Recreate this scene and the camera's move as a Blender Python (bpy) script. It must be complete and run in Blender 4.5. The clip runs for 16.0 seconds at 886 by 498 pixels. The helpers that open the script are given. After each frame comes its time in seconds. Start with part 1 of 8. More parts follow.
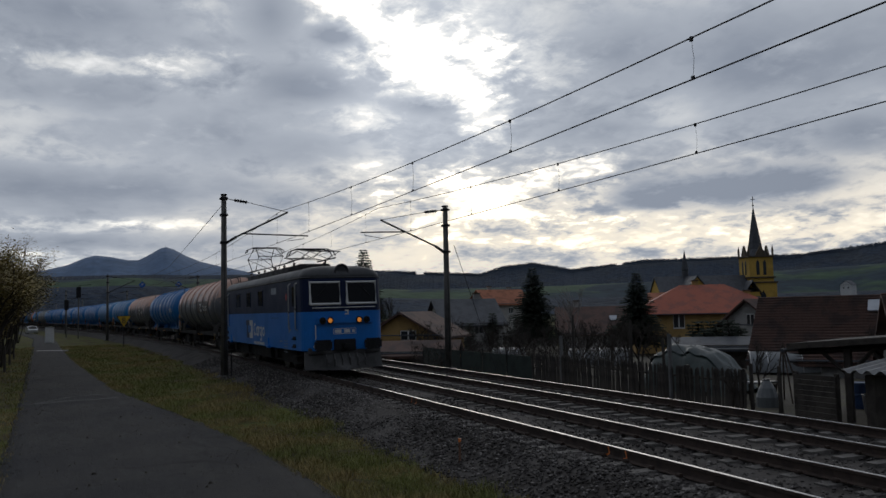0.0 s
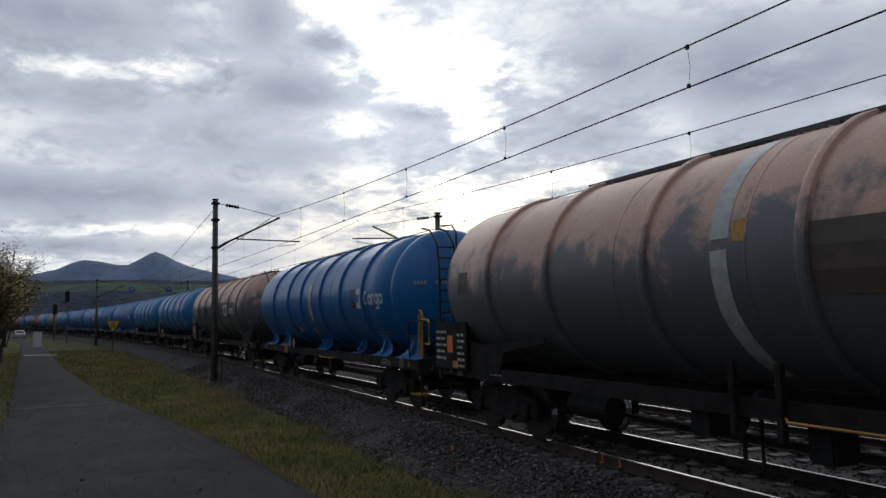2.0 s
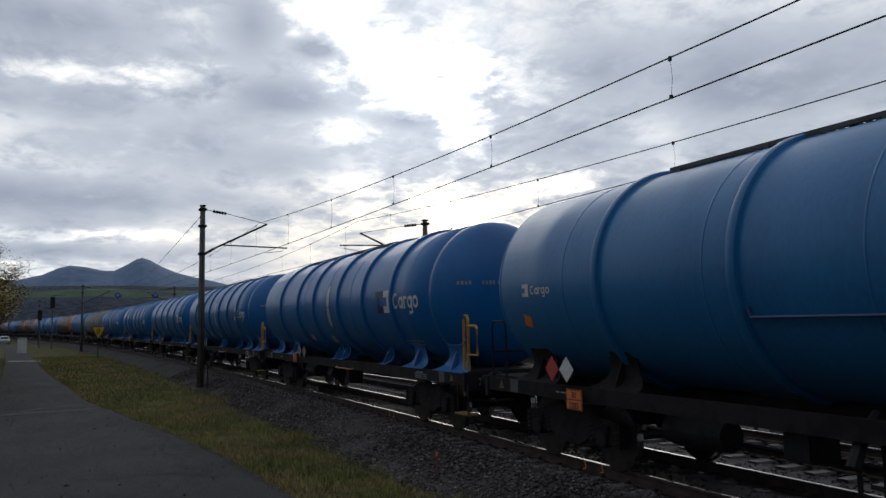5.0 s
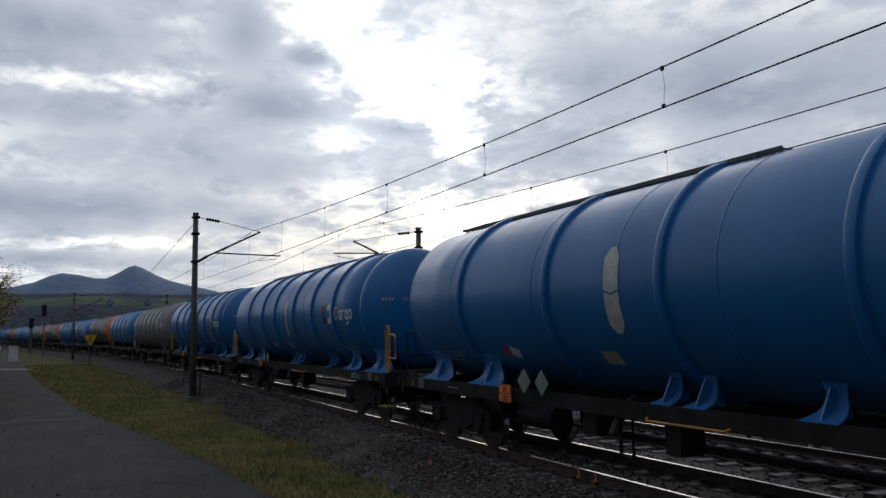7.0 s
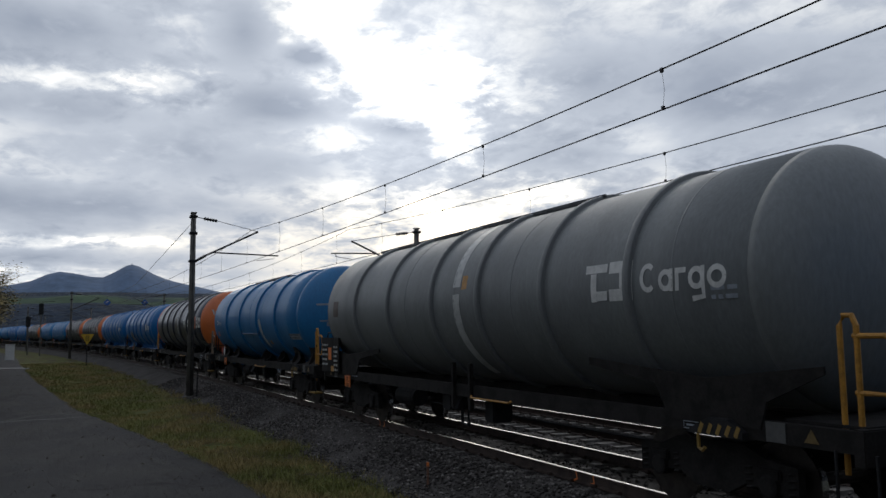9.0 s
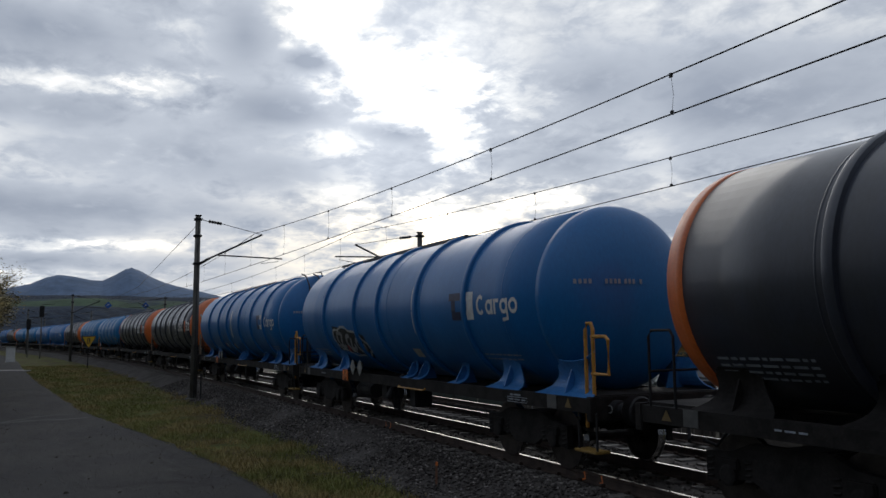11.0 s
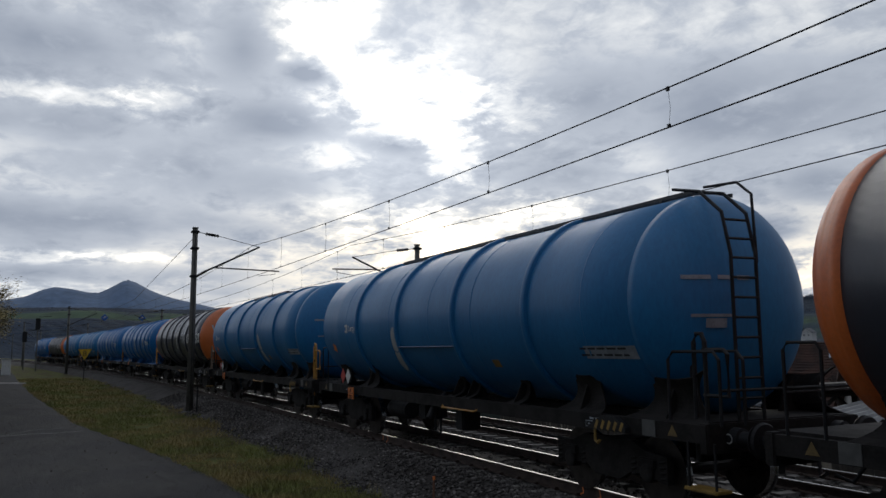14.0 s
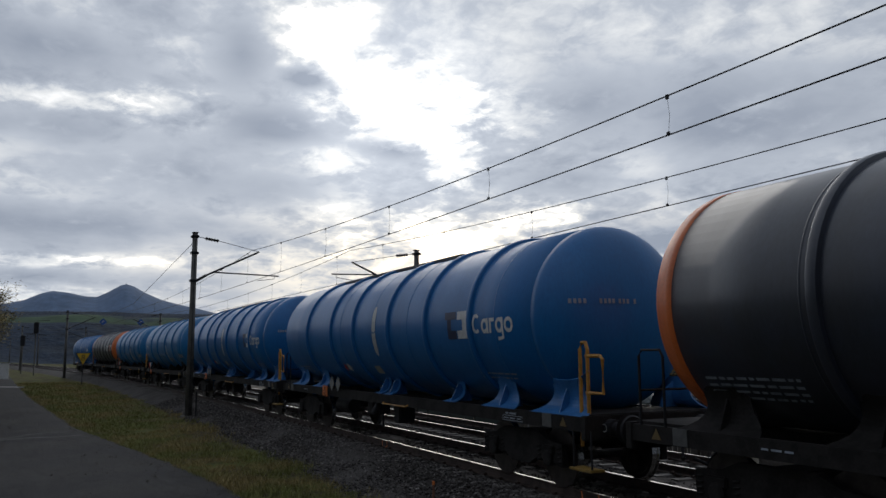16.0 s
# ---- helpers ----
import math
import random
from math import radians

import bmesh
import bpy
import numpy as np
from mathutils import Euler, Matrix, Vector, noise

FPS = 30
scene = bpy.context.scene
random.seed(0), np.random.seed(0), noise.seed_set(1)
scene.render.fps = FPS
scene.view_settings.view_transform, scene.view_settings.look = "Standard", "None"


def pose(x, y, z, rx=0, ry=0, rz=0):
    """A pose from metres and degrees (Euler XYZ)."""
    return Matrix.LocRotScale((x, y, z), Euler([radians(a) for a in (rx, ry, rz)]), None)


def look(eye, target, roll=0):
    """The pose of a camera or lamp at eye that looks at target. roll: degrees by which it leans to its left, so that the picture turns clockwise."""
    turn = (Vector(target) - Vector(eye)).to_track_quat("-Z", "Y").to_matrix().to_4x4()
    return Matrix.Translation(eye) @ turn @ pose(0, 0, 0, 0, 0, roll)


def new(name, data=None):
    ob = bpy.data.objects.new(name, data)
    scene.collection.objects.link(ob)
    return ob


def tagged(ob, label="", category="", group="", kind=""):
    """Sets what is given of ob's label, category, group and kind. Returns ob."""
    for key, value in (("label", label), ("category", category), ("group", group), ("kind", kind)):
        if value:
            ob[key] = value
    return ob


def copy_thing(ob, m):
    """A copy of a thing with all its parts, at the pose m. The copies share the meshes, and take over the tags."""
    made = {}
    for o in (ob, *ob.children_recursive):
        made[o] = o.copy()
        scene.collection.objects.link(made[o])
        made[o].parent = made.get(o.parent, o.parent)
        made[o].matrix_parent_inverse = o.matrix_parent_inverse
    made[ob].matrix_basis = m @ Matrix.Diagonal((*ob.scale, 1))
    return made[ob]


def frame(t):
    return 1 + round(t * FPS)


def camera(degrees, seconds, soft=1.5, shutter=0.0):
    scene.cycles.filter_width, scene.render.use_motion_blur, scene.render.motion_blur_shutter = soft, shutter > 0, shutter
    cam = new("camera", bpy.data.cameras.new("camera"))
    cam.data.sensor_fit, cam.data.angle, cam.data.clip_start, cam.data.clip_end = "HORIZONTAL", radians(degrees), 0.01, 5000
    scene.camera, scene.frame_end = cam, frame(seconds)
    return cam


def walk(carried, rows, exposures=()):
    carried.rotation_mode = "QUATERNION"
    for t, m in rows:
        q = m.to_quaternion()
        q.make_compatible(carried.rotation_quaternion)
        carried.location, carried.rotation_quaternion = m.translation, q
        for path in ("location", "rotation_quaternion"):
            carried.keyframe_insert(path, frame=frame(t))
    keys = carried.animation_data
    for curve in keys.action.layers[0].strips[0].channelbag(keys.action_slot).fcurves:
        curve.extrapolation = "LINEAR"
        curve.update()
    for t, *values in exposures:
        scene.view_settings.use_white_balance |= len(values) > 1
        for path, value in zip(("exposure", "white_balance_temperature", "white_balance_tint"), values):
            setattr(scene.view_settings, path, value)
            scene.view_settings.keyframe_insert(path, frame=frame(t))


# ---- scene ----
cam = camera(56.8, 16.0)
PATH = [
    (0, (0.018, -8.102, 2.146), (-1.82, -7.327, 2.295), -1.3),
    (0.5, (0.002, -8.119, 2.146), (-1.833, -7.339, 2.303), -1.2),
    (1, (-0.021, -8.153, 2.118), (-1.852, -7.365, 2.279), -1.2),
    (1.5, (-0.058, -8.141, 2.108), (-1.887, -7.347, 2.272), -1.1),
    (2, (-0.056, -8.13, 2.136), (-1.884, -7.335, 2.302), -0.9),
    (2.5, (0.003, -8.141, 2.13), (-1.821, -7.34, 2.299), -0.7),
    (3, (0.043, -8.161, 2.123), (-1.78, -7.355, 2.294), -0.5),
    (3.5, (0.059, -8.16, 2.114), (-1.761, -7.348, 2.287), -0.4),
    (4, (0.069, -8.134, 2.126), (-1.749, -7.319, 2.302), -0.5),
    (6.5, (0.063, -8.143, 2.126), (-1.746, -7.312, 2.324), -0.8),
    (7, (0.081, -8.144, 2.132), (-1.725, -7.309, 2.334), -0.7),
    (7.5, (0.077, -8.129, 2.125), (-1.728, -7.293, 2.328), -0.6),
    (8, (0.072, -8.12, 2.136), (-1.733, -7.283, 2.339), -0.6),
    (8.5, (0.065, -8.13, 2.128), (-1.739, -7.29, 2.33), -0.6),
    (9, (0.047, -8.14, 2.158), (-1.757, -7.3, 2.36), -0.5),
    (11.5, (0.114, -8.39, 2.073), (-1.688, -7.55, 2.292), -0.1),
    (12, (0.105, -8.388, 2.077), (-1.697, -7.55, 2.301), -0.1),
    (12.5, (0.072, -8.386, 2.102), (-1.73, -7.547, 2.33), -0.1),
    (13, (0.082, -8.365, 2.087), (-1.717, -7.526, 2.322), -0.1),
    (13.5, (0.081, -8.364, 2.095), (-1.717, -7.521, 2.334), -0.2),
    (14, (0.088, -8.357, 2.102), (-1.708, -7.512, 2.346), -0.2),
    (14.5, (0.136, -8.395, 2.119), (-1.659, -7.548, 2.364), -0.4),
    (15, (0.148, -8.391, 2.115), (-1.646, -7.544, 2.364), -0.3),
    (15.5, (0.16, -8.405, 2.093), (-1.634, -7.558, 2.347), -0.1),
    (16, (0.156, -8.427, 2.1), (-1.638, -7.579, 2.357), 0.0),
]
walk(cam, [(t, look(eye, target, roll)) for t, eye, target, roll in PATH], exposures=[(0, -0.34), (0.6, -0.34), (1.2, -0.20), (2.0, 0.08), (4, 0.12), (9, 0.10), (16, -0.02)])

# ---------------------------------------------------------------- world
SUN_AZ = math.atan2(0.385, -0.871)
SUN_EL = radians(18)
SUN_DIR = Vector((math.cos(SUN_EL) * math.cos(SUN_AZ), math.cos(SUN_EL) * math.sin(SUN_AZ), math.sin(SUN_EL)))


class Nodes:
    """Small helper to write node trees as expressions."""

    def __init__(self, tree):
        self.tree = tree

    def node(self, kind, **inputs):
        n = self.tree.nodes.new(kind)
        for key, value in inputs.items():
            self.put(n.inputs[key.replace("_", " ")], value)
        return n

    def put(self, socket, value):
        if hasattr(value, "is_output"):
            self.tree.links.new(value, socket)
        else:
            socket.default_value = value

    def math(self, op, a, b=0.0, clamp=False):
        n = self.tree.nodes.new("ShaderNodeMath")
        n.operation, n.use_clamp = op, clamp
        self.put(n.inputs[0], a)
        self.put(n.inputs[1], b)
        return n.outputs[0]

    def vec(self, op, a, b=(0, 0, 0)):
        n = self.tree.nodes.new("ShaderNodeVectorMath")
        n.operation = op
        self.put(n.inputs[0], a)
        self.put(n.inputs[1], b)
        return n.outputs["Value"] if op in ("DOT_PRODUCT", "LENGTH") else n.outputs["Vector"]

    def noise(self, vector, scale, detail=4.0, rough=0.55, distortion=0.0):
        n = self.tree.nodes.new("ShaderNodeTexNoise")
        self.put(n.inputs["Vector"], vector)
        n.inputs["Scale"].default_value = scale
        n.inputs["Detail"].default_value = detail
        n.inputs["Roughness"].default_value = rough
        n.inputs["Distortion"].default_value = distortion
        return n.outputs["Fac"]

    def ramp(self, fac, stops):
        n = self.tree.nodes.new("ShaderNodeValToRGB")
        self.put(n.inputs[0], fac)
        els = n.color_ramp.elements
        while len(els) < len(stops):
            els.new(0.5)
        for el, (pos, col) in zip(els, stops):
            el.position = pos
            el.color = (*col, 1) if len(col) == 3 else col
        return n.outputs[0]

    def mix(self, fac, a, b, blend="MIX"):
        n = self.tree.nodes.new("ShaderNodeMix")
        n.data_type, n.blend_type = "RGBA", blend
        self.put(n.inputs[0], fac)
        self.put(n.inputs[6], a if hasattr(a, "is_output") else (*a, 1))
        self.put(n.inputs[7], b if hasattr(b, "is_output") else (*b, 1))
        return n.outputs[2]

    def smooth(self, x, lo, hi):
        n = self.tree.nodes.new("ShaderNodeMapRange")
        n.interpolation_type = "SMOOTHSTEP"
        self.put(n.inputs["Value"], x)
        n.inputs["From Min"].default_value, n.inputs["From Max"].default_value = lo, hi
        return n.outputs[0]


def way(az_deg, el_deg):
    """Direction; azimuth counted from -X towards +Y."""
    a, e = radians(az_deg), radians(el_deg)
    return (-math.cos(a) * math.cos(e), math.sin(a) * math.cos(e), math.sin(e))


def make_world():
    world = bpy.data.worlds.new("overcast_sky")
    scene.world = world
    world.use_nodes = True
    t = Nodes(world.node_tree)
    t.tree.nodes.clear()
    d = t.vec("NORMALIZE", t.node("ShaderNodeTexCoord").outputs["Generated"])
    sep = t.node("ShaderNodeSeparateXYZ", Vector=d)
    z = t.math("MAXIMUM", sep.outputs[2], 0.0)
    # the cloud deck, seen in perspective
    h = t.math("ADD", z, 0.24)
    comb = t.node("ShaderNodeCombineXYZ", X=t.math("DIVIDE", sep.outputs[0], h), Y=t.math("DIVIDE", sep.outputs[1], h), Z=3.7)
    p = comb.outputs[0]
    big = t.noise(p, 2.3, 4.0, 0.5, 0.3)
    fine = t.noise(p, 6.4, 5.0, 0.57, 0.3)
    wisp = t.noise(p, 17.0, 5.0, 0.6, 0.4)
    dens = t.math("ADD", t.math("ADD", t.math("MULTIPLY", big, 0.36), t.math("MULTIPLY", fine, 0.36)), t.math("ADD", t.math("MULTIPLY", wisp, 0.20), 0.045))

    def lobe(az, el, width, wx=1.0):
        c = t.vec("DOT_PRODUCT", d, way(az, el))
        return t.smooth(c, math.cos(radians(width)), 1.0)

    def blob(az, el, half_az, half_el):
        # an elongated soft patch
        a0, e0 = radians(az), radians(el)
        right = (math.sin(a0), math.cos(a0), 0.0)
        up = (math.cos(a0) * math.sin(e0), -math.sin(a0) * math.sin(e0), math.cos(e0))
        ahead = t.smooth(t.vec("DOT_PRODUCT", d, way(az, el)), 0.2, 0.5)
        u = t.math("DIVIDE", t.vec("DOT_PRODUCT", d, right), math.sin(radians(half_az)))
        v = t.math("DIVIDE", t.vec("DOT_PRODUCT", d, up), math.sin(radians(half_el)))
        r = t.math("SQRT", t.math("ADD", t.math("MULTIPLY", u, u), t.math("MULTIPLY", v, v)))
        r = t.math("ADD", r, t.math("ADD", t.math("MULTIPLY", t.math("SUBTRACT", fine, 0.5), 2.2), t.math("MULTIPLY", t.math("SUBTRACT", wisp, 0.5), 1.3)))
        return t.math("MULTIPLY", t.smooth(r, 1.25, 0.15), ahead)

    thin = dens
    # thinner deck near the hidden sun, thicker banks beside it
    for az, el, ha, he, w in SKY_THIN:
        thin = t.math("SUBTRACT", thin, t.math("MULTIPLY", blob(az, el, ha, he), w))
    for az, el, ha, he, w in SKY_THICK:
        thin = t.math("ADD", thin, t.math("MULTIPLY", blob(az, el, ha, he), w))
    deck = t.ramp(thin, [(0.30, (1.0, 1.0, 1.0)), (0.42, (0.72, 0.755, 0.80)), (0.51, (0.475, 0.525, 0.61)), (0.66, (0.30, 0.345, 0.43))])
    # the deck is lit through near the sun and dull away from it
    glow = t.math("ADD", t.math("MULTIPLY", lobe(22, 17, 10), 0.28), t.math("MULTIPLY", lobe(22, 10, 40), 0.20), clamp=True)
    lit = t.mix(1.0, deck, t.mix(glow, (1.0, 1.0, 1.0), (2.2, 2.12, 2.0)), "MULTIPLY")
    away = t.smooth(t.vec("DOT_PRODUCT", d, tuple(SUN_DIR)), 0.02, 0.86)
    # an overcast deck is brighter overhead than near the horizon
    climb = t.smooth(z, 0.05, 0.85)
    back = t.mix(climb, (SKY_BACK * 0.46, SKY_BACK * 0.48, SKY_BACK * 0.52), (SKY_BACK * 2.0, SKY_BACK * 2.05, SKY_BACK * 2.15))
    lit = t.mix(1.0, lit, t.mix(away, back, (1.0, 1.0, 1.0)), "MULTIPLY")
    # a pale warm strip above the hills, on the sun's side
    low = t.math("MULTIPLY", t.smooth(z, 0.21, 0.06), t.smooth(t.vec("DOT_PRODUCT", d, way(36, 0)), 0.78, 0.98))
    lit = t.mix(t.math("MULTIPLY", low, t.smooth(thin, 0.62, 0.40)), lit, (1.32, 1.20, 1.0))
    sky = t.tree.nodes.new("ShaderNodeTexSky")
    sky.sky_type, sky.sun_disc = "NISHITA", False
    sky.sun_elevation, sky.sun_rotation = SUN_EL, math.pi / 2 - SUN_AZ
    gap = t.mix(1.0, sky.outputs[0], t.ramp(thin, [(0.22, (1, 1, 1)), (0.40, (0, 0, 0))]), "MULTIPLY")
    bg1 = t.node("ShaderNodeBackground", Color=gap, Strength=0.05)
    bg2 = t.node("ShaderNodeBackground", Color=lit, Strength=SKY_STRENGTH)
    add = t.tree.nodes.new("ShaderNodeAddShader")
    t.tree.links.new(bg1.outputs[0], add.inputs[0])
    t.tree.links.new(bg2.outputs[0], add.inputs[1])
    out = t.tree.nodes.new("ShaderNodeOutputWorld")
    t.tree.links.new(add.outputs[0], out.inputs[0])


SKY_STRENGTH = 0.90
SKY_BACK = 0.44
SKY_THIN = [(17.0, 21.6, 4.2, 2.6, 0.17), (20.8, 18.6, 5.5, 2.6, 0.19), (24.0, 16.4, 5.0, 2.4, 0.18), (26.3, 13.6, 2.4, 2.6, 0.16), (30.0, 16.8, 3.2, 2.0, 0.12),
            (-0.6, 16.3, 4.6, 0.9, 0.12), (6.5, 16.2, 3.4, 1.2, 0.10), (17.7, 13.3, 2.4, 1.0, 0.09), (-2.0, 5.9, 5.0, 0.45, 0.10), (4.8, 6.15, 4.0, 0.4, 0.10), (-2.5, 3.5, 5.0, 0.9, 0.12),
            (26.0, 7.6, 8.5, 2.4, 0.17), (18.4, 9.6, 4.0, 1.1, 0.07), (31.8, 9.6, 4.0, 1.2, 0.13), (36.0, 4.9, 9.0, 1.3, 0.14), (49.0, 4.8, 6.0, 1.1, 0.13), (50.8, 7.0, 3.0, 0.9, 0.10)]
SKY_THICK = [(-0.7, 19.2, 5.5, 1.5, 0.09), (11.0, 20.3, 2.3, 2.6, 0.12), (15.6, 18.9, 2.4, 0.9, 0.22), (13.8, 15.6, 4.0, 1.4, 0.11), (21.9, 14.3, 3.2, 0.9, 0.13), (6.2, 12.2, 9.5, 2.2, 0.08),
             (-0.5, 14.2, 5.0, 1.0, 0.09), (13.0, 11.0, 5.0, 1.2, 0.06), (1.5, 8.4, 10.0, 1.6, 0.15), (-1.5, 4.9, 6.0, 0.5, 0.09), (7.0, 4.4, 7.0, 1.2, 0.11), (34.0, 12.0, 4.5, 1.0, 0.07), (36.5, 17.6, 6.0, 2.6, 0.09),
             (45.5, 15.5, 8.0, 3.4, 0.09), (42.6, 7.6, 7.0, 1.25, 0.24), (37.2, 7.2, 2.6, 0.7, 0.12), (51.2, 10.6, 3.6, 1.4, 0.10)]
make_world()
sun = new("sun", bpy.data.lights.new("sun", "SUN"))
sun.data.energy, sun.data.angle, sun.data.color = 0.5, radians(40), (1.0, 0.95, 0.88)
sun.matrix_world = look(SUN_DIR * 200, (0, 0, 0))

# ---------------------------------------------------------------- materials
MATS = {}


def mat(name, col, rough=0.6, metal=0.0, var=0.25, scale=2.0, grain=40.0, bump=0.15, depth=0.01, coat=0.0, col2=None, split=(0.45, 0.6), stretch=(1, 1, 1), emit=0.0, random=0.0, spec=0.5):
    if name in MATS:
        return MATS[name]
    m = bpy.data.materials.new(name)
    m.use_nodes = True
    t = Nodes(m.node_tree)
    b = m.node_tree.nodes["Principled BSDF"]
    co = t.node("ShaderNodeTexCoord").outputs["Object"]
    if stretch != (1, 1, 1):
        co = t.vec("MULTIPLY", co, stretch)
    n1, n2 = t.noise(co, scale, 5.0, 0.6), t.noise(co, grain, 3.0, 0.6)
    second = col2 or tuple(c * (1 - var) for c in col)
    c = t.mix(t.smooth(n1, *split), col, second)
    c = t.mix(1.0, c, t.ramp(n2, [(0.25, (1 - var, 1 - var, 1 - var)), (0.75, (1 + var * 0.6,) * 3)]), "MULTIPLY")
    if random:
        info = t.node("ShaderNodeObjectInfo").outputs["Random"]
        c = t.mix(1.0, c, t.ramp(info, [(0, (1 - random,) * 3), (1, (1 + random,) * 3)]), "MULTIPLY")
    t.put(b.inputs["Base Color"], c)
    t.put(b.inputs["Roughness"], t.math("ADD", rough, t.math("MULTIPLY", t.math("SUBTRACT", n1, 0.5), 0.25), clamp=True))
    b.inputs["Metallic"].default_value = metal
    b.inputs["Specular IOR Level"].default_value = spec
    b.inputs["Coat Weight"].default_value = coat
    b.inputs["Coat Roughness"].default_value = 0.14
    if bump:
        bn = t.tree.nodes.new("ShaderNodeBump")
        bn.inputs["Strength"].default_value, bn.inputs["Distance"].default_value = bump, depth
        t.put(bn.inputs["Height"], n2)
        t.put(b.inputs["Normal"], bn.outputs[0])
    if emit:
        b.inputs["Emission Color"].default_value = (*col, 1)
        b.inputs["Emission Strength"].default_value = emit
    MATS[name] = m
    return m


BLACK = mat("black_steel", (0.016, 0.016, 0.018), 0.6, 0.0, 0.4, 3, 30, spec=0.25)
DARK = mat("dark_grime", (0.019, 0.017, 0.016), 0.8, 0.0, 0.4, 3, 30, spec=0.2)
BLUE = mat("blue_tank_paint", (0.003, 0.122, 0.345), 0.42, 0, 0.14, 0.8, 25, 0.03, 0.004, 0.16, (0.003, 0.102, 0.29), (0.4, 0.7), (1, 1, 0.35), spec=0.4)
LIGHT_BLUE = mat("faded_blue_paint", (0.012, 0.150, 0.35), 0.46, 0, 0.16, 0.7, 20, 0.04, 0.004, 0.12, (0.009, 0.122, 0.295), (0.4, 0.7), (1, 1, 0.35), spec=0.4)
LOCO_BLUE = mat("loco_bright_blue", (0.002, 0.15, 0.50), 0.4, 0, 0.1, 0.8, 20, 0.02, 0.003, 0.15)
LOCO_NAVY = mat("loco_navy", (0.004, 0.012, 0.045), 0.5, 0, 0.2, 0.9, 20, 0.02, 0.003, 0.0, spec=0.2)
LOCO_ROOF = mat("loco_roof_grey", (0.040, 0.041, 0.045), 0.55, 0, 0.35, 1.2, 18, 0.06, 0.004)
GREY_TANK = mat("grey_tank_paint", (0.165, 0.178, 0.180), 0.5, 0, 0.18, 0.7, 22, 0.04, 0.004, 0.05, (0.13, 0.138, 0.142), (0.4, 0.68), (1, 1, 0.3))
ANTHRACITE = mat("anthracite_paint", (0.030, 0.037, 0.055), 0.36, 0, 0.2, 0.8, 22, 0.04, 0.004, 0.2, (0.024, 0.026, 0.034), (0.4, 0.7), (1, 1, 0.35))
ORANGE = mat("orange_paint", (0.62, 0.15, 0.035), 0.42, 0, 0.15, 0.9, 20, 0.04, 0.004, 0.1, (0.48, 0.11, 0.03), (0.45, 0.7))
WHITE = mat("white_paint", (0.62, 0.62, 0.60), 0.5, 0, 0.15, 6, 60, 0.02)
PALE = mat("reflective_pale", (0.42, 0.43, 0.42), 0.4, 0, 0.15, 6, 60, 0.02)
YELLOW = mat("yellow_rail", (0.46, 0.22, 0.03), 0.5, 0, 0.25, 6, 40, 0.03)
SIGN_ORANGE = mat("hazard_orange", (0.75, 0.20, 0.04), 0.5, 0, 0.1, 6, 40, 0.02)
RED = mat("placard_red", (0.45, 0.05, 0.04), 0.5, 0, 0.15, 6, 40, 0.02)
INK = mat("ink_black", (0.015, 0.015, 0.017), 0.6, 0, 0.1, 6, 40, 0.0)
SILVER = mat("silver_spray", (0.30, 0.31, 0.33), 0.45, 0.2, 0.3, 4, 30, 0.02)
CHROME = mat("worn_alloy", (0.55, 0.55, 0.55), 0.3, 0.8, 0.2, 6, 60, 0.02)
WHEEL = mat("wheel_steel", (0.06, 0.05, 0.045), 0.5, 0.6, 0.35, 5, 40)
TREAD = mat("bright_tread", (0.5, 0.5, 0.5), 0.25, 1.0, 0.15, 8, 80, 0.02)
RAIL_SIDE = mat("rail_rust", (0.055, 0.035, 0.026), 0.75, 0.1, 0.4, 4, 50)
RAIL_TOP = mat("rail_polished", (0.30, 0.29, 0.285), 0.28, 1.0, 0.12, 1.5, 60, 0.02, 0.002)
CONCRETE = mat("sleeper_concrete", (0.115, 0.105, 0.095), 0.85, 0, 0.3, 3, 40, 0.3, random=0.15)
STONE = mat("ballast_stone", (0.068, 0.062, 0.058), 0.85, 0, 0.5, 1.2, 25, 0.5, 0.02, 0, (0.042, 0.037, 0.034), spec=0.1)
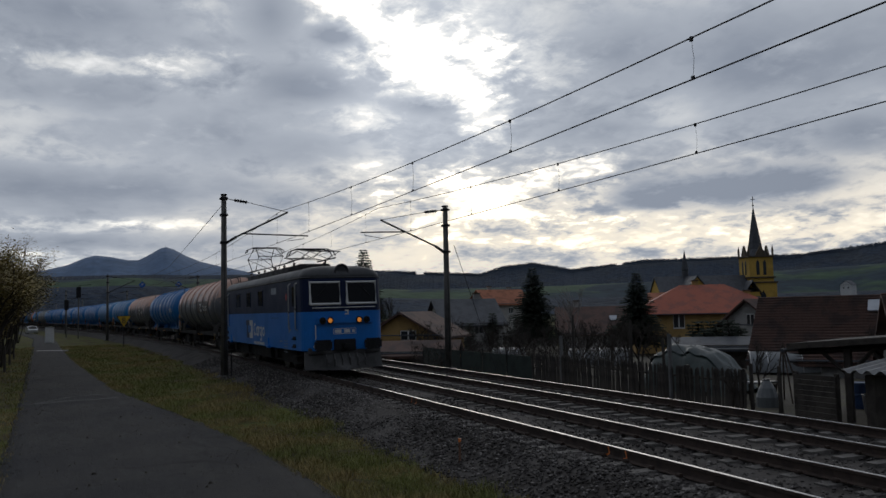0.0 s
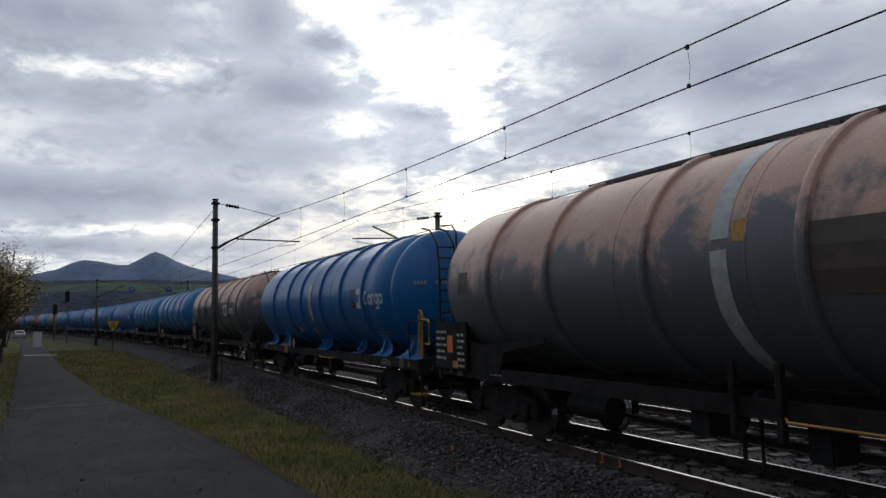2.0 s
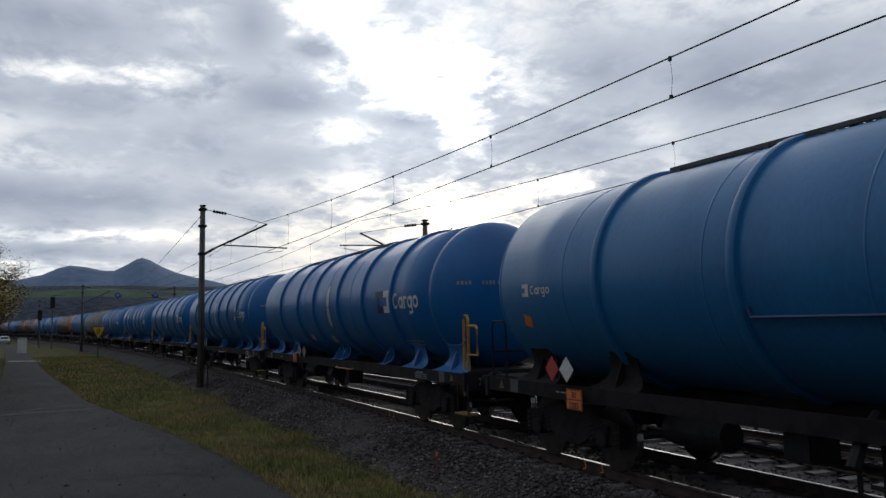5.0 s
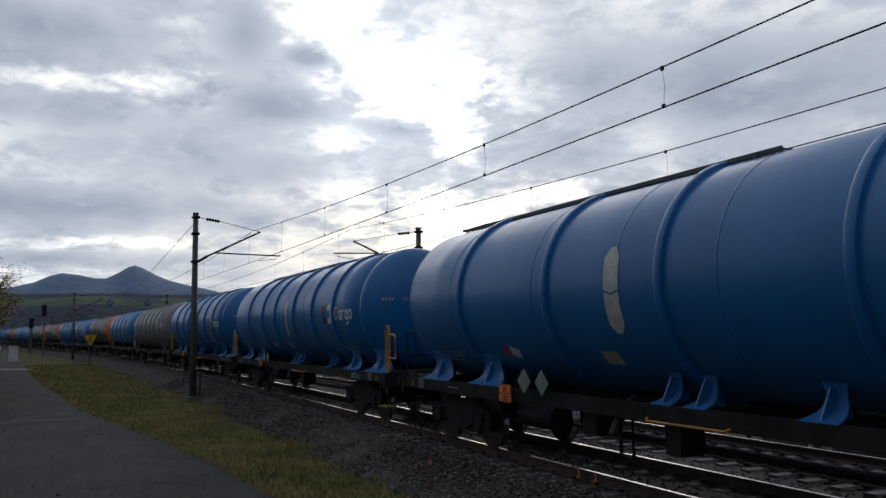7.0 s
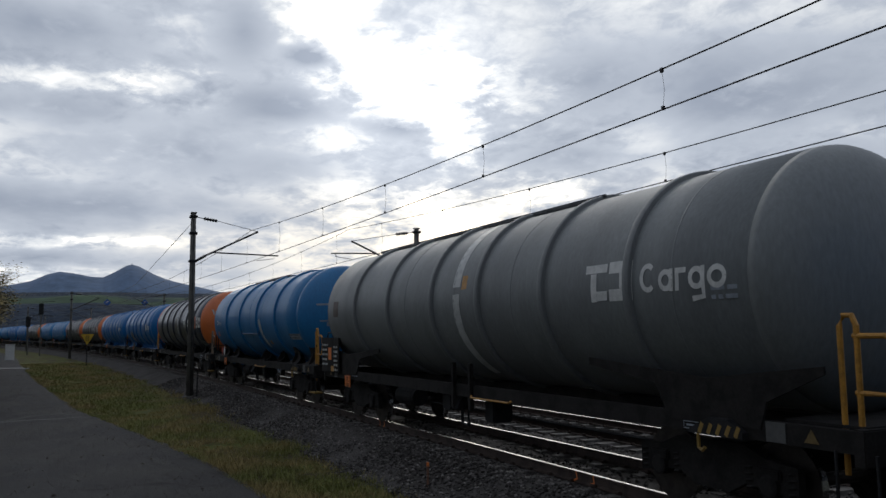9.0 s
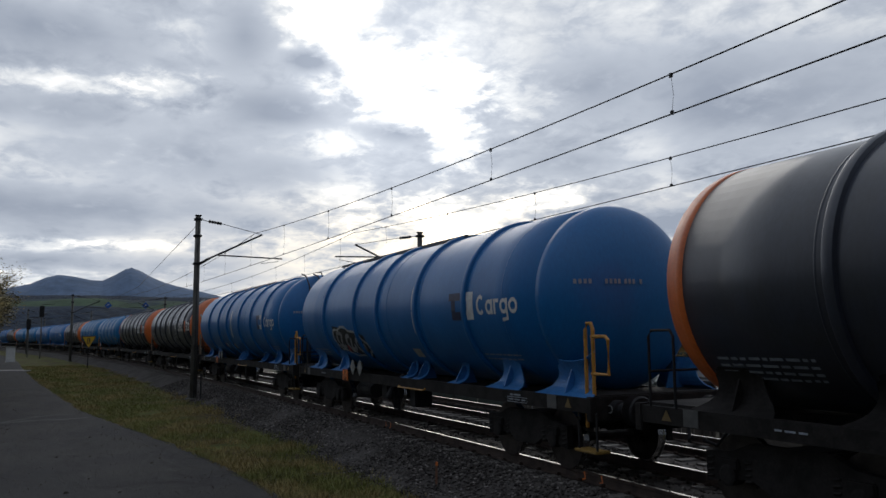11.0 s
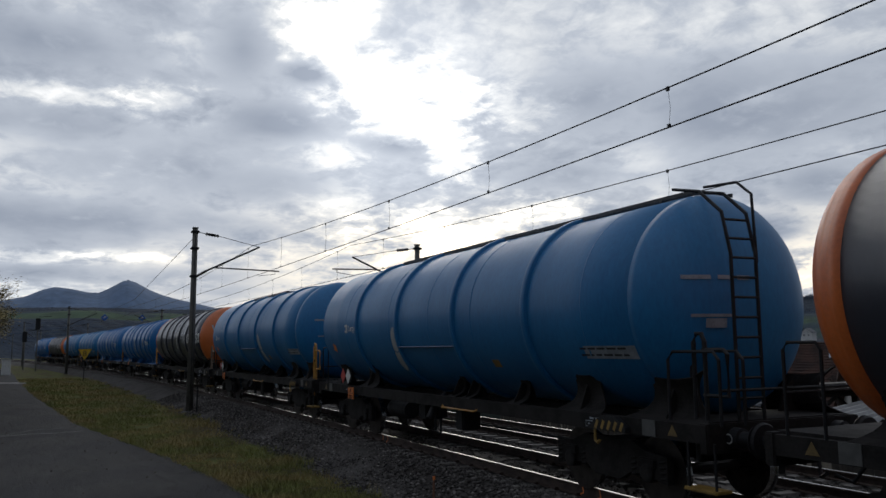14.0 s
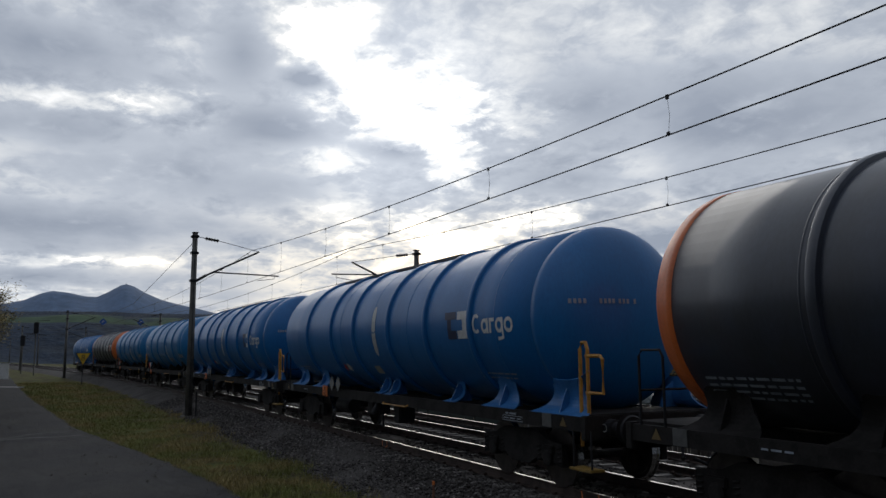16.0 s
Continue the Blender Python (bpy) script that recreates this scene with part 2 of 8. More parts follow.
def asphalt_material():
    m = bpy.data.materials.new("old_asphalt")
    m.use_nodes = True
    t = Nodes(m.node_tree)
    b = m.node_tree.nodes["Principled BSDF"]
    co = t.node("ShaderNodeTexCoord").outputs["Object"]
    broad, patch = t.noise(co, 0.35, 5, 0.6), t.noise(t.vec("MULTIPLY", co, (0.4, 1.6, 1)), 1.1, 6, 0.65)
    grit, speck = t.noise(co, 45, 3, 0.7), t.noise(co, 20, 2, 0.5)
    c = t.mix(t.smooth(broad, 0.38, 0.62), (0.0175, 0.018, 0.0200), (0.027, 0.0262, 0.0258))
    c = t.mix(t.math("MULTIPLY", t.smooth(patch, 0.52, 0.66), 0.6), c, (0.037, 0.0355, 0.034))
    c = t.mix(1.0, c, t.ramp(grit, [(0.3, (0.5, 0.5, 0.5)), (0.7, (1.5, 1.5, 1.5))]), "MULTIPLY")
    c = t.mix(t.math("MULTIPLY", t.smooth(speck, 0.69, 0.74), 0.7), c, (0.17, 0.165, 0.155))
    # thin wandering cracks
    cell = t.tree.nodes.new("ShaderNodeTexVoronoi")
    cell.feature = "DISTANCE_TO_EDGE"
    warp = t.vec("ADD", co, t.vec("MULTIPLY", t.node("ShaderNodeTexNoise", Vector=co, Scale=1.4).outputs["Color"], (1.2, 1.2, 0.0)))
    t.put(cell.inputs["Vector"], t.vec("MULTIPLY", warp, (0.22, 0.5, 0.0)))
    cell.inputs["Scale"].default_value = 1.0
    c = t.mix(t.math("MULTIPLY", t.smooth(cell.outputs["Distance"], 0.012, 0.002), 0.75), c, (0.009, 0.009, 0.009))
    t.put(b.inputs["Base Color"], c)
    t.put(b.inputs["Roughness"], t.math("ADD", 0.72, t.math("MULTIPLY", patch, 0.3), clamp=True))
    b.inputs["Specular IOR Level"].default_value = 0.2
    bn = t.tree.nodes.new("ShaderNodeBump")
    bn.inputs["Strength"].default_value, bn.inputs["Distance"].default_value = 0.8, 0.02
    t.put(bn.inputs["Height"], t.math("ADD", grit, t.math("MULTIPLY", speck, 0.6)))
    t.put(b.inputs["Normal"], bn.outputs[0])
    return m


ASPHALT = asphalt_material()
GRASS = mat("winter_grass", (0.088, 0.096, 0.022), 0.95, 0, 0.5, 0.6, 14, 0.8, 0.05, 0, (0.062, 0.048, 0.026), (0.40, 0.60), spec=0.1)
BLADE = mat("grass_blades", (0.150, 0.160, 0.034), 0.8, 0, 0.4, 0.55, 5, 0, 0, 0, (0.27, 0.205, 0.075), (0.40, 0.60))
EARTH = mat("dark_earth", (0.045, 0.036, 0.026), 0.95, 0, 0.4, 0.8, 14, 0.6, 0.03, 0, (0.06, 0.055, 0.028))
MAST = mat("mast_concrete", (0.115, 0.11, 0.10), 0.85, 0, 0.3, 2, 30, 0.2)
WIRE = mat("wire_dark", (0.02, 0.02, 0.021), 0.5, 0.5, 0.1, 3, 20, 0)
PORCELAIN = mat("insulator_brown", (0.05, 0.03, 0.025), 0.25, 0, 0.2, 6, 40, 0.0, 0.0, 0.5)
GLASS = mat("cab_glass", (0.008, 0.009, 0.011), 0.10, 0, 0.1, 3, 20, 0.0, 0.0, 0.0, spec=0.25)
BARK = mat("bark", (0.045, 0.036, 0.028), 0.95, 0, 0.35, 3, 30, 0.3)


# ---------------------------------------------------------------- mesh helpers
def part(name, bm, material, parent=None, label="", smooth=False):
    me = bpy.data.meshes.new(name)
    if isinstance(bm, tuple):
        me.from_pydata(bm[0], [], bm[1])
    else:
        bm.to_mesh(me)
        bm.free()
    for m in material if isinstance(material, (list, tuple)) else [material]:
        me.materials.append(m)
    if smooth:
        me.shade_smooth()
    ob = new(name, me)
    if parent is not None:
        ob.parent = parent
    if label:
        ob["label"] = label
    return ob


def thing(name, label, category, group="", kind="", m=None):
    ob = new(name)
    ob.empty_display_size = 0.2
    if m is not None:
        ob.matrix_world = m
    return tagged(ob, label, category, group, kind)


def again(name, ob, m, parent):
    """The same mesh once more, as an object of its own."""
    o = new(name, ob.data)
    o.parent = parent
    o.matrix_basis = m
    return o


def box(bm, x0, x1, y0, y1, z0, z1, bevel=0.0):
    r = bmesh.ops.create_cube(bm, size=1.0, matrix=Matrix.Translation(((x0 + x1) / 2, (y0 + y1) / 2, (z0 + z1) / 2)) @ Matrix.Diagonal((x1 - x0, y1 - y0, z1 - z0, 1)))
    if bevel:
        edges = list({e for v in r["verts"] for e in v.link_edges})
        bmesh.ops.bevel(bm, geom=edges, offset=bevel, segments=2, affect="EDGES")
    return bm


def B(*args, **kw):
    return box(bmesh.new(), *args, **kw)


def tube(bm, points, r, segs=6, closed_ends=True):
    """A round bar along a line of points."""
    pts = [Vector(p) for p in points]
    rings = []
    for i, p in enumerate(pts):
        a, b = pts[max(i - 1, 0)], pts[min(i + 1, len(pts) - 1)]
        d = (b - a).normalized()
        up = Vector((0, 0, 1)) if abs(d.z) < 0.9 else Vector((1, 0, 0))
        s = d.cross(up).normalized()
        u = s.cross(d)
        rr = r[i] if isinstance(r, (list, tuple)) else r
        rings.append([bm.verts.new(p + (s * math.cos(k * math.tau / segs) + u * math.sin(k * math.tau / segs)) * rr) for k in range(segs)])
    for a, b in zip(rings, rings[1:]):
        for k in range(segs):
            bm.faces.new((a[k], a[(k + 1) % segs], b[(k + 1) % segs], b[k]))
    if closed_ends:
        bm.faces.new(rings[0][::-1])
        bm.faces.new(rings[-1])
    return bm


def T(points, r, segs=6):
    return tube(bmesh.new(), points, r, segs)


def lathe(bm, profile, segs=48, axis="X", centre=(0, 0, 0), half=False):
    """Turns (along, radius) pairs about an axis."""
    c = Vector(centre)
    rings = []
    for a, r in profile:
        ring = []
        for k in range(segs):
            th = k * math.tau / segs
            u, v = r * math.cos(th), r * math.sin(th)
            ring.append(bm.verts.new(c + (Vector((a, u, v)) if axis == "X" else Vector((u, a, v)) if axis == "Y" else Vector((u, v, a)))))
        rings.append(ring)
    for a, b in zip(rings, rings[1:]):
        for k in range(segs):
            bm.faces.new((a[k], a[(k + 1) % segs], b[(k + 1) % segs], b[k]))
    bm.faces.new(rings[0][::-1])
    bm.faces.new(rings[-1])
    bmesh.ops.recalc_face_normals(bm, faces=bm.faces)
    return bm


def prism(bm, outline, axis, a, b):
    """A flat outline given thickness from a to b along an axis."""
    def at(p, w):
        return Vector((w, *p)) if axis == "X" else Vector((p[0], w, p[1])) if axis == "Y" else Vector((*p, w))
    lo = [bm.verts.new(at(p, a)) for p in outline]
    hi = [bm.verts.new(at(p, b)) for p in outline]
    n = len(outline)
    bm.faces.new(lo)
    bm.faces.new(hi[::-1])
    for i in range(n):
        bm.faces.new((lo[i], hi[i], hi[(i + 1) % n], lo[(i + 1) % n]))
    bmesh.ops.recalc_face_normals(bm, faces=bm.faces)
    return bm


def strokes(bm, lines, put):
    """Painted marks: each line is (points, width); put maps (u, v, lift) to the surface."""
    for n, (pts, w) in enumerate(lines):
        fine = []
        for (x0, y0), (x1, y1) in zip(pts, pts[1:]):
            k = max(1, int(math.hypot(x1 - x0, y1 - y0) / 0.16))
            fine += [(x0 + (x1 - x0) * i / k, y0 + (y1 - y0) * i / k) for i in range(k)]
        fine.append(pts[-1])
        lift = 0.006 + 0.0012 * (n % 7)
        prev = None
        for i, (x, y) in enumerate(fine):
            xa, ya = fine[max(i - 1, 0)]
            xb, yb = fine[min(i + 1, len(fine) - 1)]
            l = math.hypot(xb - xa, yb - ya) or 1.0
            nx, ny = -(yb - ya) / l * w / 2, (xb - xa) / l * w / 2
            cut = max(1, int(w / 0.2))
            row = [bm.verts.new(put(x + nx * (1 - 2 * j / cut), y + ny * (1 - 2 * j / cut), lift)) for j in range(cut + 1)]
            if prev:
                for j in range(cut):
                    bm.faces.new((prev[j], row[j], row[j + 1], prev[j + 1]))
            prev = row
    bmesh.ops.recalc_face_normals(bm, faces=bm.faces)
    return bm


def ring_line(cx, cy, rx, ry, n=14, a0=0, a1=360):
    return [(cx + rx * math.cos(radians(a0 + (a1 - a0) * i / n)), cy + ry * math.sin(radians(a0 + (a1 - a0) * i / n))) for i in range(n + 1)]


# ---------------------------------------------------------------- the line of the tracks
SPACING = 4.03
CANT = 0.01


def track_y(x):
    k, x0, x1 = 0.0009, -12.0, -170.0
    if x >= x0:
        return 0.0
    if x >= x1:
        return -k * (x - x0) ** 2 / 2
    return -k * (x1 - x0) ** 2 / 2 - k * (x1 - x0) * (x - x1)


def track_turn(x):
    return math.atan2(track_y(x + 0.5) - track_y(x - 0.5), 1.0)


def along(xs, off, z):
    return [(x - math.sin(track_turn(x)) * off, track_y(x) + math.cos(track_turn(x)) * off, z) for x in xs]


def interp(table, x):
    return float(np.interp(x, [a for a, _ in table], [b for _, b in table]))


PATH_RIGHT = [(-420, -52), (-175, -19.5), (-125, -13.7), (-92, -11.7), (-57, -9.5), (-33, -7.5), (-25, -6.2), (-18, -5.2), (-12, -4.8), (25, -4.4)]
PATH_LEFT = [(-420, -55), (-175, -21.7), (-129, -16.4), (-81, -13.4), (-47, -11.4), (-30, -10.4), (-23, -10.0), (-16, -9.6), (25, -9.3)]


def ground_z(x, y):
    v = y - track_y(x)
    # level by the path, a low bank along the track, lower gardens beyond
    if v < 6.6:
        return -0.62
    if v < 9.0:
        return -0.62 - (v - 6.6) / 2.4 * 0.75
    return -1.37 - min(max(v - 16, 0) * 0.05, 2.0)


# ---------------------------------------------------------------- ground, path, ballast
def sheet(name, xs, rows, material, label, category, smooth=True):
    """A strip: for each x a row of (y, z)."""
    verts, faces = [], []
    n = len(rows(xs[0]))
    for x in xs:
        verts += [(x, y, z) for y, z in rows(x)]
    for i in range(len(xs) - 1):
        for j in range(n - 1):
            a = i * n + j
            faces.append((a, a + 1, a + n + 1, a + n))
    me = bpy.data.meshes.new(name)
    me.from_pydata(verts, [], faces)
    bm = bmesh.new()
    bm.from_mesh(me)
    bmesh.ops.recalc_face_normals(bm, faces=bm.faces)
    if sum(f.normal.z for f in bm.faces) < 0:
        bmesh.ops.reverse_faces(bm, faces=bm.faces)
    bm.to_mesh(me)
    bm.free()
    me.materials.append(material)
    if smooth:
        me.shade_smooth()
    return tagged(new(name, me), label, category, kind="structure")


def spaced(a, b, near, step, growth=1.25):
    """Stations that grow coarser away from near."""
    out, s, x = [near], step, near
    while x > a:
        x -= s
        out.insert(0, max(x, a))
        s *= growth
    s, x = step, near
    while x < b:
        x += s
        out.append(min(x, b))
        s *= growth
    return sorted(set(round(v, 3) for v in out))


def make_ground():
    xs = spaced(-4800, 4800, -14, 0.5, 1.05)
    offs = spaced(-4800, 4800, -4, 0.35, 1.16)

    def rows(x):
        out = []
        for o in offs:
            y = track_y(max(x, -600)) + o
            bump = 0.05 * (noise.noise(Vector((x * 0.35, y * 0.35, 1.0)))) + 0.03 * noise.noise(Vector((x * 1.3, y * 1.3, 4.0)))
            if -4.6 < o < 7:
                bump *= 0.4
            out.append((y, ground_z(x, y) + bump))
        return out
    sheet("ground", xs, rows, GRASS, "winter grass and dull earth beside the railway", "ground")


def make_path():
    xs = spaced(-420, 40, -15, 0.4, 1.03)

    def rows(x):
        a, b = interp(PATH_LEFT, x), interp(PATH_RIGHT, x)
        a += 0.10 * noise.noise(Vector((x * 0.9, 2, 0))) + 0.05 * noise.noise(Vector((x * 3, 2, 0)))
        b += 0.12 * noise.noise(Vector((x * 0.8, 7, 0))) + 0.06 * noise.noise(Vector((x * 3, 7, 0)))
        out = [(a - 0.25, -0.75)]
        for i in range(13):
            f = i / 12
            y = a + (b - a) * f
            out.append((y, -0.545 + 0.03 * math.sin(f * math.pi) + 0.008 * noise.noise(Vector((x * 0.8, y * 0.8, 3)))))
        return out + [(b + 0.25, -0.75)]
    sheet("road", xs, rows, ASPHALT, "narrow worn grey asphalt lane with ragged edges", "path")
    # the patched seam and the pale concrete strip across the lane
    bm = bmesh.new()
    pts = [(-29.3, -10.3), (-29.1, -9.7), (-29.6, -9.0), (-29.5, -8.2), (-29.9, -7.4)]
    strokes(bm, [(pts, 0.10), ([(-29.2, -9.9), (-31.0, -8.9), (-31.4, -7.9)], 0.05)], lambda x, y, l: Vector((x, y, -0.516 + l * 0.4)))
    tagged(part("seam", bm, mat("tar_seam", (0.012, 0.012, 0.012), 0.6)), "dark tar seam across the asphalt lane", "road seam", kind="structure")
    tagged(part("strip", prism(bmesh.new(), [(-78.5, -12.9), (-76.9, -12.9), (-76.0, -10.4), (-77.5, -10.4)], "Z", -0.6, -0.505), mat("pale_concrete", (0.30, 0.29, 0.28), 0.85)), "pale concrete strip set into the lane", "road strip", kind="structure")


def make_ballast():
    xs = spaced(-520, 60, -14, 0.8, 1.04)
    prof = [(-3.05, -0.68), (-2.6, -0.56), (-1.7, -0.23), (-1.3, -0.19), (-0.75, -0.205), (0.75, -0.205), (1.3, -0.20), (2.0, -0.34), (2.7, -0.37),
            (3.3, -0.375), (4.8, -0.375), (5.35, -0.38), (5.8, -0.45), (6.6, -0.70), (7.1, -0.84)]

    def rows(x):
        c = math.cos(track_turn(x))
        return [(track_y(x) + o / c, z + 0.035 * noise.noise(Vector((x * 1.7, o * 2.2, 0))) + 0.05 * noise.noise(Vector((x * 0.3, o, 9)))) for o, z in prof]
    sheet("ballast", xs, rows, STONE, "grey-brown crushed stone bed under two railway tracks", "ballast")


def scatter_stones():
    """Loose stones over the bed, one mesh."""
    rng = np.random.default_rng(4)
    unit = np.array([(1, 0, 0), (-1, 0, 0), (0, 1, 0), (0, -1, 0), (0, 0, 1), (0, 0, -1)], float)
    tri = np.array([(0, 2, 4), (2, 1, 4), (1, 3, 4), (3, 0, 4), (2, 0, 5), (1, 2, 5), (3, 1, 5), (0, 3, 5)])
    n = 42000
    x = -3.5 - 44 * rng.random(n) ** 1.25
    o = np.where(rng.random(n) < 0.55, rng.uniform(-3.1, -0.9, n), rng.uniform(-0.6, 6.9, n))
    prof_o = [-3.05, -2.6, -1.7, -1.3, -0.75, 0.75, 1.3, 2.0, 2.7, 4.8, 5.35, 5.8, 6.6, 7.1]
    prof_z = [-0.66, -0.56, -0.23, -0.19, -0.205, -0.205, -0.20, -0.34, -0.37, -0.375, -0.38, -0.45, -0.70, -0.82]
    z = np.interp(o, prof_o, prof_z)
    y = np.array([track_y(v) for v in x]) + o
    size = rng.uniform(0.018, 0.042, n)
    shape = rng.uniform(0.6, 1.3, (n, 6, 1)) * unit[None]
    a = rng.uniform(0, math.tau, n)
    c, s = np.cos(a)[:, None], np.sin(a)[:, None]
    px = shape[:, :, 0] * c - shape[:, :, 1] * s
    py = shape[:, :, 0] * s + shape[:, :, 1] * c
    v = np.stack([px, py, shape[:, :, 2] * 0.8 + 0.25 * px], 2) * size[:, None, None] + np.stack([x, y, z + size * 0.4], 1)[:, None, :]
    faces = (tri[None] + 6 * np.arange(n)[:, None, None]).reshape(-1, 3)
    pebble = bpy.data.materials.new("loose_stone")
    pebble.use_nodes = True
    t = Nodes(pebble.node_tree)
    b = pebble.node_tree.nodes["Principled BSDF"]
    geo = t.tree.nodes.new("ShaderNodeNewGeometry")
    t.put(b.inputs["Base Color"], t.ramp(geo.outputs["Random Per Island"], [(0.0, (0.030, 0.026, 0.024)), (0.5, (0.074, 0.067, 0.063)), (0.85, (0.125, 0.114, 0.106)), (1.0, (0.24, 0.22, 0.205))]))
    b.inputs["Roughness"].default_value = 0.9
    b.inputs["Specular IOR Level"].default_value = 0.15
    ob = part("ballast_stones", (v.reshape(-1, 3).tolist(), faces.tolist()), pebble)
    tagged(ob, "loose angular grey-brown ballast stones along the rails", "ballast stones", kind="stuff")


def scatter_grass():
    """Short winter grass on the verge between lane and ballast, and left of the lane."""
    rng = np.random.default_rng(7)
    n = 150000
    x = -5.0 - 85 * rng.random(n) ** 1.9
    right = np.array([interp(PATH_RIGHT, v) for v in x])
    left = np.array([interp(PATH_LEFT, v) for v in x])
    ty = np.array([track_y(v) for v in x])
    side = rng.random(n) < 0.82
    f = rng.random(n)
    y = np.where(side, right - 0.10 + (ty - 2.15 - right) * f ** 1.15, left + 0.10 - 5.0 * f ** 1.5)
    clump = np.array([noise.noise(Vector((a * 0.5, b * 0.5, 2.0))) + 0.6 * noise.noise(Vector((a * 2.1, b * 2.1, 5.0))) for a, b in zip(x, y)])
    thin_out = np.where(side, np.clip((0.98 - f) / 0.45, 0.0, 1.0) + 0.8 * (clump > 0.25), 1.0)
    keep = (clump > -0.5) & (rng.random(n) < thin_out)
    x, y, clump = x[keep], y[keep], clump[keep]
    n = len(x)
    hgt = (0.022 + 0.085 * rng.random(n) ** 1.6) * np.clip(1.0 + 1.3 * clump, 0.35, 2.4)
    a = rng.uniform(0, math.tau, n)
    w = 0.006 + 0.006 * rng.random(n) + np.clip((-x - 20) * 0.0003, 0, 0.02)
    lean = rng.uniform(0.2, 1.1, n) * hgt
    z0 = -0.60
    bx, by = np.cos(a) * w, np.sin(a) * w
    tx, ty2 = x - np.sin(a) * lean, y + np.cos(a) * lean
    v = np.stack([np.stack([x - bx, y - by, np.full(n, z0)], 1), np.stack([x + bx, y + by, np.full(n, z0)], 1), np.stack([tx, ty2, z0 + 0.02 + hgt], 1)], 1)
    faces = np.arange(3 * n).reshape(-1, 3)
    ob = part("grass", (v.reshape(-1, 3).tolist(), faces.tolist()), BLADE)
    tagged(ob, "short tufty yellow-green winter grass on the verge", "grass", kind="stuff")


# ---------------------------------------------------------------- tracks
def make_track(name, off, z0, label):
    track = thing(name, label, "railway track", "railway tracks", "structure")
    xs = spaced(-520, 60, -14, 1.5, 1.05)
    outline = [(-0.075, -0.172), (0.075, -0.172), (0.075, -0.16), (0.012, -0.14), (0.010, -0.05), (0.036, -0.038), (0.036, -0.006), (0.028, 0.0), (-0.028, 0.0), (-0.036, -0.006), (-0.036, -0.038), (-0.010, -0.05), (-0.012, -0.14), (-0.075, -0.16)]
    for sgn in (-1, 1):
        bm = bmesh.new()
        rings = []
        for x in xs:
            ring = []
            for w, h in outline:
                p = along([x], off + sgn * 0.75 + w, z0 + sgn * 0.75 * CANT + h)[0]
                ring.append(bm.verts.new(p))
            rings.append(ring)
        k = len(outline)
        for a, b in zip(rings, rings[1:]):
            for i in range(k):
                f = bm.faces.new((a[i], a[(i + 1) % k], b[(i + 1) % k], b[i]))
                f.material_index = 1 if i == 7 else 0
        bmesh.ops.recalc_face_normals(bm, faces=bm.faces)
        part("rail", bm, [RAIL_SIDE, RAIL_TOP], track, "steel rail with a polished running surface")
    # concrete sleepers; each end raised under its rail
    sl = bmesh.new()
    for s in (-1, 1):
        prism(sl, [(-0.14, -0.16), (0.14, -0.16), (0.105, 0.0), (-0.105, 0.0)], "Y", s * 1.3, s * 0.42)
    prism(sl, [(-0.12, -0.16), (0.12, -0.16), (0.09, -0.05), (-0.09, -0.05)], "Y", -0.42, 0.42)
    first = None
    far_v, far_f = [], []
    for i in range(820):
        x = 6.0 - i * 0.607
        m = pose(*along([x], off, z0 - 0.172)[0], 0, 0, math.degrees(track_turn(x))) @ pose(random.uniform(-0.02, 0.02), 0, random.uniform(-0.008, 0.004), 0, 0, random.uniform(-0.6, 0.6))
        if x > -52:
            if first is None:
                first = part("sleeper", sl, CONCRETE, track, "concrete sleeper")
                first.matrix_basis = m
                base = [v.co.copy() for v in first.data.vertices], [tuple(p.vertices) for p in first.data.polygons]
            else:
                again("sleeper", first, m, track)
        else:
            k = len(far_v)
            far_v += [tuple(m @ v) for v in base[0]]
            far_f += [tuple(j + k for j in p) for p in base[1]]
    tagged(part("far_sleepers", (far_v, far_f), CONCRETE, track), kind="stuff")
    # clips beside the rails
    clip = None
    for i in range(60):
        x = 3.0 - i * 0.607
        for o in (-0.75 - 0.11, -0.75 + 0.11, 0.75 - 0.11, 0.75 + 0.11):
            m = pose(*along([x], off + o, z0 - 0.168)[0])
            if clip is None:
                clip = part("rail_clip", B(-0.05, 0.05, -0.035, 0.035, 0, 0.05, bevel=0.012), RAIL_SIDE, track)
                clip.matrix_basis = m
            else:
                again("rail_clip", clip, m, track)
    return track


# ---------------------------------------------------------------- overhead line
CONTACT, CATENARY = 5.46, 6.9


def insulator(bm, a, b, r=0.05, n=6):
    a, b = Vector(a), Vector(b)
    pts, rad = [], []
    for i in range(2 * n + 1):
        pts.append(a.lerp(b, i / (2 * n)))
        rad.append(r if i % 2 else r * 0.45)
    return tube(bm, pts, rad, 8)


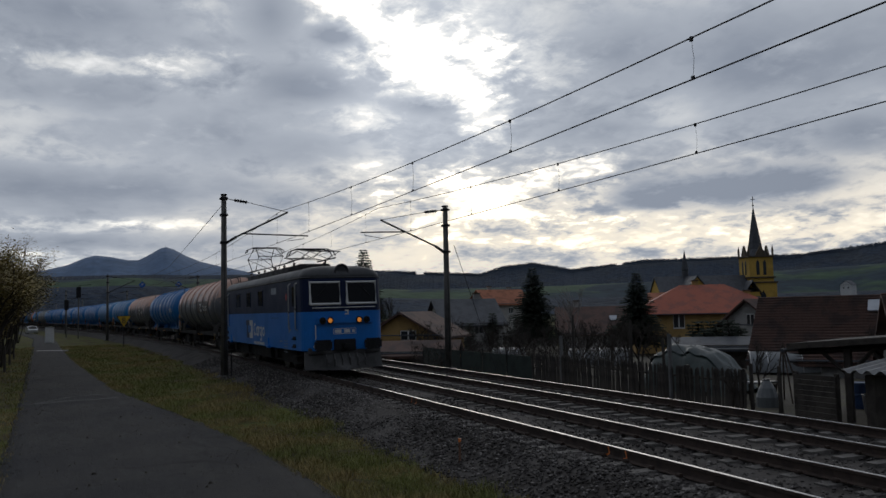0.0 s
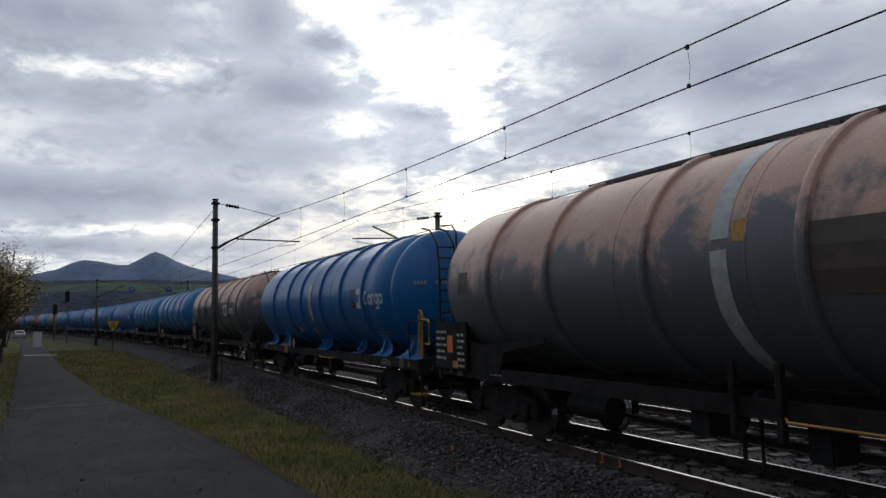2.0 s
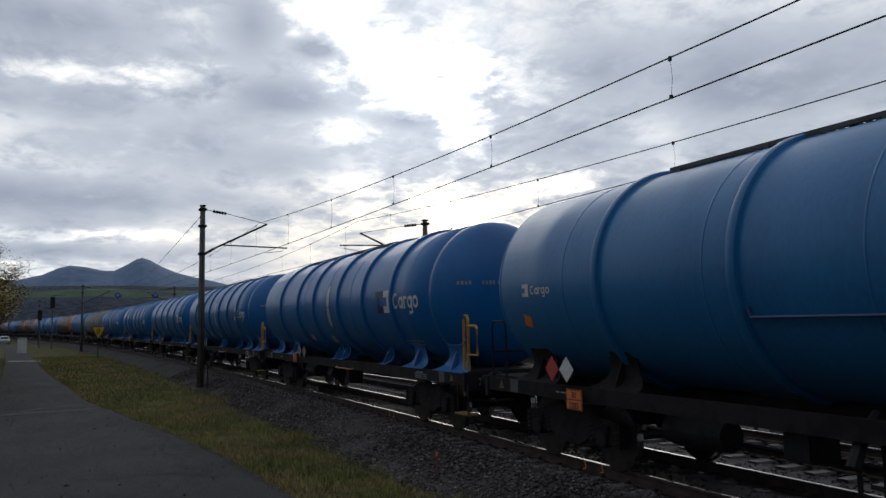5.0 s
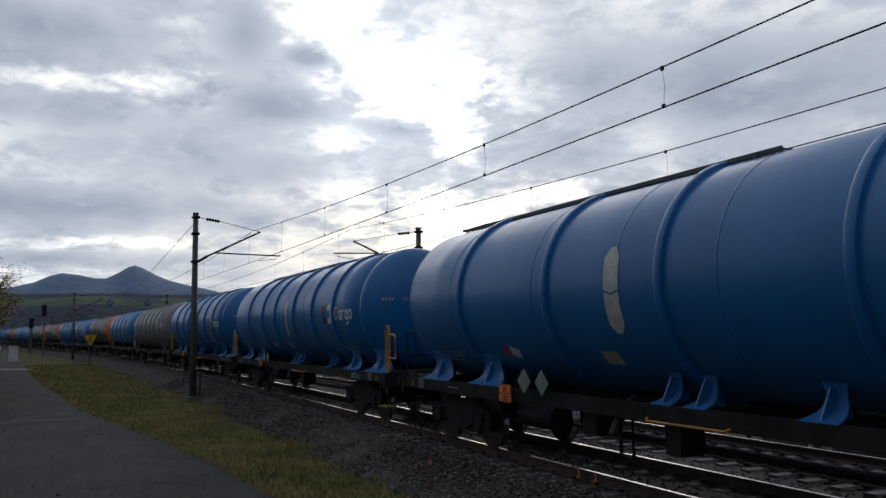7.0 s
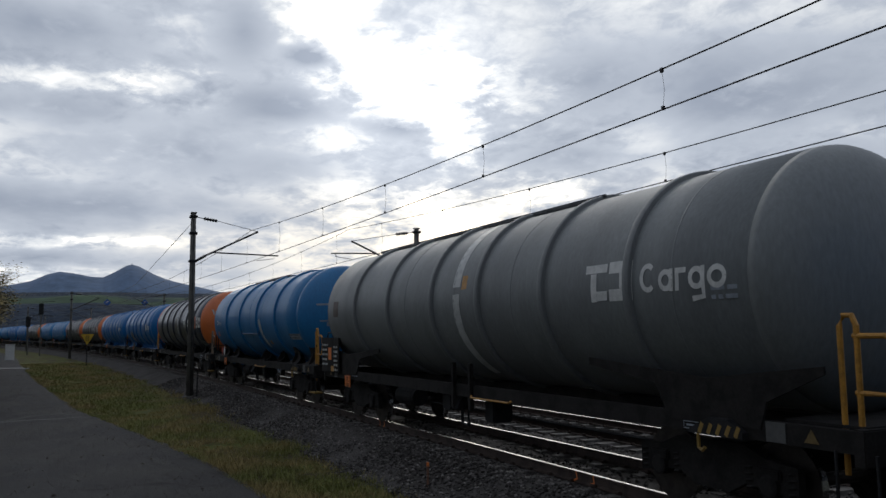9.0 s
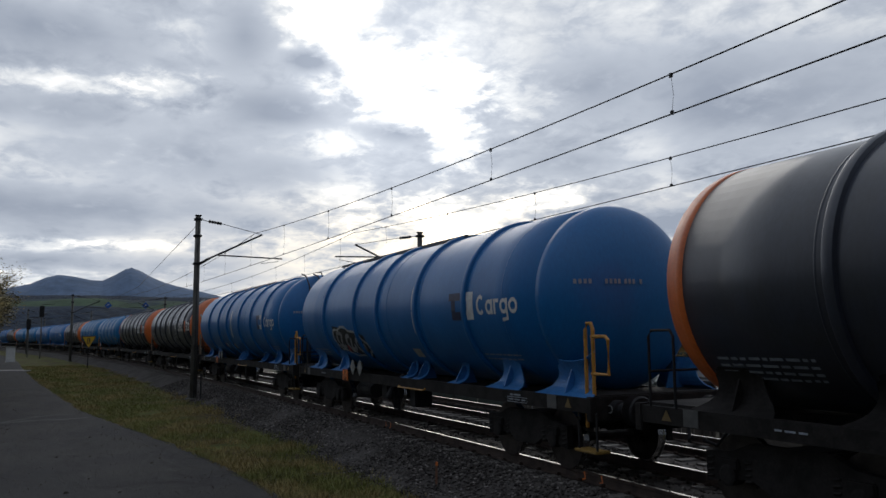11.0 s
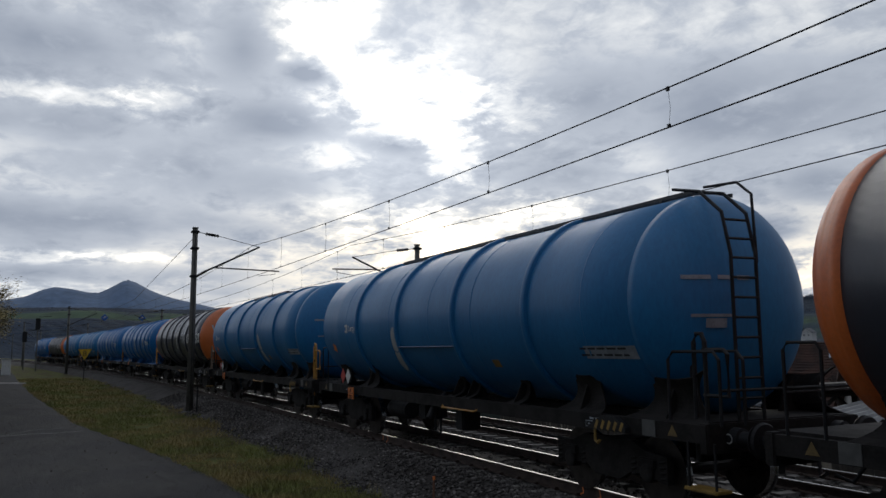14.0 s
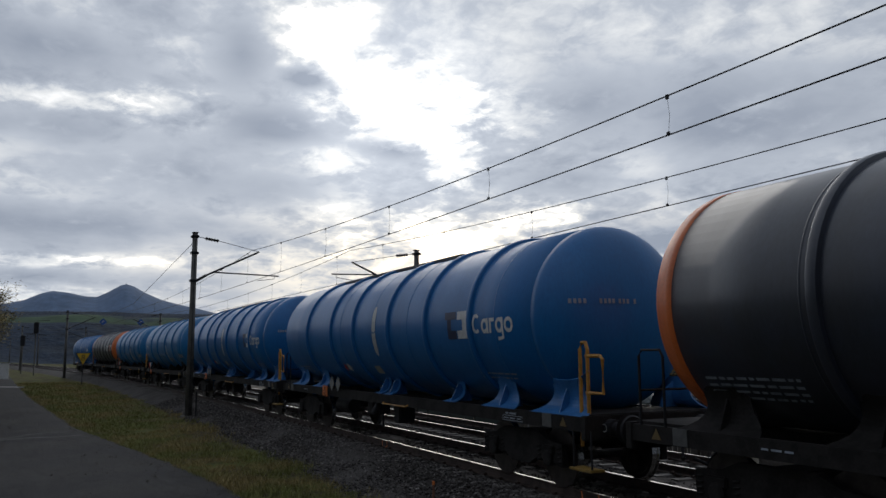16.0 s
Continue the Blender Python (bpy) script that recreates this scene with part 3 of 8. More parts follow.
def make_mast(x, off, reach, top, label, foot=-0.75):
    """A round concrete mast with its cantilever; reach is the offset of the contact wire from the mast."""
    y = track_y(x) + off
    mast = thing("catenary_mast", label, "catenary mast", "catenary masts", m=pose(x, y, 0))
    s = 1 if reach > 0 else -1
    part("pole", T([(0, 0, foot), (0, 0, top)], [0.16, 0.115], 14), MAST, mast, "weathered concrete pole", True)
    part("foundation", B(-0.32, 0.32, -0.32, 0.32, foot - 0.3, foot + 0.22, bevel=0.03), MAST, mast)
    part("cap", B(-0.13, 0.13, -0.13, 0.13, top, top + 0.05, bevel=0.01), BLACK, mast)
    zt, zb = top - 0.15, top - 2.15
    # top tie, diagonal strut, registration tube
    end = (0.0, reach + s * 0.15, top - 0.70)
    tie = bmesh.new()
    tube(tie, [(0, s * 0.12, zt), (0, s * 0.45, zt - 0.06)], 0.018)
    insulator(tie, (0, s * 0.45, zt - 0.06), (0, s * 1.05, zt - 0.14), 0.085, 5)
    tube(tie, [(0, s * 1.05, zt - 0.14), end], 0.014)
    part("top_tie", tie, WIRE, mast)
    strut = bmesh.new()
    insulator(strut, (0, s * 0.12, zb), (0, s * 0.55, zb + 0.27), 0.085)
    tube(strut, [(0, s * 0.55, zb + 0.27), end], 0.042, 8)
    part("strut", strut, WIRE, mast)
    reg = bmesh.new()
    zr = CONTACT + 0.36
    t = (zr - (zb + 0.27)) / max(end[2] - (zb + 0.27), 0.1)
    y0 = s * 0.55 + (end[1] - s * 0.55) * t
    tube(reg, [(0, y0, zr), (0, reach + s * 1.1, zr - 0.06)], 0.032, 8)
    tube(reg, [(0, reach + s * 0.9, zr - 0.05), (0, reach + s * 0.9, zr - 0.2), (0, reach + s * 0.1, CONTACT + 0.05)], 0.014)
    part("registration_arm", reg, WIRE, mast)
    for z in (zt, zb, top - 0.9):
        part("clamp", box(bmesh.new(), -0.17, 0.17, -0.17, 0.17, z - 0.05, z + 0.05, bevel=0.015), BLACK, mast)
    wire = T([(0.13, 0, top - 0.3), (0.19, 0, 3.0), (0.17, 0, foot + 0.2)], 0.012, 5)
    part("earth_cable", wire, WIRE, mast)
    return mast


def sagged(x, xa, xb, top, low):
    f = (x - xa) / (xb - xa)
    return top - (top - low) * 4 * f * (1 - f)


def make_wires(off, supports, first, label, low=6.02):
    line = thing("overhead_line", label, "overhead wire", "overhead lines")
    xs = []
    for a, b in zip(supports, supports[1:]):
        xs += [a + (b - a) * i / 24 for i in range(24)]
    xs.append(supports[-1])

    def z_of(x):
        for a, b in zip(supports, supports[1:]):
            if min(a, b) <= x <= max(a, b):
                return sagged(x, a, b, CATENARY, low)
        return CATENARY
    part("contact_wire", T(along(xs, off, CONTACT), 0.012, 6), WIRE, line)
    part("messenger_wire", T([(p[0], p[1], z_of(x)) for x, p in zip(xs, along(xs, off, 0))], 0.012, 6), WIRE, line)
    for i in range(-58, 17):
        x = first + i * 5.8
        p = along([x], off, 0)[0]
        z = z_of(x)
        bm = T([(p[0], p[1], CONTACT), (p[0] + 0.02, p[1] + 0.02, (CONTACT + z) / 2), (p[0], p[1], z)], 0.004, 4)
        box(bm, p[0] - 0.025, p[0] + 0.025, p[1] - 0.018, p[1] + 0.018, z - 0.05, z + 0.02)
        box(bm, p[0] - 0.025, p[0] + 0.025, p[1] - 0.018, p[1] + 0.018, CONTACT - 0.01, CONTACT + 0.05)
        part("dropper", bm, WIRE, line)
    return line


make_ground()
make_path()
make_ballast()
scatter_stones()
scatter_grass()
make_track("track_1", 0.0, 0.0, "railway track with rusty rails on concrete sleepers")
make_track("track_2", SPACING, -0.14, "second railway track with polished rails, beyond the first")

MAST_LABEL = "weathered concrete catenary mast with a cantilever arm"
make_mast(-37.66, -2.90 + 0.29, 2.75, 7.55, MAST_LABEL)
make_mast(-35.6, 7.07 + 0.25, -3.1, 7.05, MAST_LABEL)
for X in (-107.0, -165.0, -225.0, -285.0):
    make_mast(X, -3.0, 2.9, 7.3, MAST_LABEL)
    make_mast(X + 2, 7.1, -3.0, 7.1, MAST_LABEL)
make_mast(26.0, -3.0, 2.9, 7.5, MAST_LABEL)
make_mast(28.0, 7.1, -3.0, 7.2, MAST_LABEL)
make_wires(-0.04, [-345, -285, -225, -165, -107, -37.66, 26.0, 86.0], -9.466, "contact and messenger wires above the nearer track", 6.07)
make_wires(SPACING - 0.02, [-345, -283, -223, -163, -105, -35.6, 28.0, 88.0], -14.22, "contact and messenger wires above the second track")


# ---------------------------------------------------------------- the train
TANK_Z, TANK_R = 2.74, 1.535


def on_tank(x, s, lift):
    """Near side of a tank: x along it, s up the curve from mid-height."""
    th = s / TANK_R
    r = TANK_R + lift
    return Vector((x, -r * math.cos(th), TANK_Z + r * math.sin(th)))


def buffers(parent, half, z=1.04):
    """Buffers and coupling at both ends; half is half the length over buffers."""
    first = None
    for e in (-1, 1):
        for s in (-1, 1):
            m = pose(e * half, s * 0.875, z, 0, 0, 0 if e > 0 else 180)
            if first is None:
                bm = lathe(bmesh.new(), [(-0.62, 0.12), (-0.60, 0.135), (-0.30, 0.125), (-0.29, 0.09), (-0.05, 0.085), (-0.045, 0.20), (-0.012, 0.22), (0.0, 0.17)], 20)
                first = part("buffer", bm, BLACK, parent, smooth=False)
                first.matrix_basis = m
            else:
                again("buffer", first, m, parent)
        bm = bmesh.new()
        tube(bm, [(e * (half - 0.62), 0, z), (e * (half - 0.30), 0, z - 0.02)], 0.05, 8)
        tube(bm, [(e * (half - 0.32), -0.05, z), (e * (half - 0.02), -0.05, z - 0.10), (e * (half - 0.02), 0.05, z - 0.10), (e * (half - 0.32), 0.05, z)], 0.028, 6)
        part("coupling", bm, BLACK, parent)
        hose = [(e * (half - 0.62), 0.45, z - 0.1), (e * (half - 0.35), 0.42, z - 0.28), (e * (half - 0.22), 0.30, z - 0.52), (e * (half - 0.05), 0.2, z - 0.45)]
        part("brake_hose", T(hose, 0.028, 6), BLACK, parent)


def bogie(parent, x):
    """A two-axle freight bogie, as one part with its pieces."""
    bm = bmesh.new()
    for s in (-1, 1):
        y = s * 1.0
        prism(bm, [(-1.28, 0.34), (-1.28, 0.70), (-0.85, 0.74), (-0.55, 0.86), (0.55, 0.86), (0.85, 0.74), (1.28, 0.70), (1.28, 0.34), (0.95, 0.40), (0.55, 0.44), (0.28, 0.30), (-0.28, 0.30), (-0.55, 0.44), (-0.95, 0.40)], "Y", y - 0.055, y + 0.055)
    box(bm, -0.25, 0.25, -1.0, 1.0, 0.5, 0.84, bevel=0.03)
    b = part("bogie", bm, DARK, parent, "grimy steel bogie frame")
    b.matrix_basis = pose(x, 0, 0)
    wheel = lathe(bmesh.new(), [(-0.075, 0.40), (-0.07, 0.485), (-0.045, 0.487), (-0.03, 0.462), (0.065, 0.455), (0.07, 0.40), (0.03, 0.36), (0.02, 0.18), (0.10, 0.12), (0.10, 0.09)], 28, "Y")
    for f in wheel.faces:
        r = math.hypot(f.calc_center_median().x, f.calc_center_median().z)
        f.material_index = 1 if r > 0.44 else 0
    first = ax = sp = None
    for dx in (-0.9, 0.9):
        axle = T([(0, -0.95, 0), (0, 0.95, 0)], 0.075, 10)
        if ax is None:
            ax = part("axle", axle, WHEEL, b)
            ax.matrix_basis = pose(dx, 0, 0.46)
        else:
            axle.free()
            again("axle", ax, pose(dx, 0, 0.46), b)
        for s in (-1, 1):
            m = pose(dx, s * 0.755, 0.46, 0, 0, 180 if s > 0 else 0)
            if first is None:
                first = part("wheel", wheel, [WHEEL, TREAD], b, "steel wheel with a bright tread")
                first.matrix_basis = m
            else:
                again("wheel", first, m, b)
            if sp is None:
                g = lathe(bmesh.new(), [(-0.13, 0.10), (-0.12, 0.13), (0.05, 0.13), (0.09, 0.10)], 14, "Y", (0, -0.98, 0.46))
                box(g, -0.17, 0.17, -1.10, -0.92, 0.52, 0.66, bevel=0.02)
                for k in (-0.30, 0.30):
                    pts = [(k + 0.07 * math.cos(i * 1.05), -1.0 + 0.07 * math.sin(i * 1.05), 0.36 + 0.012 * i) for i in range(28)]
                    tube(g, pts, 0.018, 5)
                sp = part("axle_box", g, DARK, b)
                sp.matrix_basis = pose(dx, 0, 0)
                spm = sp
            else:
                again("axle_box", spm, pose(dx, 0, 0, 0, 0, 180 if s > 0 else 0), b)
    return b


def emblem(x, s, k):
    """Two facing square brackets, each about k by k."""
    dark = [([(x, s + 0.86 * k), (x + 0.93 * k, s + 0.86 * k)], 0.28 * k), ([(x + 0.36 * k, s + 0.73 * k), (x + 0.36 * k, s)], 0.32 * k), ([(x + 0.5 * k, s + 0.15 * k), (x + 0.93 * k, s + 0.15 * k)], 0.30 * k)]
    light = [([(x + 1.02 * k, s + 0.85 * k), (x + 1.95 * k, s + 0.85 * k)], 0.30 * k), ([(x + 1.70 * k, s + 0.71 * k), (x + 1.70 * k, s)], 0.50 * k), ([(x + 1.02 * k, s + 0.15 * k), (x + 1.46 * k, s + 0.15 * k)], 0.30 * k)]
    return dark, light


def word_blocks(x, s, k):
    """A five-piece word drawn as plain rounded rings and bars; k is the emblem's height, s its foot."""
    out, u, y = [], x, s + 0.15 * k
    for i, w in enumerate((0.60, 0.50, 0.36, 0.52, 0.58)):
        w *= k
        tall = (0.70 if i == 0 else 0.52) * k
        t = 0.125 * k
        if i == 2:
            out.append(([(u + t / 2, y), (u + t / 2, y + tall)], t))
            out.append(([(u + t / 2, y + tall - t / 2), (u + w, y + tall - t / 2)], t))
        else:
            span = (48, 312) if i == 0 else (0, 360)
            out.append((ring_line(u + w / 2, y + tall / 2, w / 2 - t / 2, tall / 2 - t / 2, 16, *span), t))
        if i == 1:
            out.append(([(u + w - t / 2, y), (u + w - t / 2, y + tall)], t))
        if i == 3:
            out.append(([(u + w - t / 2, y + tall), (u + w - t / 2, y - 0.16 * k), (u + 0.10 * k, y - 0.2 * k)], t))
        u += w + 0.075 * k
    return out


def text_bars(x, s, w, rows, pitch=0.07, bar=0.035, seed=1):
    """Small unreadable lettering as rows of short bars."""
    rng = random.Random(seed)
    out = []
    for r in range(rows):
        u = x
        while u < x + w - 0.05:
            l = rng.uniform(0.06, 0.22)
            out.append(([(u, s - r * pitch), (min(u + l, x + w), s - r * pitch)], bar))
            u += l + 0.04
    return out


def graffiti(x, s, w, h, n, seed):
    """Sprayed tag made of looping strokes."""
    rng = random.Random(seed)
    out = []
    for i in range(n):
        cx = x + w * (i + 0.5) / n
        k = rng.randint(0, 3)
        if k == 0:
            out.append((ring_line(cx, s + h / 2, w / n * 0.42, h * 0.45, 10, rng.uniform(0, 90), rng.uniform(270, 400)), 0.07))
        elif k == 1:
            out.append(([(cx - w / n * 0.4, s), (cx - w / n * 0.1, s + h), (cx + w / n * 0.1, s + h * 0.4), (cx + w / n * 0.4, s + h * 0.95), (cx + w / n * 0.35, s)], 0.075))
        elif k == 2:
            out.append(([(cx + w / n * 0.35, s + h), (cx - w / n * 0.3, s + h * 0.7), (cx + w / n * 0.3, s + h * 0.35), (cx - w / n * 0.35, s)], 0.075))
        else:
            out.append(([(cx - w / n * 0.35, s + h), (cx, s + h * 0.45), (cx + w / n * 0.35, s + h)], 0.07))
            out.append(([(cx, s + h * 0.5), (cx + 0.03, s)], 0.07))
    return out


def paint(parent, name, lines, material, put=on_tank, label=""):
    ob = part(name, strokes(bmesh.new(), lines, put), material, parent, label)
    if "lettering" in name or "graffiti" in name:
        tagged(ob, kind="stuff")
    return ob


def letters(parent, name, lines, material, put=on_tank):
    """Each stroke of a word as a part of its own."""
    for k, line in enumerate(lines):
        bm = strokes(bmesh.new(), [line], lambda u, v, l: put(u, v, l + 0.001 * (k % 4)))
        part(name, bm, material, parent)


def number_plate(parent, x, z, m=SIGN_ORANGE):
    """The hazard plate with its two code numbers, on the frame side."""
    y = -1.40
    plate = part("hazard_plate", B(x - 0.20, x + 0.20, y - 0.012, y + 0.004, z - 0.15, z + 0.15, bevel=0.004), m, parent, "orange hazard plate numbered 30 over 1202")
    part("plate_border", strokes(bmesh.new(), [([(x - 0.19, z), (x + 0.19, z)], 0.014), ([(x - 0.19, z - 0.14), (x + 0.19, z - 0.14), (x + 0.19, z + 0.14), (x - 0.19, z + 0.14), (x - 0.19, z - 0.14)], 0.014)], lambda u, v, l: Vector((u, y - 0.012 - l * 0.5, v))), INK, plate)
    for word, dz in (("30", 0.025), ("1202", -0.125)):
        lettering(plate, word, pose(x, y - 0.016, z + dz, 90, 0, 0), 0.13, INK)


def lettering(parent, word, m, size, material, depth=0.002):
    cu = bpy.data.curves.new("lettering", "FONT")
    cu.body, cu.size, cu.align_x, cu.extrude = word, size, "CENTER", depth
    tmp = bpy.data.objects.new("lettering", cu)
    me = bpy.data.meshes.new_from_object(tmp)
    bpy.data.objects.remove(tmp)
    me.materials.clear()
    me.materials.append(material)
    ob = new("lettering", me)
    ob.parent = parent
    ob.matrix_basis = m
    return ob


def diamond(parent, x, z, material, k=0.17, put=None, tilt=45):
    y = -1.42
    p = part("placard", prism(bmesh.new(), [(x - k, z), (x, z - k), (x + k, z), (x, z + k)], "Y", y - 0.01, y), material, parent, "diamond hazard placard")
    part("bracket", B(x - k * 0.7, x + k * 0.7, y + 0.002, y + 0.025, z - k * 0.7, z + k * 0.7), DARK, parent)
    return p


DISH = 1.0


def dished_end(a, d, sgn):
    prof = []
    for i in range(12):
        th = i / 11 * math.pi / 2
        prof.append((a + sgn * d * math.cos(th), max(0.015, TANK_R * math.sin(th) ** DISH)))
    return prof


def end_point(b, u, v, lift, d=0.68):
    """On the dished front end: u across, v up from its centre."""
    r = min(math.hypot(u, v) / TANK_R, 0.999)
    th = math.asin(r ** (1 / DISH))
    return Vector((b + d * math.cos(th) + lift + 0.006, u, TANK_Z + v))


def platform_rails(parent, half, material, front=True, both=True):
    """Loop handrails on the end platforms, near side and far side."""
    def loop(x, y, w, h):
        z = 1.25
        bm = T([(x, y, z - 0.5), (x, y, z + h), (x + 0.05, y, z + h + 0.10), (x + w * 0.32, y, z + h + 0.10), (x + w * 0.42, y, z + h), (x + w * 0.42, y, z - 0.1)], 0.03, 8)
        return bm
    x = half - 0.78
    rail = part("handrail", loop(x, -1.14, 0.45, 0.95), material, parent, "bent tube handrail")
    part("handrail", T([(x + 0.15, -1.14, 2.10), (x + 0.50, -1.14, 2.10), (x + 0.56, -1.14, 2.05), (x + 0.56, -1.14, 1.55), (x + 0.15, -1.14, 1.55)], 0.028, 8), material, parent)
    part("step", B(x - 0.05, x + 0.5, -1.36, -1.10, 0.42, 0.46, bevel=0.01), OCHRE, parent, "yellow-edged step")
    for q in (x, x + 0.45):
        part("step_hanger", T([(q, -1.30, 0.45), (q, -1.30, 1.0)], 0.018, 5), BLACK, parent)
    xr = -half + 0.75
    part("handrail", T([(xr, -1.3, 1.2), (xr, -1.3, 2.1), (xr + 0.06, -1.3, 2.18), (xr + 0.42, -1.3, 2.18), (xr + 0.48, -1.3, 2.1), (xr + 0.48, -1.3, 1.2)], 0.02, 6), BLACK, parent)
    part("handrail", T([(xr, -1.3, 1.65), (xr + 0.02, 0.0, 1.65), (xr, 1.3, 1.65)], 0.018, 6), BLACK, parent)


def end_ladder(parent, x):
    lad = bmesh.new()
    for y in (-0.72, -0.30):
        tube(lad, [(x + 0.80, y, 1.22), (x + 0.80, y, 3.3), (x + 0.68, y, 3.85), (x + 0.30, y, 4.18), (x - 0.2, y, 4.29)], 0.024, 6)
    for i in range(10):
        z = 1.5 + i * 0.25
        tube(lad, [(x + 0.80 - max(0, z - 3.3) * 0.22, -0.72, z), (x + 0.80 - max(0, z - 3.3) * 0.22, -0.30, z)], 0.018, 5)
    part("ladder", lad, BLACK, parent, "dark steel ladder to the tank top")
    part("handrail", T([(x + 0.80, -0.28, 3.2), (x + 0.74, -0.25, 4.1), (x + 0.5, -0.25, 4.30), (x - 0.1, -0.25, 4.34)], 0.02, 6), BLACK, parent)
    for y in (-1.24, -0.86):
        part("platform_rail", T([(x + 0.15, y, 1.2), (x + 0.15, y, 1.98), (x + 0.24, y, 2.08), (x + 0.95, y, 2.08), (x + 1.04, y, 1.98), (x + 1.04, y, 1.2)], 0.022, 6), BLACK, parent, "dark tube railing")
    part("platform_bar", T([(x + 1.04, -1.24, 1.62), (x + 1.04, 1.2, 1.62)], 0.02, 6), BLACK, parent)


def catwalk(parent, x0, x1, lift=0.015):
    """Grating walkway along the tank top."""
    z = TANK_Z + TANK_R + lift
    for y in (-0.36, 0.36):
        part("walkway_rail", B(x0, x1, y - 0.02, y + 0.02, z - 0.035, z + 0.02), WALKWAY, parent)
    deck = bmesh.new()
    n = int((x1 - x0) / 0.12)
    for i in range(n):
        x = x0 + (i + 0.5) * (x1 - x0) / n
        box(deck, x - 0.012, x + 0.012, -0.34, 0.34, z - 0.015, z + 0.01)
    part("walkway_grating", deck, WALKWAY, parent)
    first = None
    for i in range(int((x1 - x0) / 1.6) + 1):
        for y in (-0.36, 0.36):
            zz = TANK_Z + math.sqrt(TANK_R ** 2 - y * y) - 0.02
            m = pose(x0 + 0.2 + i * 1.6, y, zz)
            if first is None:
                first = part("walkway_bracket", B(-0.03, 0.03, -0.03, 0.03, 0.0, z - zz), WALKWAY, parent)
                first.matrix_basis = m
            else:
                again("walkway_bracket", first, m, parent)


def dome_hatch(parent, x):
    bm = lathe(bmesh.new(), [(0.0, 0.34), (0.24, 0.34), (0.25, 0.38), (0.30, 0.38), (0.34, 0.2), (0.35, 0.05)], 18, "Z", (x, 0, TANK_Z + TANK_R - 0.34))
    for k in range(6):
        a = k * math.tau / 6
        box(bm, x + 0.37 * math.cos(a) - 0.03, x + 0.37 * math.cos(a) + 0.03, 0.37 * math.sin(a) - 0.03, 0.37 * math.sin(a) + 0.03, TANK_Z + TANK_R - 0.16, TANK_Z + TANK_R + 0.03)
    part("manhole", bm, DARK, parent)


def saddle(parent, x, material, w=0.9, tall=0.55, horn=0.0):
    """Curved plate with a splayed foot and horned top that carries the tank on the frame, both sides."""
    for s in (-1, 1):
        bm = bmesh.new()
        rows = []
        for i in range(11):
            v = i / 10
            z = 1.20 + tall * v
            hw = w / 2 * (0.34 + 0.66 * (1 - v) ** 2.3 + 0.42 * v ** 3)
            face = math.sqrt(max(TANK_R ** 2 - (TANK_Z - z) ** 2, 0.2)) + 0.012
            y = s * (1.29 + (face - 1.29) * v ** 0.8)
            rows.append([bm.verts.new((x + q * hw + horn * max(0.0, q * (1 if horn > 0 else -1)) * v ** 3, y, z + abs(q) ** 3 * (0.16 if w > 0.7 else 0.05) * v ** 2)) for q in (-1, -0.6, -0.2, 0.2, 0.6, 1)])
        for p, q in zip(rows, rows[1:]):
            for k in range(5):
                bm.faces.new((p[k], p[k + 1], q[k + 1], q[k]))
        bmesh.ops.recalc_face_normals(bm, faces=bm.faces)
        bmesh.ops.solidify(bm, geom=bm.faces[:], thickness=0.02)
        part("saddle", bm, material, parent, smooth=False)
        rib = prism(bmesh.new(), [(s * 1.24, 1.2), (s * 0.75, 1.2), (s * 0.85, 1.5), (s * 1.06, 1.20 + tall * 0.9)], "X", x - 0.012, x + 0.012)
        part("saddle_web", rib, material, parent)


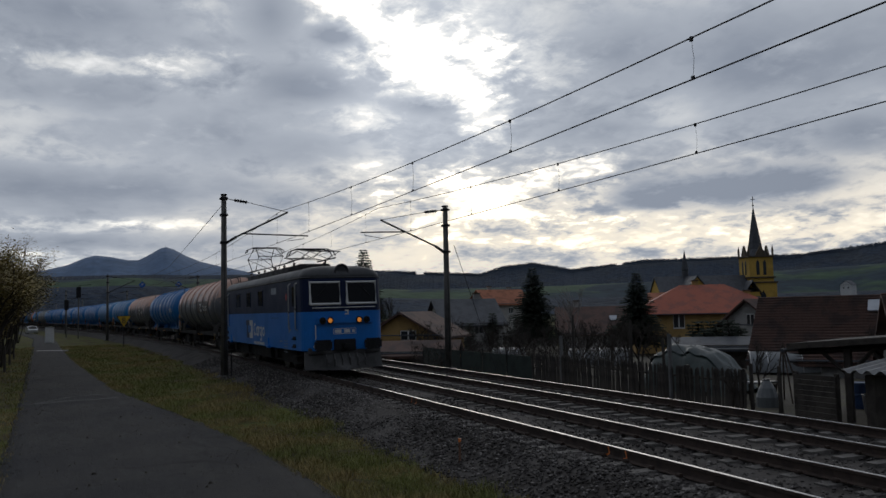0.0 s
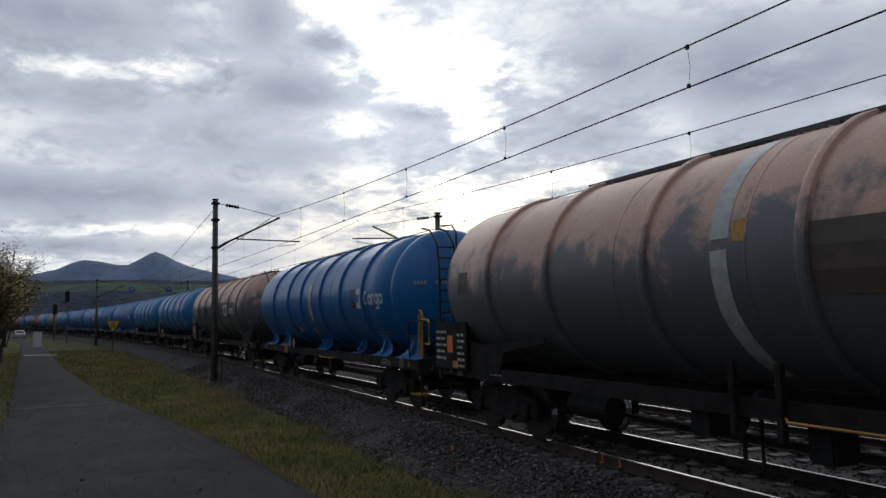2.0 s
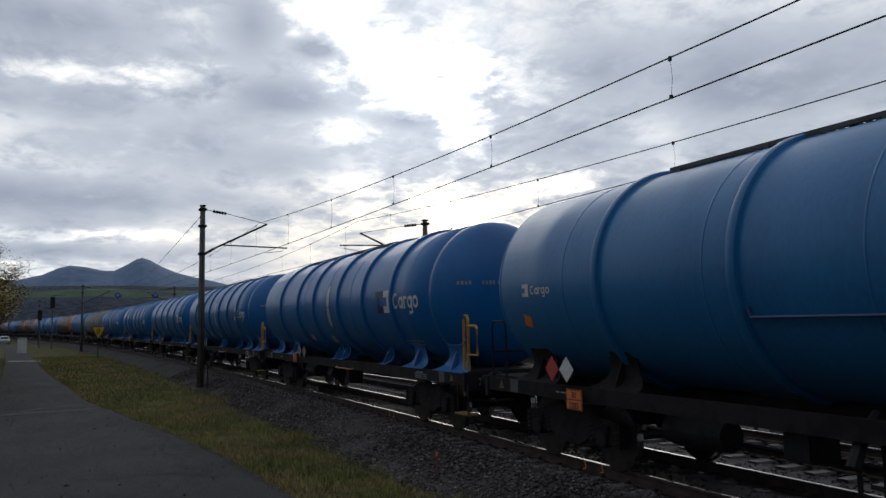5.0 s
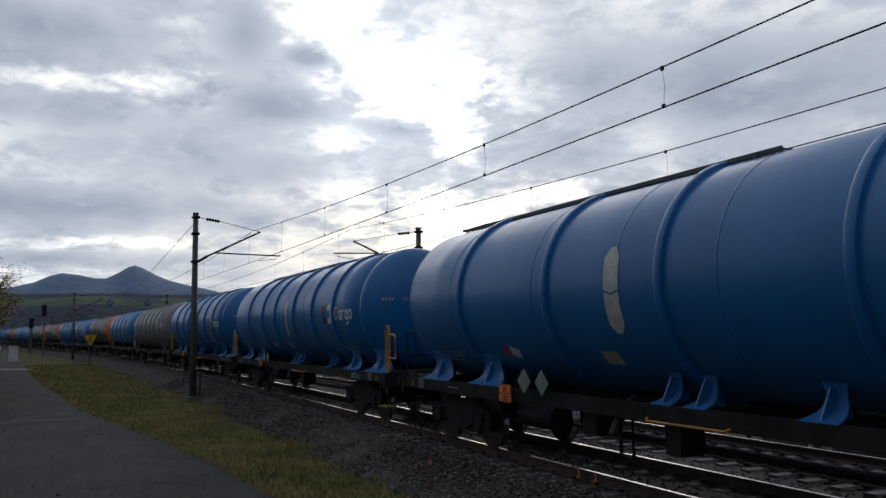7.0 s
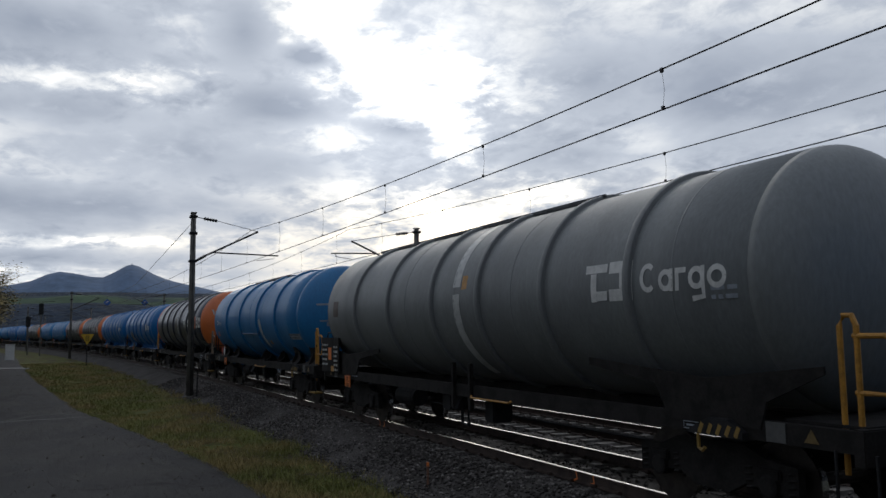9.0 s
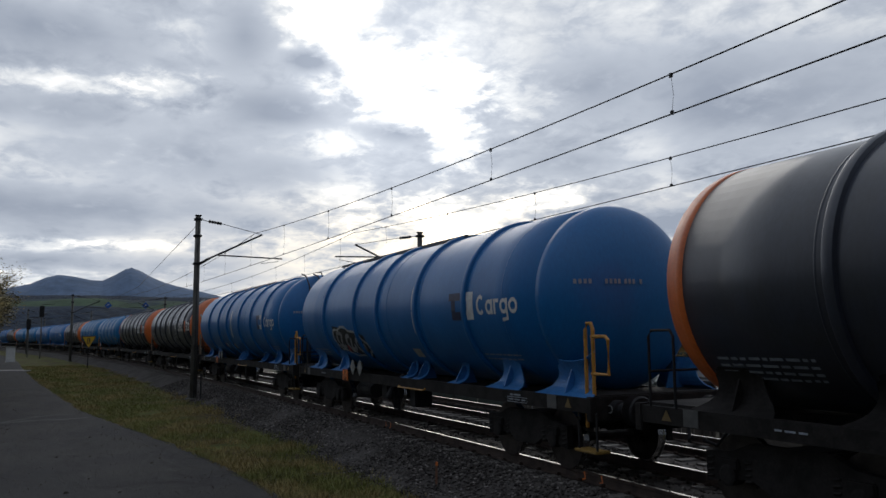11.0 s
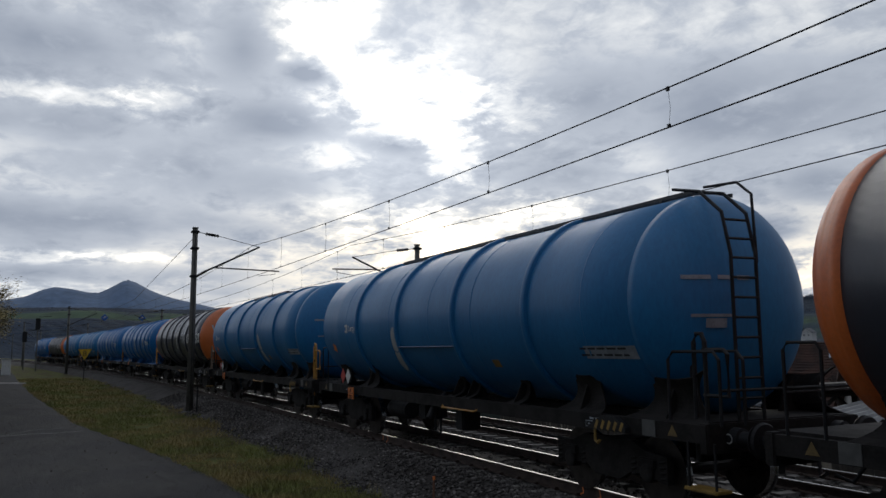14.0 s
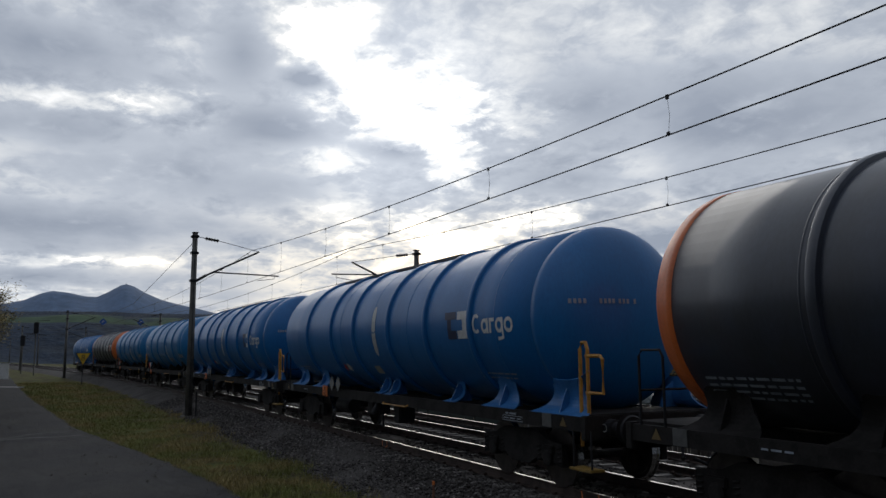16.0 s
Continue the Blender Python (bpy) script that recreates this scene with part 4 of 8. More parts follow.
def underframe(parent, L, saddles, bogie_at, frame_mat=DARK):
    h = L / 2 - 0.50
    for s in (-1, 1):
        bm = prism(bmesh.new(), [(s * 1.30, 0.98), (s * 1.30, 1.20), (s * 1.20, 1.20), (s * 1.20, 1.18), (s * 1.28, 1.18), (s * 1.28, 1.0), (s * 1.20, 1.0), (s * 1.20, 0.98)], "X", -h, h)
        part("solebar", bm, frame_mat, parent, "black steel side sill")
    for e in (-1, 1):
        part("headstock", B(e * h - 0.07, e * h + 0.07, -1.32, 1.32, 0.86, 1.22, bevel=0.015), frame_mat, parent)
        part("platform", B(min(e * h, e * (h - 1.0)), max(e * h, e * (h - 1.0)), -1.18, 1.18, 1.20, 1.235), frame_mat, parent)
    part("centre_sill", B(-h, h, -0.22, 0.22, 0.85, 1.18), frame_mat, parent)
    for e in (-1, 1):
        bogie(parent, e * bogie_at)
    buffers(parent, L / 2)
    cyl = lathe(bmesh.new(), [(-0.55, 0.05), (-0.54, 0.19), (-0.4, 0.21), (0.4, 0.21), (0.54, 0.19), (0.55, 0.05)], 18, "X", (-bogie_at + 2.6, -0.75, 0.72))
    part("air_tank", cyl, BLACK, parent)
    gear = bmesh.new()
    box(gear, -1.3, -0.9, -1.05, -0.6, 0.62, 0.95, bevel=0.03)
    box(gear, 0.6, 0.95, -1.1, -0.7, 0.55, 0.95, bevel=0.03)
    tube(gear, [(-bogie_at + 1.2, -0.5, 0.6), (bogie_at - 1.2, -0.5, 0.62)], 0.025, 5)
    tube(gear, [(-0.3, -1.1, 0.98), (-0.3, -1.1, 0.45), (0.0, -1.12, 0.42), (0.0, -1.12, 0.98)], 0.03, 5)
    part("brake_gear", gear, BLACK, parent)
    for e in (-1, 1):
        x = e * (h - 0.55)
        part("warning_triangle", prism(bmesh.new(), [(x - 0.09, 1.03), (x + 0.09, 1.03), (x, 1.17)], "Y", -1.308, -1.303), DULL_OCHRE, parent, "yellow warning triangle")
        part("jacking_plate", B(e * (h - 1.0) - 0.13, e * (h - 1.0) + 0.13, -1.312, -1.302, 0.99, 1.20), PATCH_GREY, parent, "pale plate on the side sill")
        part("buffer_mark", strokes(bmesh.new(), [(ring_line(0, 0, 0.055, 0.055, 14), 0.014)], lambda u, v, l: Vector((e * (L / 2 - 0.40) + u, -0.875 - 0.131 - l, 1.04 + v))), PALE, parent)
    part("grab_bar", T([(0.6, -1.36, 1.03), (0.65, -1.40, 1.0), (2.0, -1.40, 1.0), (2.05, -1.36, 1.03)], 0.017, 6), YELLOW, parent)
    part("outlet_pipe", T([(-0.2, -0.9, 1.2), (-0.2, -1.15, 1.0), (-0.2, -1.30, 0.72)], 0.07, 8), BLACK, parent)
    paint(parent, "frame_lettering", text_bars(-h + 2.3, 1.09, 0.5, 1, 0.06, 0.022, 3) + text_bars(h - 2.3, 1.13, 0.4, 1, 0.06, 0.03, 8) + text_bars(h - 2.35, 1.05, 0.55, 1, 0.06, 0.022, 5) + [([(h - 2.4, 1.09), (h - 1.75, 1.09), (h - 1.75, 1.01), (h - 2.4, 1.01), (h - 2.4, 1.09)], 0.012)], FADED, lambda u, v, l: Vector((u, -1.30 - l, v)))


def ribs(parent, xs, material, w=0.075, proud=0.065):
    first = None
    for x in xs:
        if first is None:
            bm = bmesh.new()
            r = TANK_R
            lathe(bm, [(-w, r - 0.01), (-w * 0.85, r + proud * 0.8), (-w * 0.5, r + proud), (w * 0.5, r + proud), (w * 0.85, r + proud * 0.8), (w, r - 0.01)], 56, "X", (0, 0, TANK_Z))
            bmesh.ops.delete(bm, geom=[f for f in bm.faces if len(f.verts) > 4], context="FACES_ONLY")
            first = part("rib", bm, material, parent, smooth=True)
            first.data.set_sharp_from_angle(angle=radians(50))
            first.matrix_basis = pose(x, 0, 0)
        else:
            again("rib", first, pose(x, 0, 0), parent)


def seams(parent, xs, material):
    first = None
    for x in xs:
        if first is None:
            bm = lathe(bmesh.new(), [(-0.02, TANK_R - 0.01), (-0.012, TANK_R + 0.006), (0.012, TANK_R + 0.006), (0.02, TANK_R - 0.01)], 56, "X", (0, 0, TANK_Z))
            bmesh.ops.delete(bm, geom=[f for f in bm.faces if len(f.verts) > 4], context="FACES_ONLY")
            first = part("weld_seam", bm, material, parent, smooth=True)
            first.matrix_basis = pose(x, 0, 0)
        else:
            again("weld_seam", first, pose(x, 0, 0), parent)


def gauge_stripe(parent, x, lo, hi, slant=0.0, w=0.22):
    """Two pointed strips that meet in a chevron."""
    mid = (lo + hi) / 2
    for top, foot, up in ((hi, mid + 0.015, True), (mid - 0.015, lo, False)):
        bm = bmesh.new()
        rows = []
        for i in range(9):
            v = i / 8
            s = top + (foot - top) * v
            e = v if up else 1 - v
            hw = w / 2 * (1.0 if e > 0.22 else 0.35 + 0.65 * e / 0.22)
            notch = -0.045 * e ** 4
            rows.append([bm.verts.new(on_tank(x + slant * (hi - s) / (hi - lo) + q * hw, s + notch * (1 - abs(q)), 0.008)) for q in (-1, 0, 1)])
        for p, q in zip(rows, rows[1:]):
            for k in range(2):
                bm.faces.new((p[k], p[k + 1], q[k + 1], q[k]))
        bmesh.ops.recalc_face_normals(bm, faces=bm.faces)
        part("reflective_stripe", bm, PALE, parent, "pale reflective strip with a pointed end")


def SADDLES(a, b):
    """Place, foot width and horn of each saddle along the tank."""
    return ((a + 0.55, 1.35, -0.15), (a + 2.65, 1.2, 0.0), (b + 0.30, 1.6, 0.10), (b - 1.6, 1.2, 0.0), (b - 3.55, 0.5, 0.0), (a + 7.45, 0.4, 0.0), (a + 8.06, 0.4, 0.0))


def tank_wagon(kind, label, L=18.0, hoops=None, railed=False):
    """One tank wagon; kind picks its livery and fittings."""
    w = thing("tank_wagon", label, "tank wagon", "wagons of the goods train")
    half = L / 2
    a, b, d = -(half - 1.55), half - 1.55, 0.68
    body = {"blue": BLUE, "faded": LIGHT_BLUE, "rusty": RUSTY, "grey": GREY_TANK, "dark": ANTHRACITE}[kind]
    ends = ORANGE if kind == "dark" else body
    shell = lathe(bmesh.new(), [(a - 0.001, TANK_R - 0.03), (a, TANK_R)] + [(a + (b - a) * i / 10, TANK_R) for i in range(1, 10)] + [(b, TANK_R), (b + 0.001, TANK_R - 0.03)], 64, "X", (0, 0, TANK_Z))
    part("tank_shell", shell, body, w, smooth=True)
    for sgn, x in ((1, b), (-1, a)):
        if kind == "dark":
            x -= sgn * 0.16
        e = lathe(bmesh.new(), ([(x, TANK_R + 0.006), (x + sgn * 0.16, TANK_R + 0.006)] if kind == "dark" else []) + dished_end(x + (sgn * 0.16 if kind == "dark" else 0), d, sgn)[::-1], 64, "X", (0, 0, TANK_Z))
        part("tank_end", e, ends, w, "orange dished end" if kind == "dark" else "", smooth=True)
    L0 = b - a
    at = {"blue": (2.35, 4.6, 6.4, 8.75, 10.8, 12.8), "dark": (2.27, 4.36, 6.49, 8.73, 10.87, 12.92), "faded": (2.73, 5.32, 8.12, 10.77), "rusty": (2.34, 4.73, 7.02, 9.15, 11.3, 13.29), "grey": (2.2, 4.4, 6.75, 8.7, 10.8, 12.88)}[kind]
    if kind == "blue" and L < 17.5:
        at = (2.31, 5.25, 7.88, 10.59)
    ribs(w, [a + x for x in hoops or at], body)
    seams(w, [a + L0 * f for f in (0.14, 0.36, 0.52, 0.66, 0.92)], body)
    underframe(w, L, (), half - 2.75)
    saddle_mat = {"blue": SADDLE_BLUE, "dark": DARK, "faded": DARK, "rusty": DARK, "grey": DARK}[kind]
    if kind in ("blue", "dark", "faded"):
        for x, wide, horn in SADDLES(a, b):
            saddle(w, x, saddle_mat, wide, 0.52 if wide > 0.7 else 0.38, horn)
    else:
        for e in (-1, 1):
            for s in (-1, 1):
                bm = prism(bmesh.new(), [(e * (half - 4.8), 1.70), (e * (half - 3.4), 1.52), (e * (half - 3.15), 1.1), (e * (half - 1.7), 1.1), (e * (half - 1.6), 1.4), (e * (half - 0.85), 1.72), (e * (half - 0.85), 1.80), (e * (half - 2.5), 1.62), (e * (half - 4.8), 1.80)], "Y", s * 1.30 - 0.015, s * 1.30 + 0.015)
                part("cradle", bm, saddle_mat, w, "flared cradle plate under the tank")
        for k in (-0.25, 0.45):
            part("hanger", B(k, k + 0.10, -1.36, -1.28, 0.75, 1.6, bevel=0.01), saddle_mat, w)
        bx = -half + 1.25
        part("data_board", B(bx - 0.75, bx + 0.75, -1.40, -1.36, 1.12, 2.05, bevel=0.01), DARK, w, "dark board with small lettering")
        paint(w, "board_lettering", text_bars(bx - 0.68, 1.85, 0.5, 5, 0.13, 0.05, 5) + text_bars(bx + 0.35, 1.80, 0.32, 6, 0.12, 0.05, 9), PALE, lambda u, v, l: Vector((u, -1.40 - l, v)))
        part("board_plate", B(bx - 0.12, bx + 0.14, -1.412, -1.402, 1.45, 1.78), SIGN_ORANGE, w)
        paint(w, "board_patch", [([(bx + 0.1, 1.22), (bx + 0.35, 1.22)], 0.14)], YELLOW, lambda u, v, l: Vector((u, -1.40 - l, v)))
    span = {"blue": (b - 13.2, b - 4.6), "dark": (b - 9.6, b - 4.6), "faded": (b - 10.4, b - 5.0), "grey": (a + 1.0, b - 4.0)}.get(kind, (b - 12.0, b + 0.2))
    catwalk(w, span[0], b + 0.05 if railed else span[1])
    dome_hatch(w, a + L0 * 0.46)
    platform_rails(w, half, BLACK if railed else {"dark": ALU, "rusty": BLACK}.get(kind, YELLOW))
    return w, a, b


def dress_blue(w, a, b, seed=1, tag=None, ladder=False, stripe=-7.05, broad=0.22, word=-3.15):
    """Lettering, stripe and placards of a bright blue wagon."""
    k = 0.51
    x = b + word
    dark, light = emblem(x, -0.32, k)
    paint(w, "emblem_dark", dark, LOGO_DARK)
    paint(w, "emblem_light", light, WHITE)
    letters(w, "emblem_letter", word_blocks(x + 2.22 * k, -0.32, k), WHITE)
    gauge_stripe(w, b + stripe, -0.66, 0.52, 0.0, broad)
    paint(w, "small_lettering", text_bars(b - 2.3, -1.02, 1.3, 2, 0.10, 0.035, seed) + text_bars(a + 0.35, -1.05, 1.3, 3, 0.10, 0.04, seed + 3), FADED)
    paint(w, "warning_patch", [([(b + stripe - 0.68, -1.06), (b + stripe - 0.30, -1.06)], 0.24)], PATCH)
    paint(w, "flame_mark", [([(b - 10.0, -0.96), (b - 9.85, -1.06)], 0.2)], RED)
    paint(w, "fish_mark", [([(b - 9.75, -0.98), (b - 9.5, -1.06)], 0.2)], WHITE)
    number_plate(w, a + 3.7, 1.12)
    diamond(w, a + 4.37, 1.35, PLACARD, 0.20)
    diamond(w, a + 4.90, 1.35, PLACARD, 0.20)
    # registration number on the dished end, as bars
    digits = [-0.55 + 0.075 * i for i in (0, 1, 2, 3, 6.5, 7.5, 8.5, 9.5, 11, 12, 13, 14.8)]
    paint(w, "registration_number", [([(u, -0.038), (u, 0.038)], 0.046) for u in digits], FADED, lambda u, v, l: end_point(b, u - 0.55, 0.22 + v, l))
    if ladder:
        end_ladder(w, b + 0.25)
    if tag:
        x0, s0, wide, high, fill, ink, rim = tag
        x0, drop = a + x0, 0.12 * wide
        cx, cs = x0 + wide / 2, s0 - drop / 2
        paint(w, "graffiti_ground", [([(x0, s0), (x0 + wide * 0.5, s0 - drop * 0.4), (x0 + wide, s0 - drop)], high)], fill)
        shapes = []
        for i, q in enumerate((0.2, 0.5, 0.8)):
            u, v = x0 + wide * q, s0 - drop * q
            shapes.append((ring_line(u, v, wide * 0.115, high * 0.30, 14, 30 + 40 * i, 320 + 30 * i), high * 0.16))
            shapes.append(([(u - wide * 0.05, v - high * 0.28), (u + wide * 0.07, v + high * 0.2)], high * 0.13))
        paint(w, "graffiti_letters", shapes, ink, label="sprayed rounded shapes")
        edge = ring_line(cx, cs, wide / 2 + 0.10, high / 2 + 0.05, 26)
        edge = [(u, v - (u - cx) / wide * drop + 0.05 * math.sin(i * 1.9)) for i, (u, v) in enumerate(edge)]
        paint(w, "graffiti_edge", [(edge, 0.06)], rim)


def lever_box(w, x, z):
    """Small roof-shaped brake lever guard in black and yellow, with a hook below."""
    body = part("lever_guard", prism(bmesh.new(), [(x - 0.42, z), (x + 0.42, z), (x + 0.42, z + 0.07), (x + 0.2, z + 0.20), (x - 0.1, z + 0.20), (x - 0.42, z + 0.04)], "Y", -1.40, -1.315), BLACK, w, "black and yellow striped lever guard")
    for i in range(5):
        q = x - 0.24 + i * 0.14
        part("stripe", strokes(bmesh.new(), [([(q, z + 0.015), (q + 0.06, z + 0.13)], 0.055)], lambda u, v, l: Vector((u, -1.40 - l, v))), OCHRE, body)
    part("lever_hook", T([(x - 0.28, -1.38, z + 0.02), (x - 0.28, -1.38, z - 0.16), (x - 0.22, -1.38, z - 0.19), (x - 0.18, -1.38, z - 0.15)], 0.022, 6), OCHRE, w, "yellow brake lever")


def dress_faded(w, a, b, ladder=False):
    if ladder:
        gauge_stripe(w, b - 8.29, -1.20, -0.12, -0.17, 0.28)
    else:
        gauge_stripe(w, b - 4.86, -1.15, -0.04, 0.28, 0.30)
    x0, x1 = (b - 8.12, b - 5.27) if ladder else (b - 7.95, b - 5.10)
    part("ledge", T([on_tank(x0, -0.45, 0.02), on_tank(x0 + 0.05, -0.56, 0.05), on_tank(x1 - 0.05, -0.56, 0.05), on_tank(x1, -0.45, 0.02)], 0.022, 6), LEDGE, w, "dark pipe along the tank side")
    e0 = a + (1.6 if ladder else 0.5)
    dark, light = emblem(e0, -0.18, 0.2)
    paint(w, "emblem_light", light, WHITE)
    paint(w, "emblem_word", word_blocks(e0 + 0.45, -0.18, 0.2), WHITE)
    paint(w, "long_label", [([(b - 1.2, -0.69), (b - 0.02, -0.69)], 0.20)], FADED, label="pale label strip with lettering")
    paint(w, "label_lettering", text_bars(b - 1.3, -0.63, 1.1, 2, 0.10, 0.03, 5), INK)
    paint(w, "triangle_mark", [([(a + 9.25, -0.92), (a + 9.5, -0.92)], 0.16)], OCHRE)
    paint(w, "flame_mark", [([(a + 0.6, -0.55), (a + 0.8, -0.6)], 0.2)], SIGN_ORANGE)
    paint(w, "registration_number", [([(-0.5, 0), (-0.1, 0)], 0.055), ([(0.0, 0), (0.25, 0)], 0.055), ([(0.3, 0), (0.5, 0)], 0.055), ([(-0.4, -0.5), (0.2, -0.5)], 0.04), ([(-0.2, -0.6), (0.1, -0.6)], 0.12)], FADED, lambda u, v, l: end_point(b, u - 0.55, 0.30 + v, l))
    number_plate(w, a + 1.9, 1.02)
    diamond(w, a + 1.35, 1.45, RED, 0.19)
    diamond(w, a + 1.75, 1.45, WHITE, 0.19)
    lever_box(w, b - 0.75, 1.0)
    if ladder:
        end_ladder(w, b + 0.25)


def dress_rusty(w, a, b, tag=False, grey=False):
    x, s0 = (b - 2.95, -0.18) if grey else (b - 5.4, -0.36)
    if not grey:
        paint(w, "word_panel", [([(b - 6.6, -0.06), (b - 2.64, -0.10)], 0.74)], PANEL_GREY)
    k = 0.52
    dark, light = emblem(x, s0, k)
    paint(w, "emblem_outline", [(p, q * 0.8) for p, q in dark], WHITE)
    paint(w, "emblem_light", light, WHITE)
    letters(w, "emblem_letter", word_blocks(x + 2.25 * k, s0, k), WHITE)
    xs = b - 7.05 if grey else b - 7.75
    paint(w, "white_band", [([(xs, 1.9), (xs, 0.25)], 0.30), ([(xs, 0.12), (xs + 0.02, -0.6), (xs + 0.18, -1.6)], 0.27)], PALE, label="pale painted band round the tank")
    paint(w, "warning_mark", [([(xs + 0.3, 0.45), (xs + 0.3, 0.2)], 0.2)], YELLOW)
    end_ladder(w, b + 0.25) if not grey else None
    if tag:
        paint(w, "graffiti", [(q, 0.12) for q, _w in graffiti(a + 2.3, -0.62, 4.3, 0.8, 6, 12)], INK, label="black sprayed tag")
    paint(w, "dark_square", [([(a + 0.45, 0.05), (a + 0.85, 0.05)], 0.4)], PANEL_GREY)
    paint(w, "small_lettering", text_bars(b - 1.9 if not grey else b - 0.55, -0.1, 0.8 if not grey else 0.4, 2, 0.1, 0.05, 2), FADED)
    number_plate(w, a + 1.2, 0.95) if grey else None
    lever_box(w, b - 0.75, 0.98)


def dress_dark(w, a, b, seed=3, dense=True):
    letters(w, "word_letter", [([(b - 5.02, 0.22), (b - 4.86, -0.22), (b - 4.68, 0.18), (b - 4.50, -0.22), (b - 4.34, 0.22)], 0.12)]
          + [(ring_line(b - 3.58, 0.0, 0.22, 0.20, 12), 0.12), ([(b - 3.28, 0.22), (b - 3.28, -0.24)], 0.12)]
          + [([(b - 2.82, 0.20), (b - 3.08, 0.16), (b - 3.04, 0.02), (b - 2.84, -0.04), (b - 2.88, -0.18), (b - 3.12, -0.2)], 0.11)]
          + [(ring_line(b - 2.48, 0.0, 0.20, 0.21, 12, 50, 310), 0.12)]
          + [([(b - 0.98, 0.22), (b - 1.26, 0.18), (b - 1.22, 0.04), (b - 1.0, -0.02), (b - 1.04, -0.18), (b - 1.30, -0.2)], 0.12)]
          + [(ring_line(b - 0.64, 0.0, 0.18, 0.20, 12), 0.12), ([(b - 0.40, 0.24), (b - 0.40, -0.24)], 0.12)], WHITE)
    paint(w, "word_ring", [(ring_line(b - 1.75, 0.02, 0.20, 0.24, 16), 0.17)], ORANGE, label="orange ring between the white shapes")
    gauge_stripe(w, b - 7.0, -0.62, 0.44, 0.05)
    paint(w, "warning_marks", [([(b - 7.45, 0.35), (b - 7.45, 0.17)], 0.14), ([(b - 7.45, 0.05), (b - 7.45, -0.15)], 0.14)], OCHRE)
    paint(w, "small_lettering", text_bars(b - 2.9, -1.0, 1.1, 3, 0.09, 0.03, seed) + text_bars(b - 1.4, -1.0, 1.1, 3, 0.1, 0.04, seed + 2) + text_bars(a + 0.4, -0.95, 1.4, 4, 0.1, 0.04, seed + 5), FADED)
    paint(w, "label_frame", [([(b - 3.0, -0.90), (b - 1.7, -0.90), (b - 1.7, -1.25), (b - 3.0, -1.25), (b - 3.0, -0.90)], 0.03)], FADED)
    if dense:
        paint(w, "graffiti", graffiti(a + 0.5, -0.72, 1.9, 0.45, 7, seed) + graffiti(b - 5.95, -1.12, 2.6, 0.62, 6, seed + 1) + graffiti(a + 3.5, -0.9, 3.0, 0.55, 5, seed + 2), SILVER, label="silver sprayed tags")
        paint(w, "graffiti_edge", [(ring_line(b - 4.6, -0.8, 1.45, 0.45, 20), 0.05)], SILVER)
    else:
        paint(w, "graffiti", graffiti(a + 3.0, -0.8, 1.6, 0.4, 5, seed + 3) + graffiti(a + 6.5, -1.0, 1.7, 0.4, 4, seed + 4), FADED)
    # word and number on the orange end, as shapes
    def on_end(u, v, l):
        return end_point(b, u, v, l)
    letters(w, "end_letter", [([(-1.05, 0.62), (-0.98, 0.36), (-0.9, 0.55), (-0.82, 0.36), (-0.74, 0.62)], 0.08), (ring_line(-0.52, 0.5, 0.11, 0.13, 10), 0.07), ([(-0.22, 0.62), (-0.34, 0.56), (-0.2, 0.44), (-0.34, 0.36)], 0.07), (ring_line(-0.0, 0.5, 0.11, 0.13, 10, 50, 310), 0.07), ([(0.62, 0.62), (0.5, 0.56), (0.64, 0.44), (0.5, 0.36)], 0.07), (ring_line(0.85, 0.5, 0.11, 0.13, 10), 0.07)], PALE, on_end)
    paint(w, "end_ring", [(ring_line(0.28, 0.5, 0.12, 0.14, 12), 0.08)], LOGO_DARK, on_end)
    paint(w, "end_number", [([(-0.7, 0.18), (-0.3, 0.18)], 0.08), ([(-0.24, 0.18), (0.05, 0.18)], 0.08), ([(0.1, 0.18), (0.28, 0.18)], 0.08)], PALE, on_end)
    paint(w, "end_plate", [([(0.22, -0.05), (0.44, -0.05)], 0.22)], PALE, on_end)
    if dense:
        paint(w, "end_graffiti", graffiti(0.55, -0.25, 0.6, 0.35, 4, seed) + graffiti(0.6, -0.7, 0.55, 0.35, 3, seed + 1), SILVER, on_end)
    else:
        paint(w, "end_graffiti", graffiti(-0.75, -0.35, 0.9, 0.45, 4, seed + 6), INK, on_end)


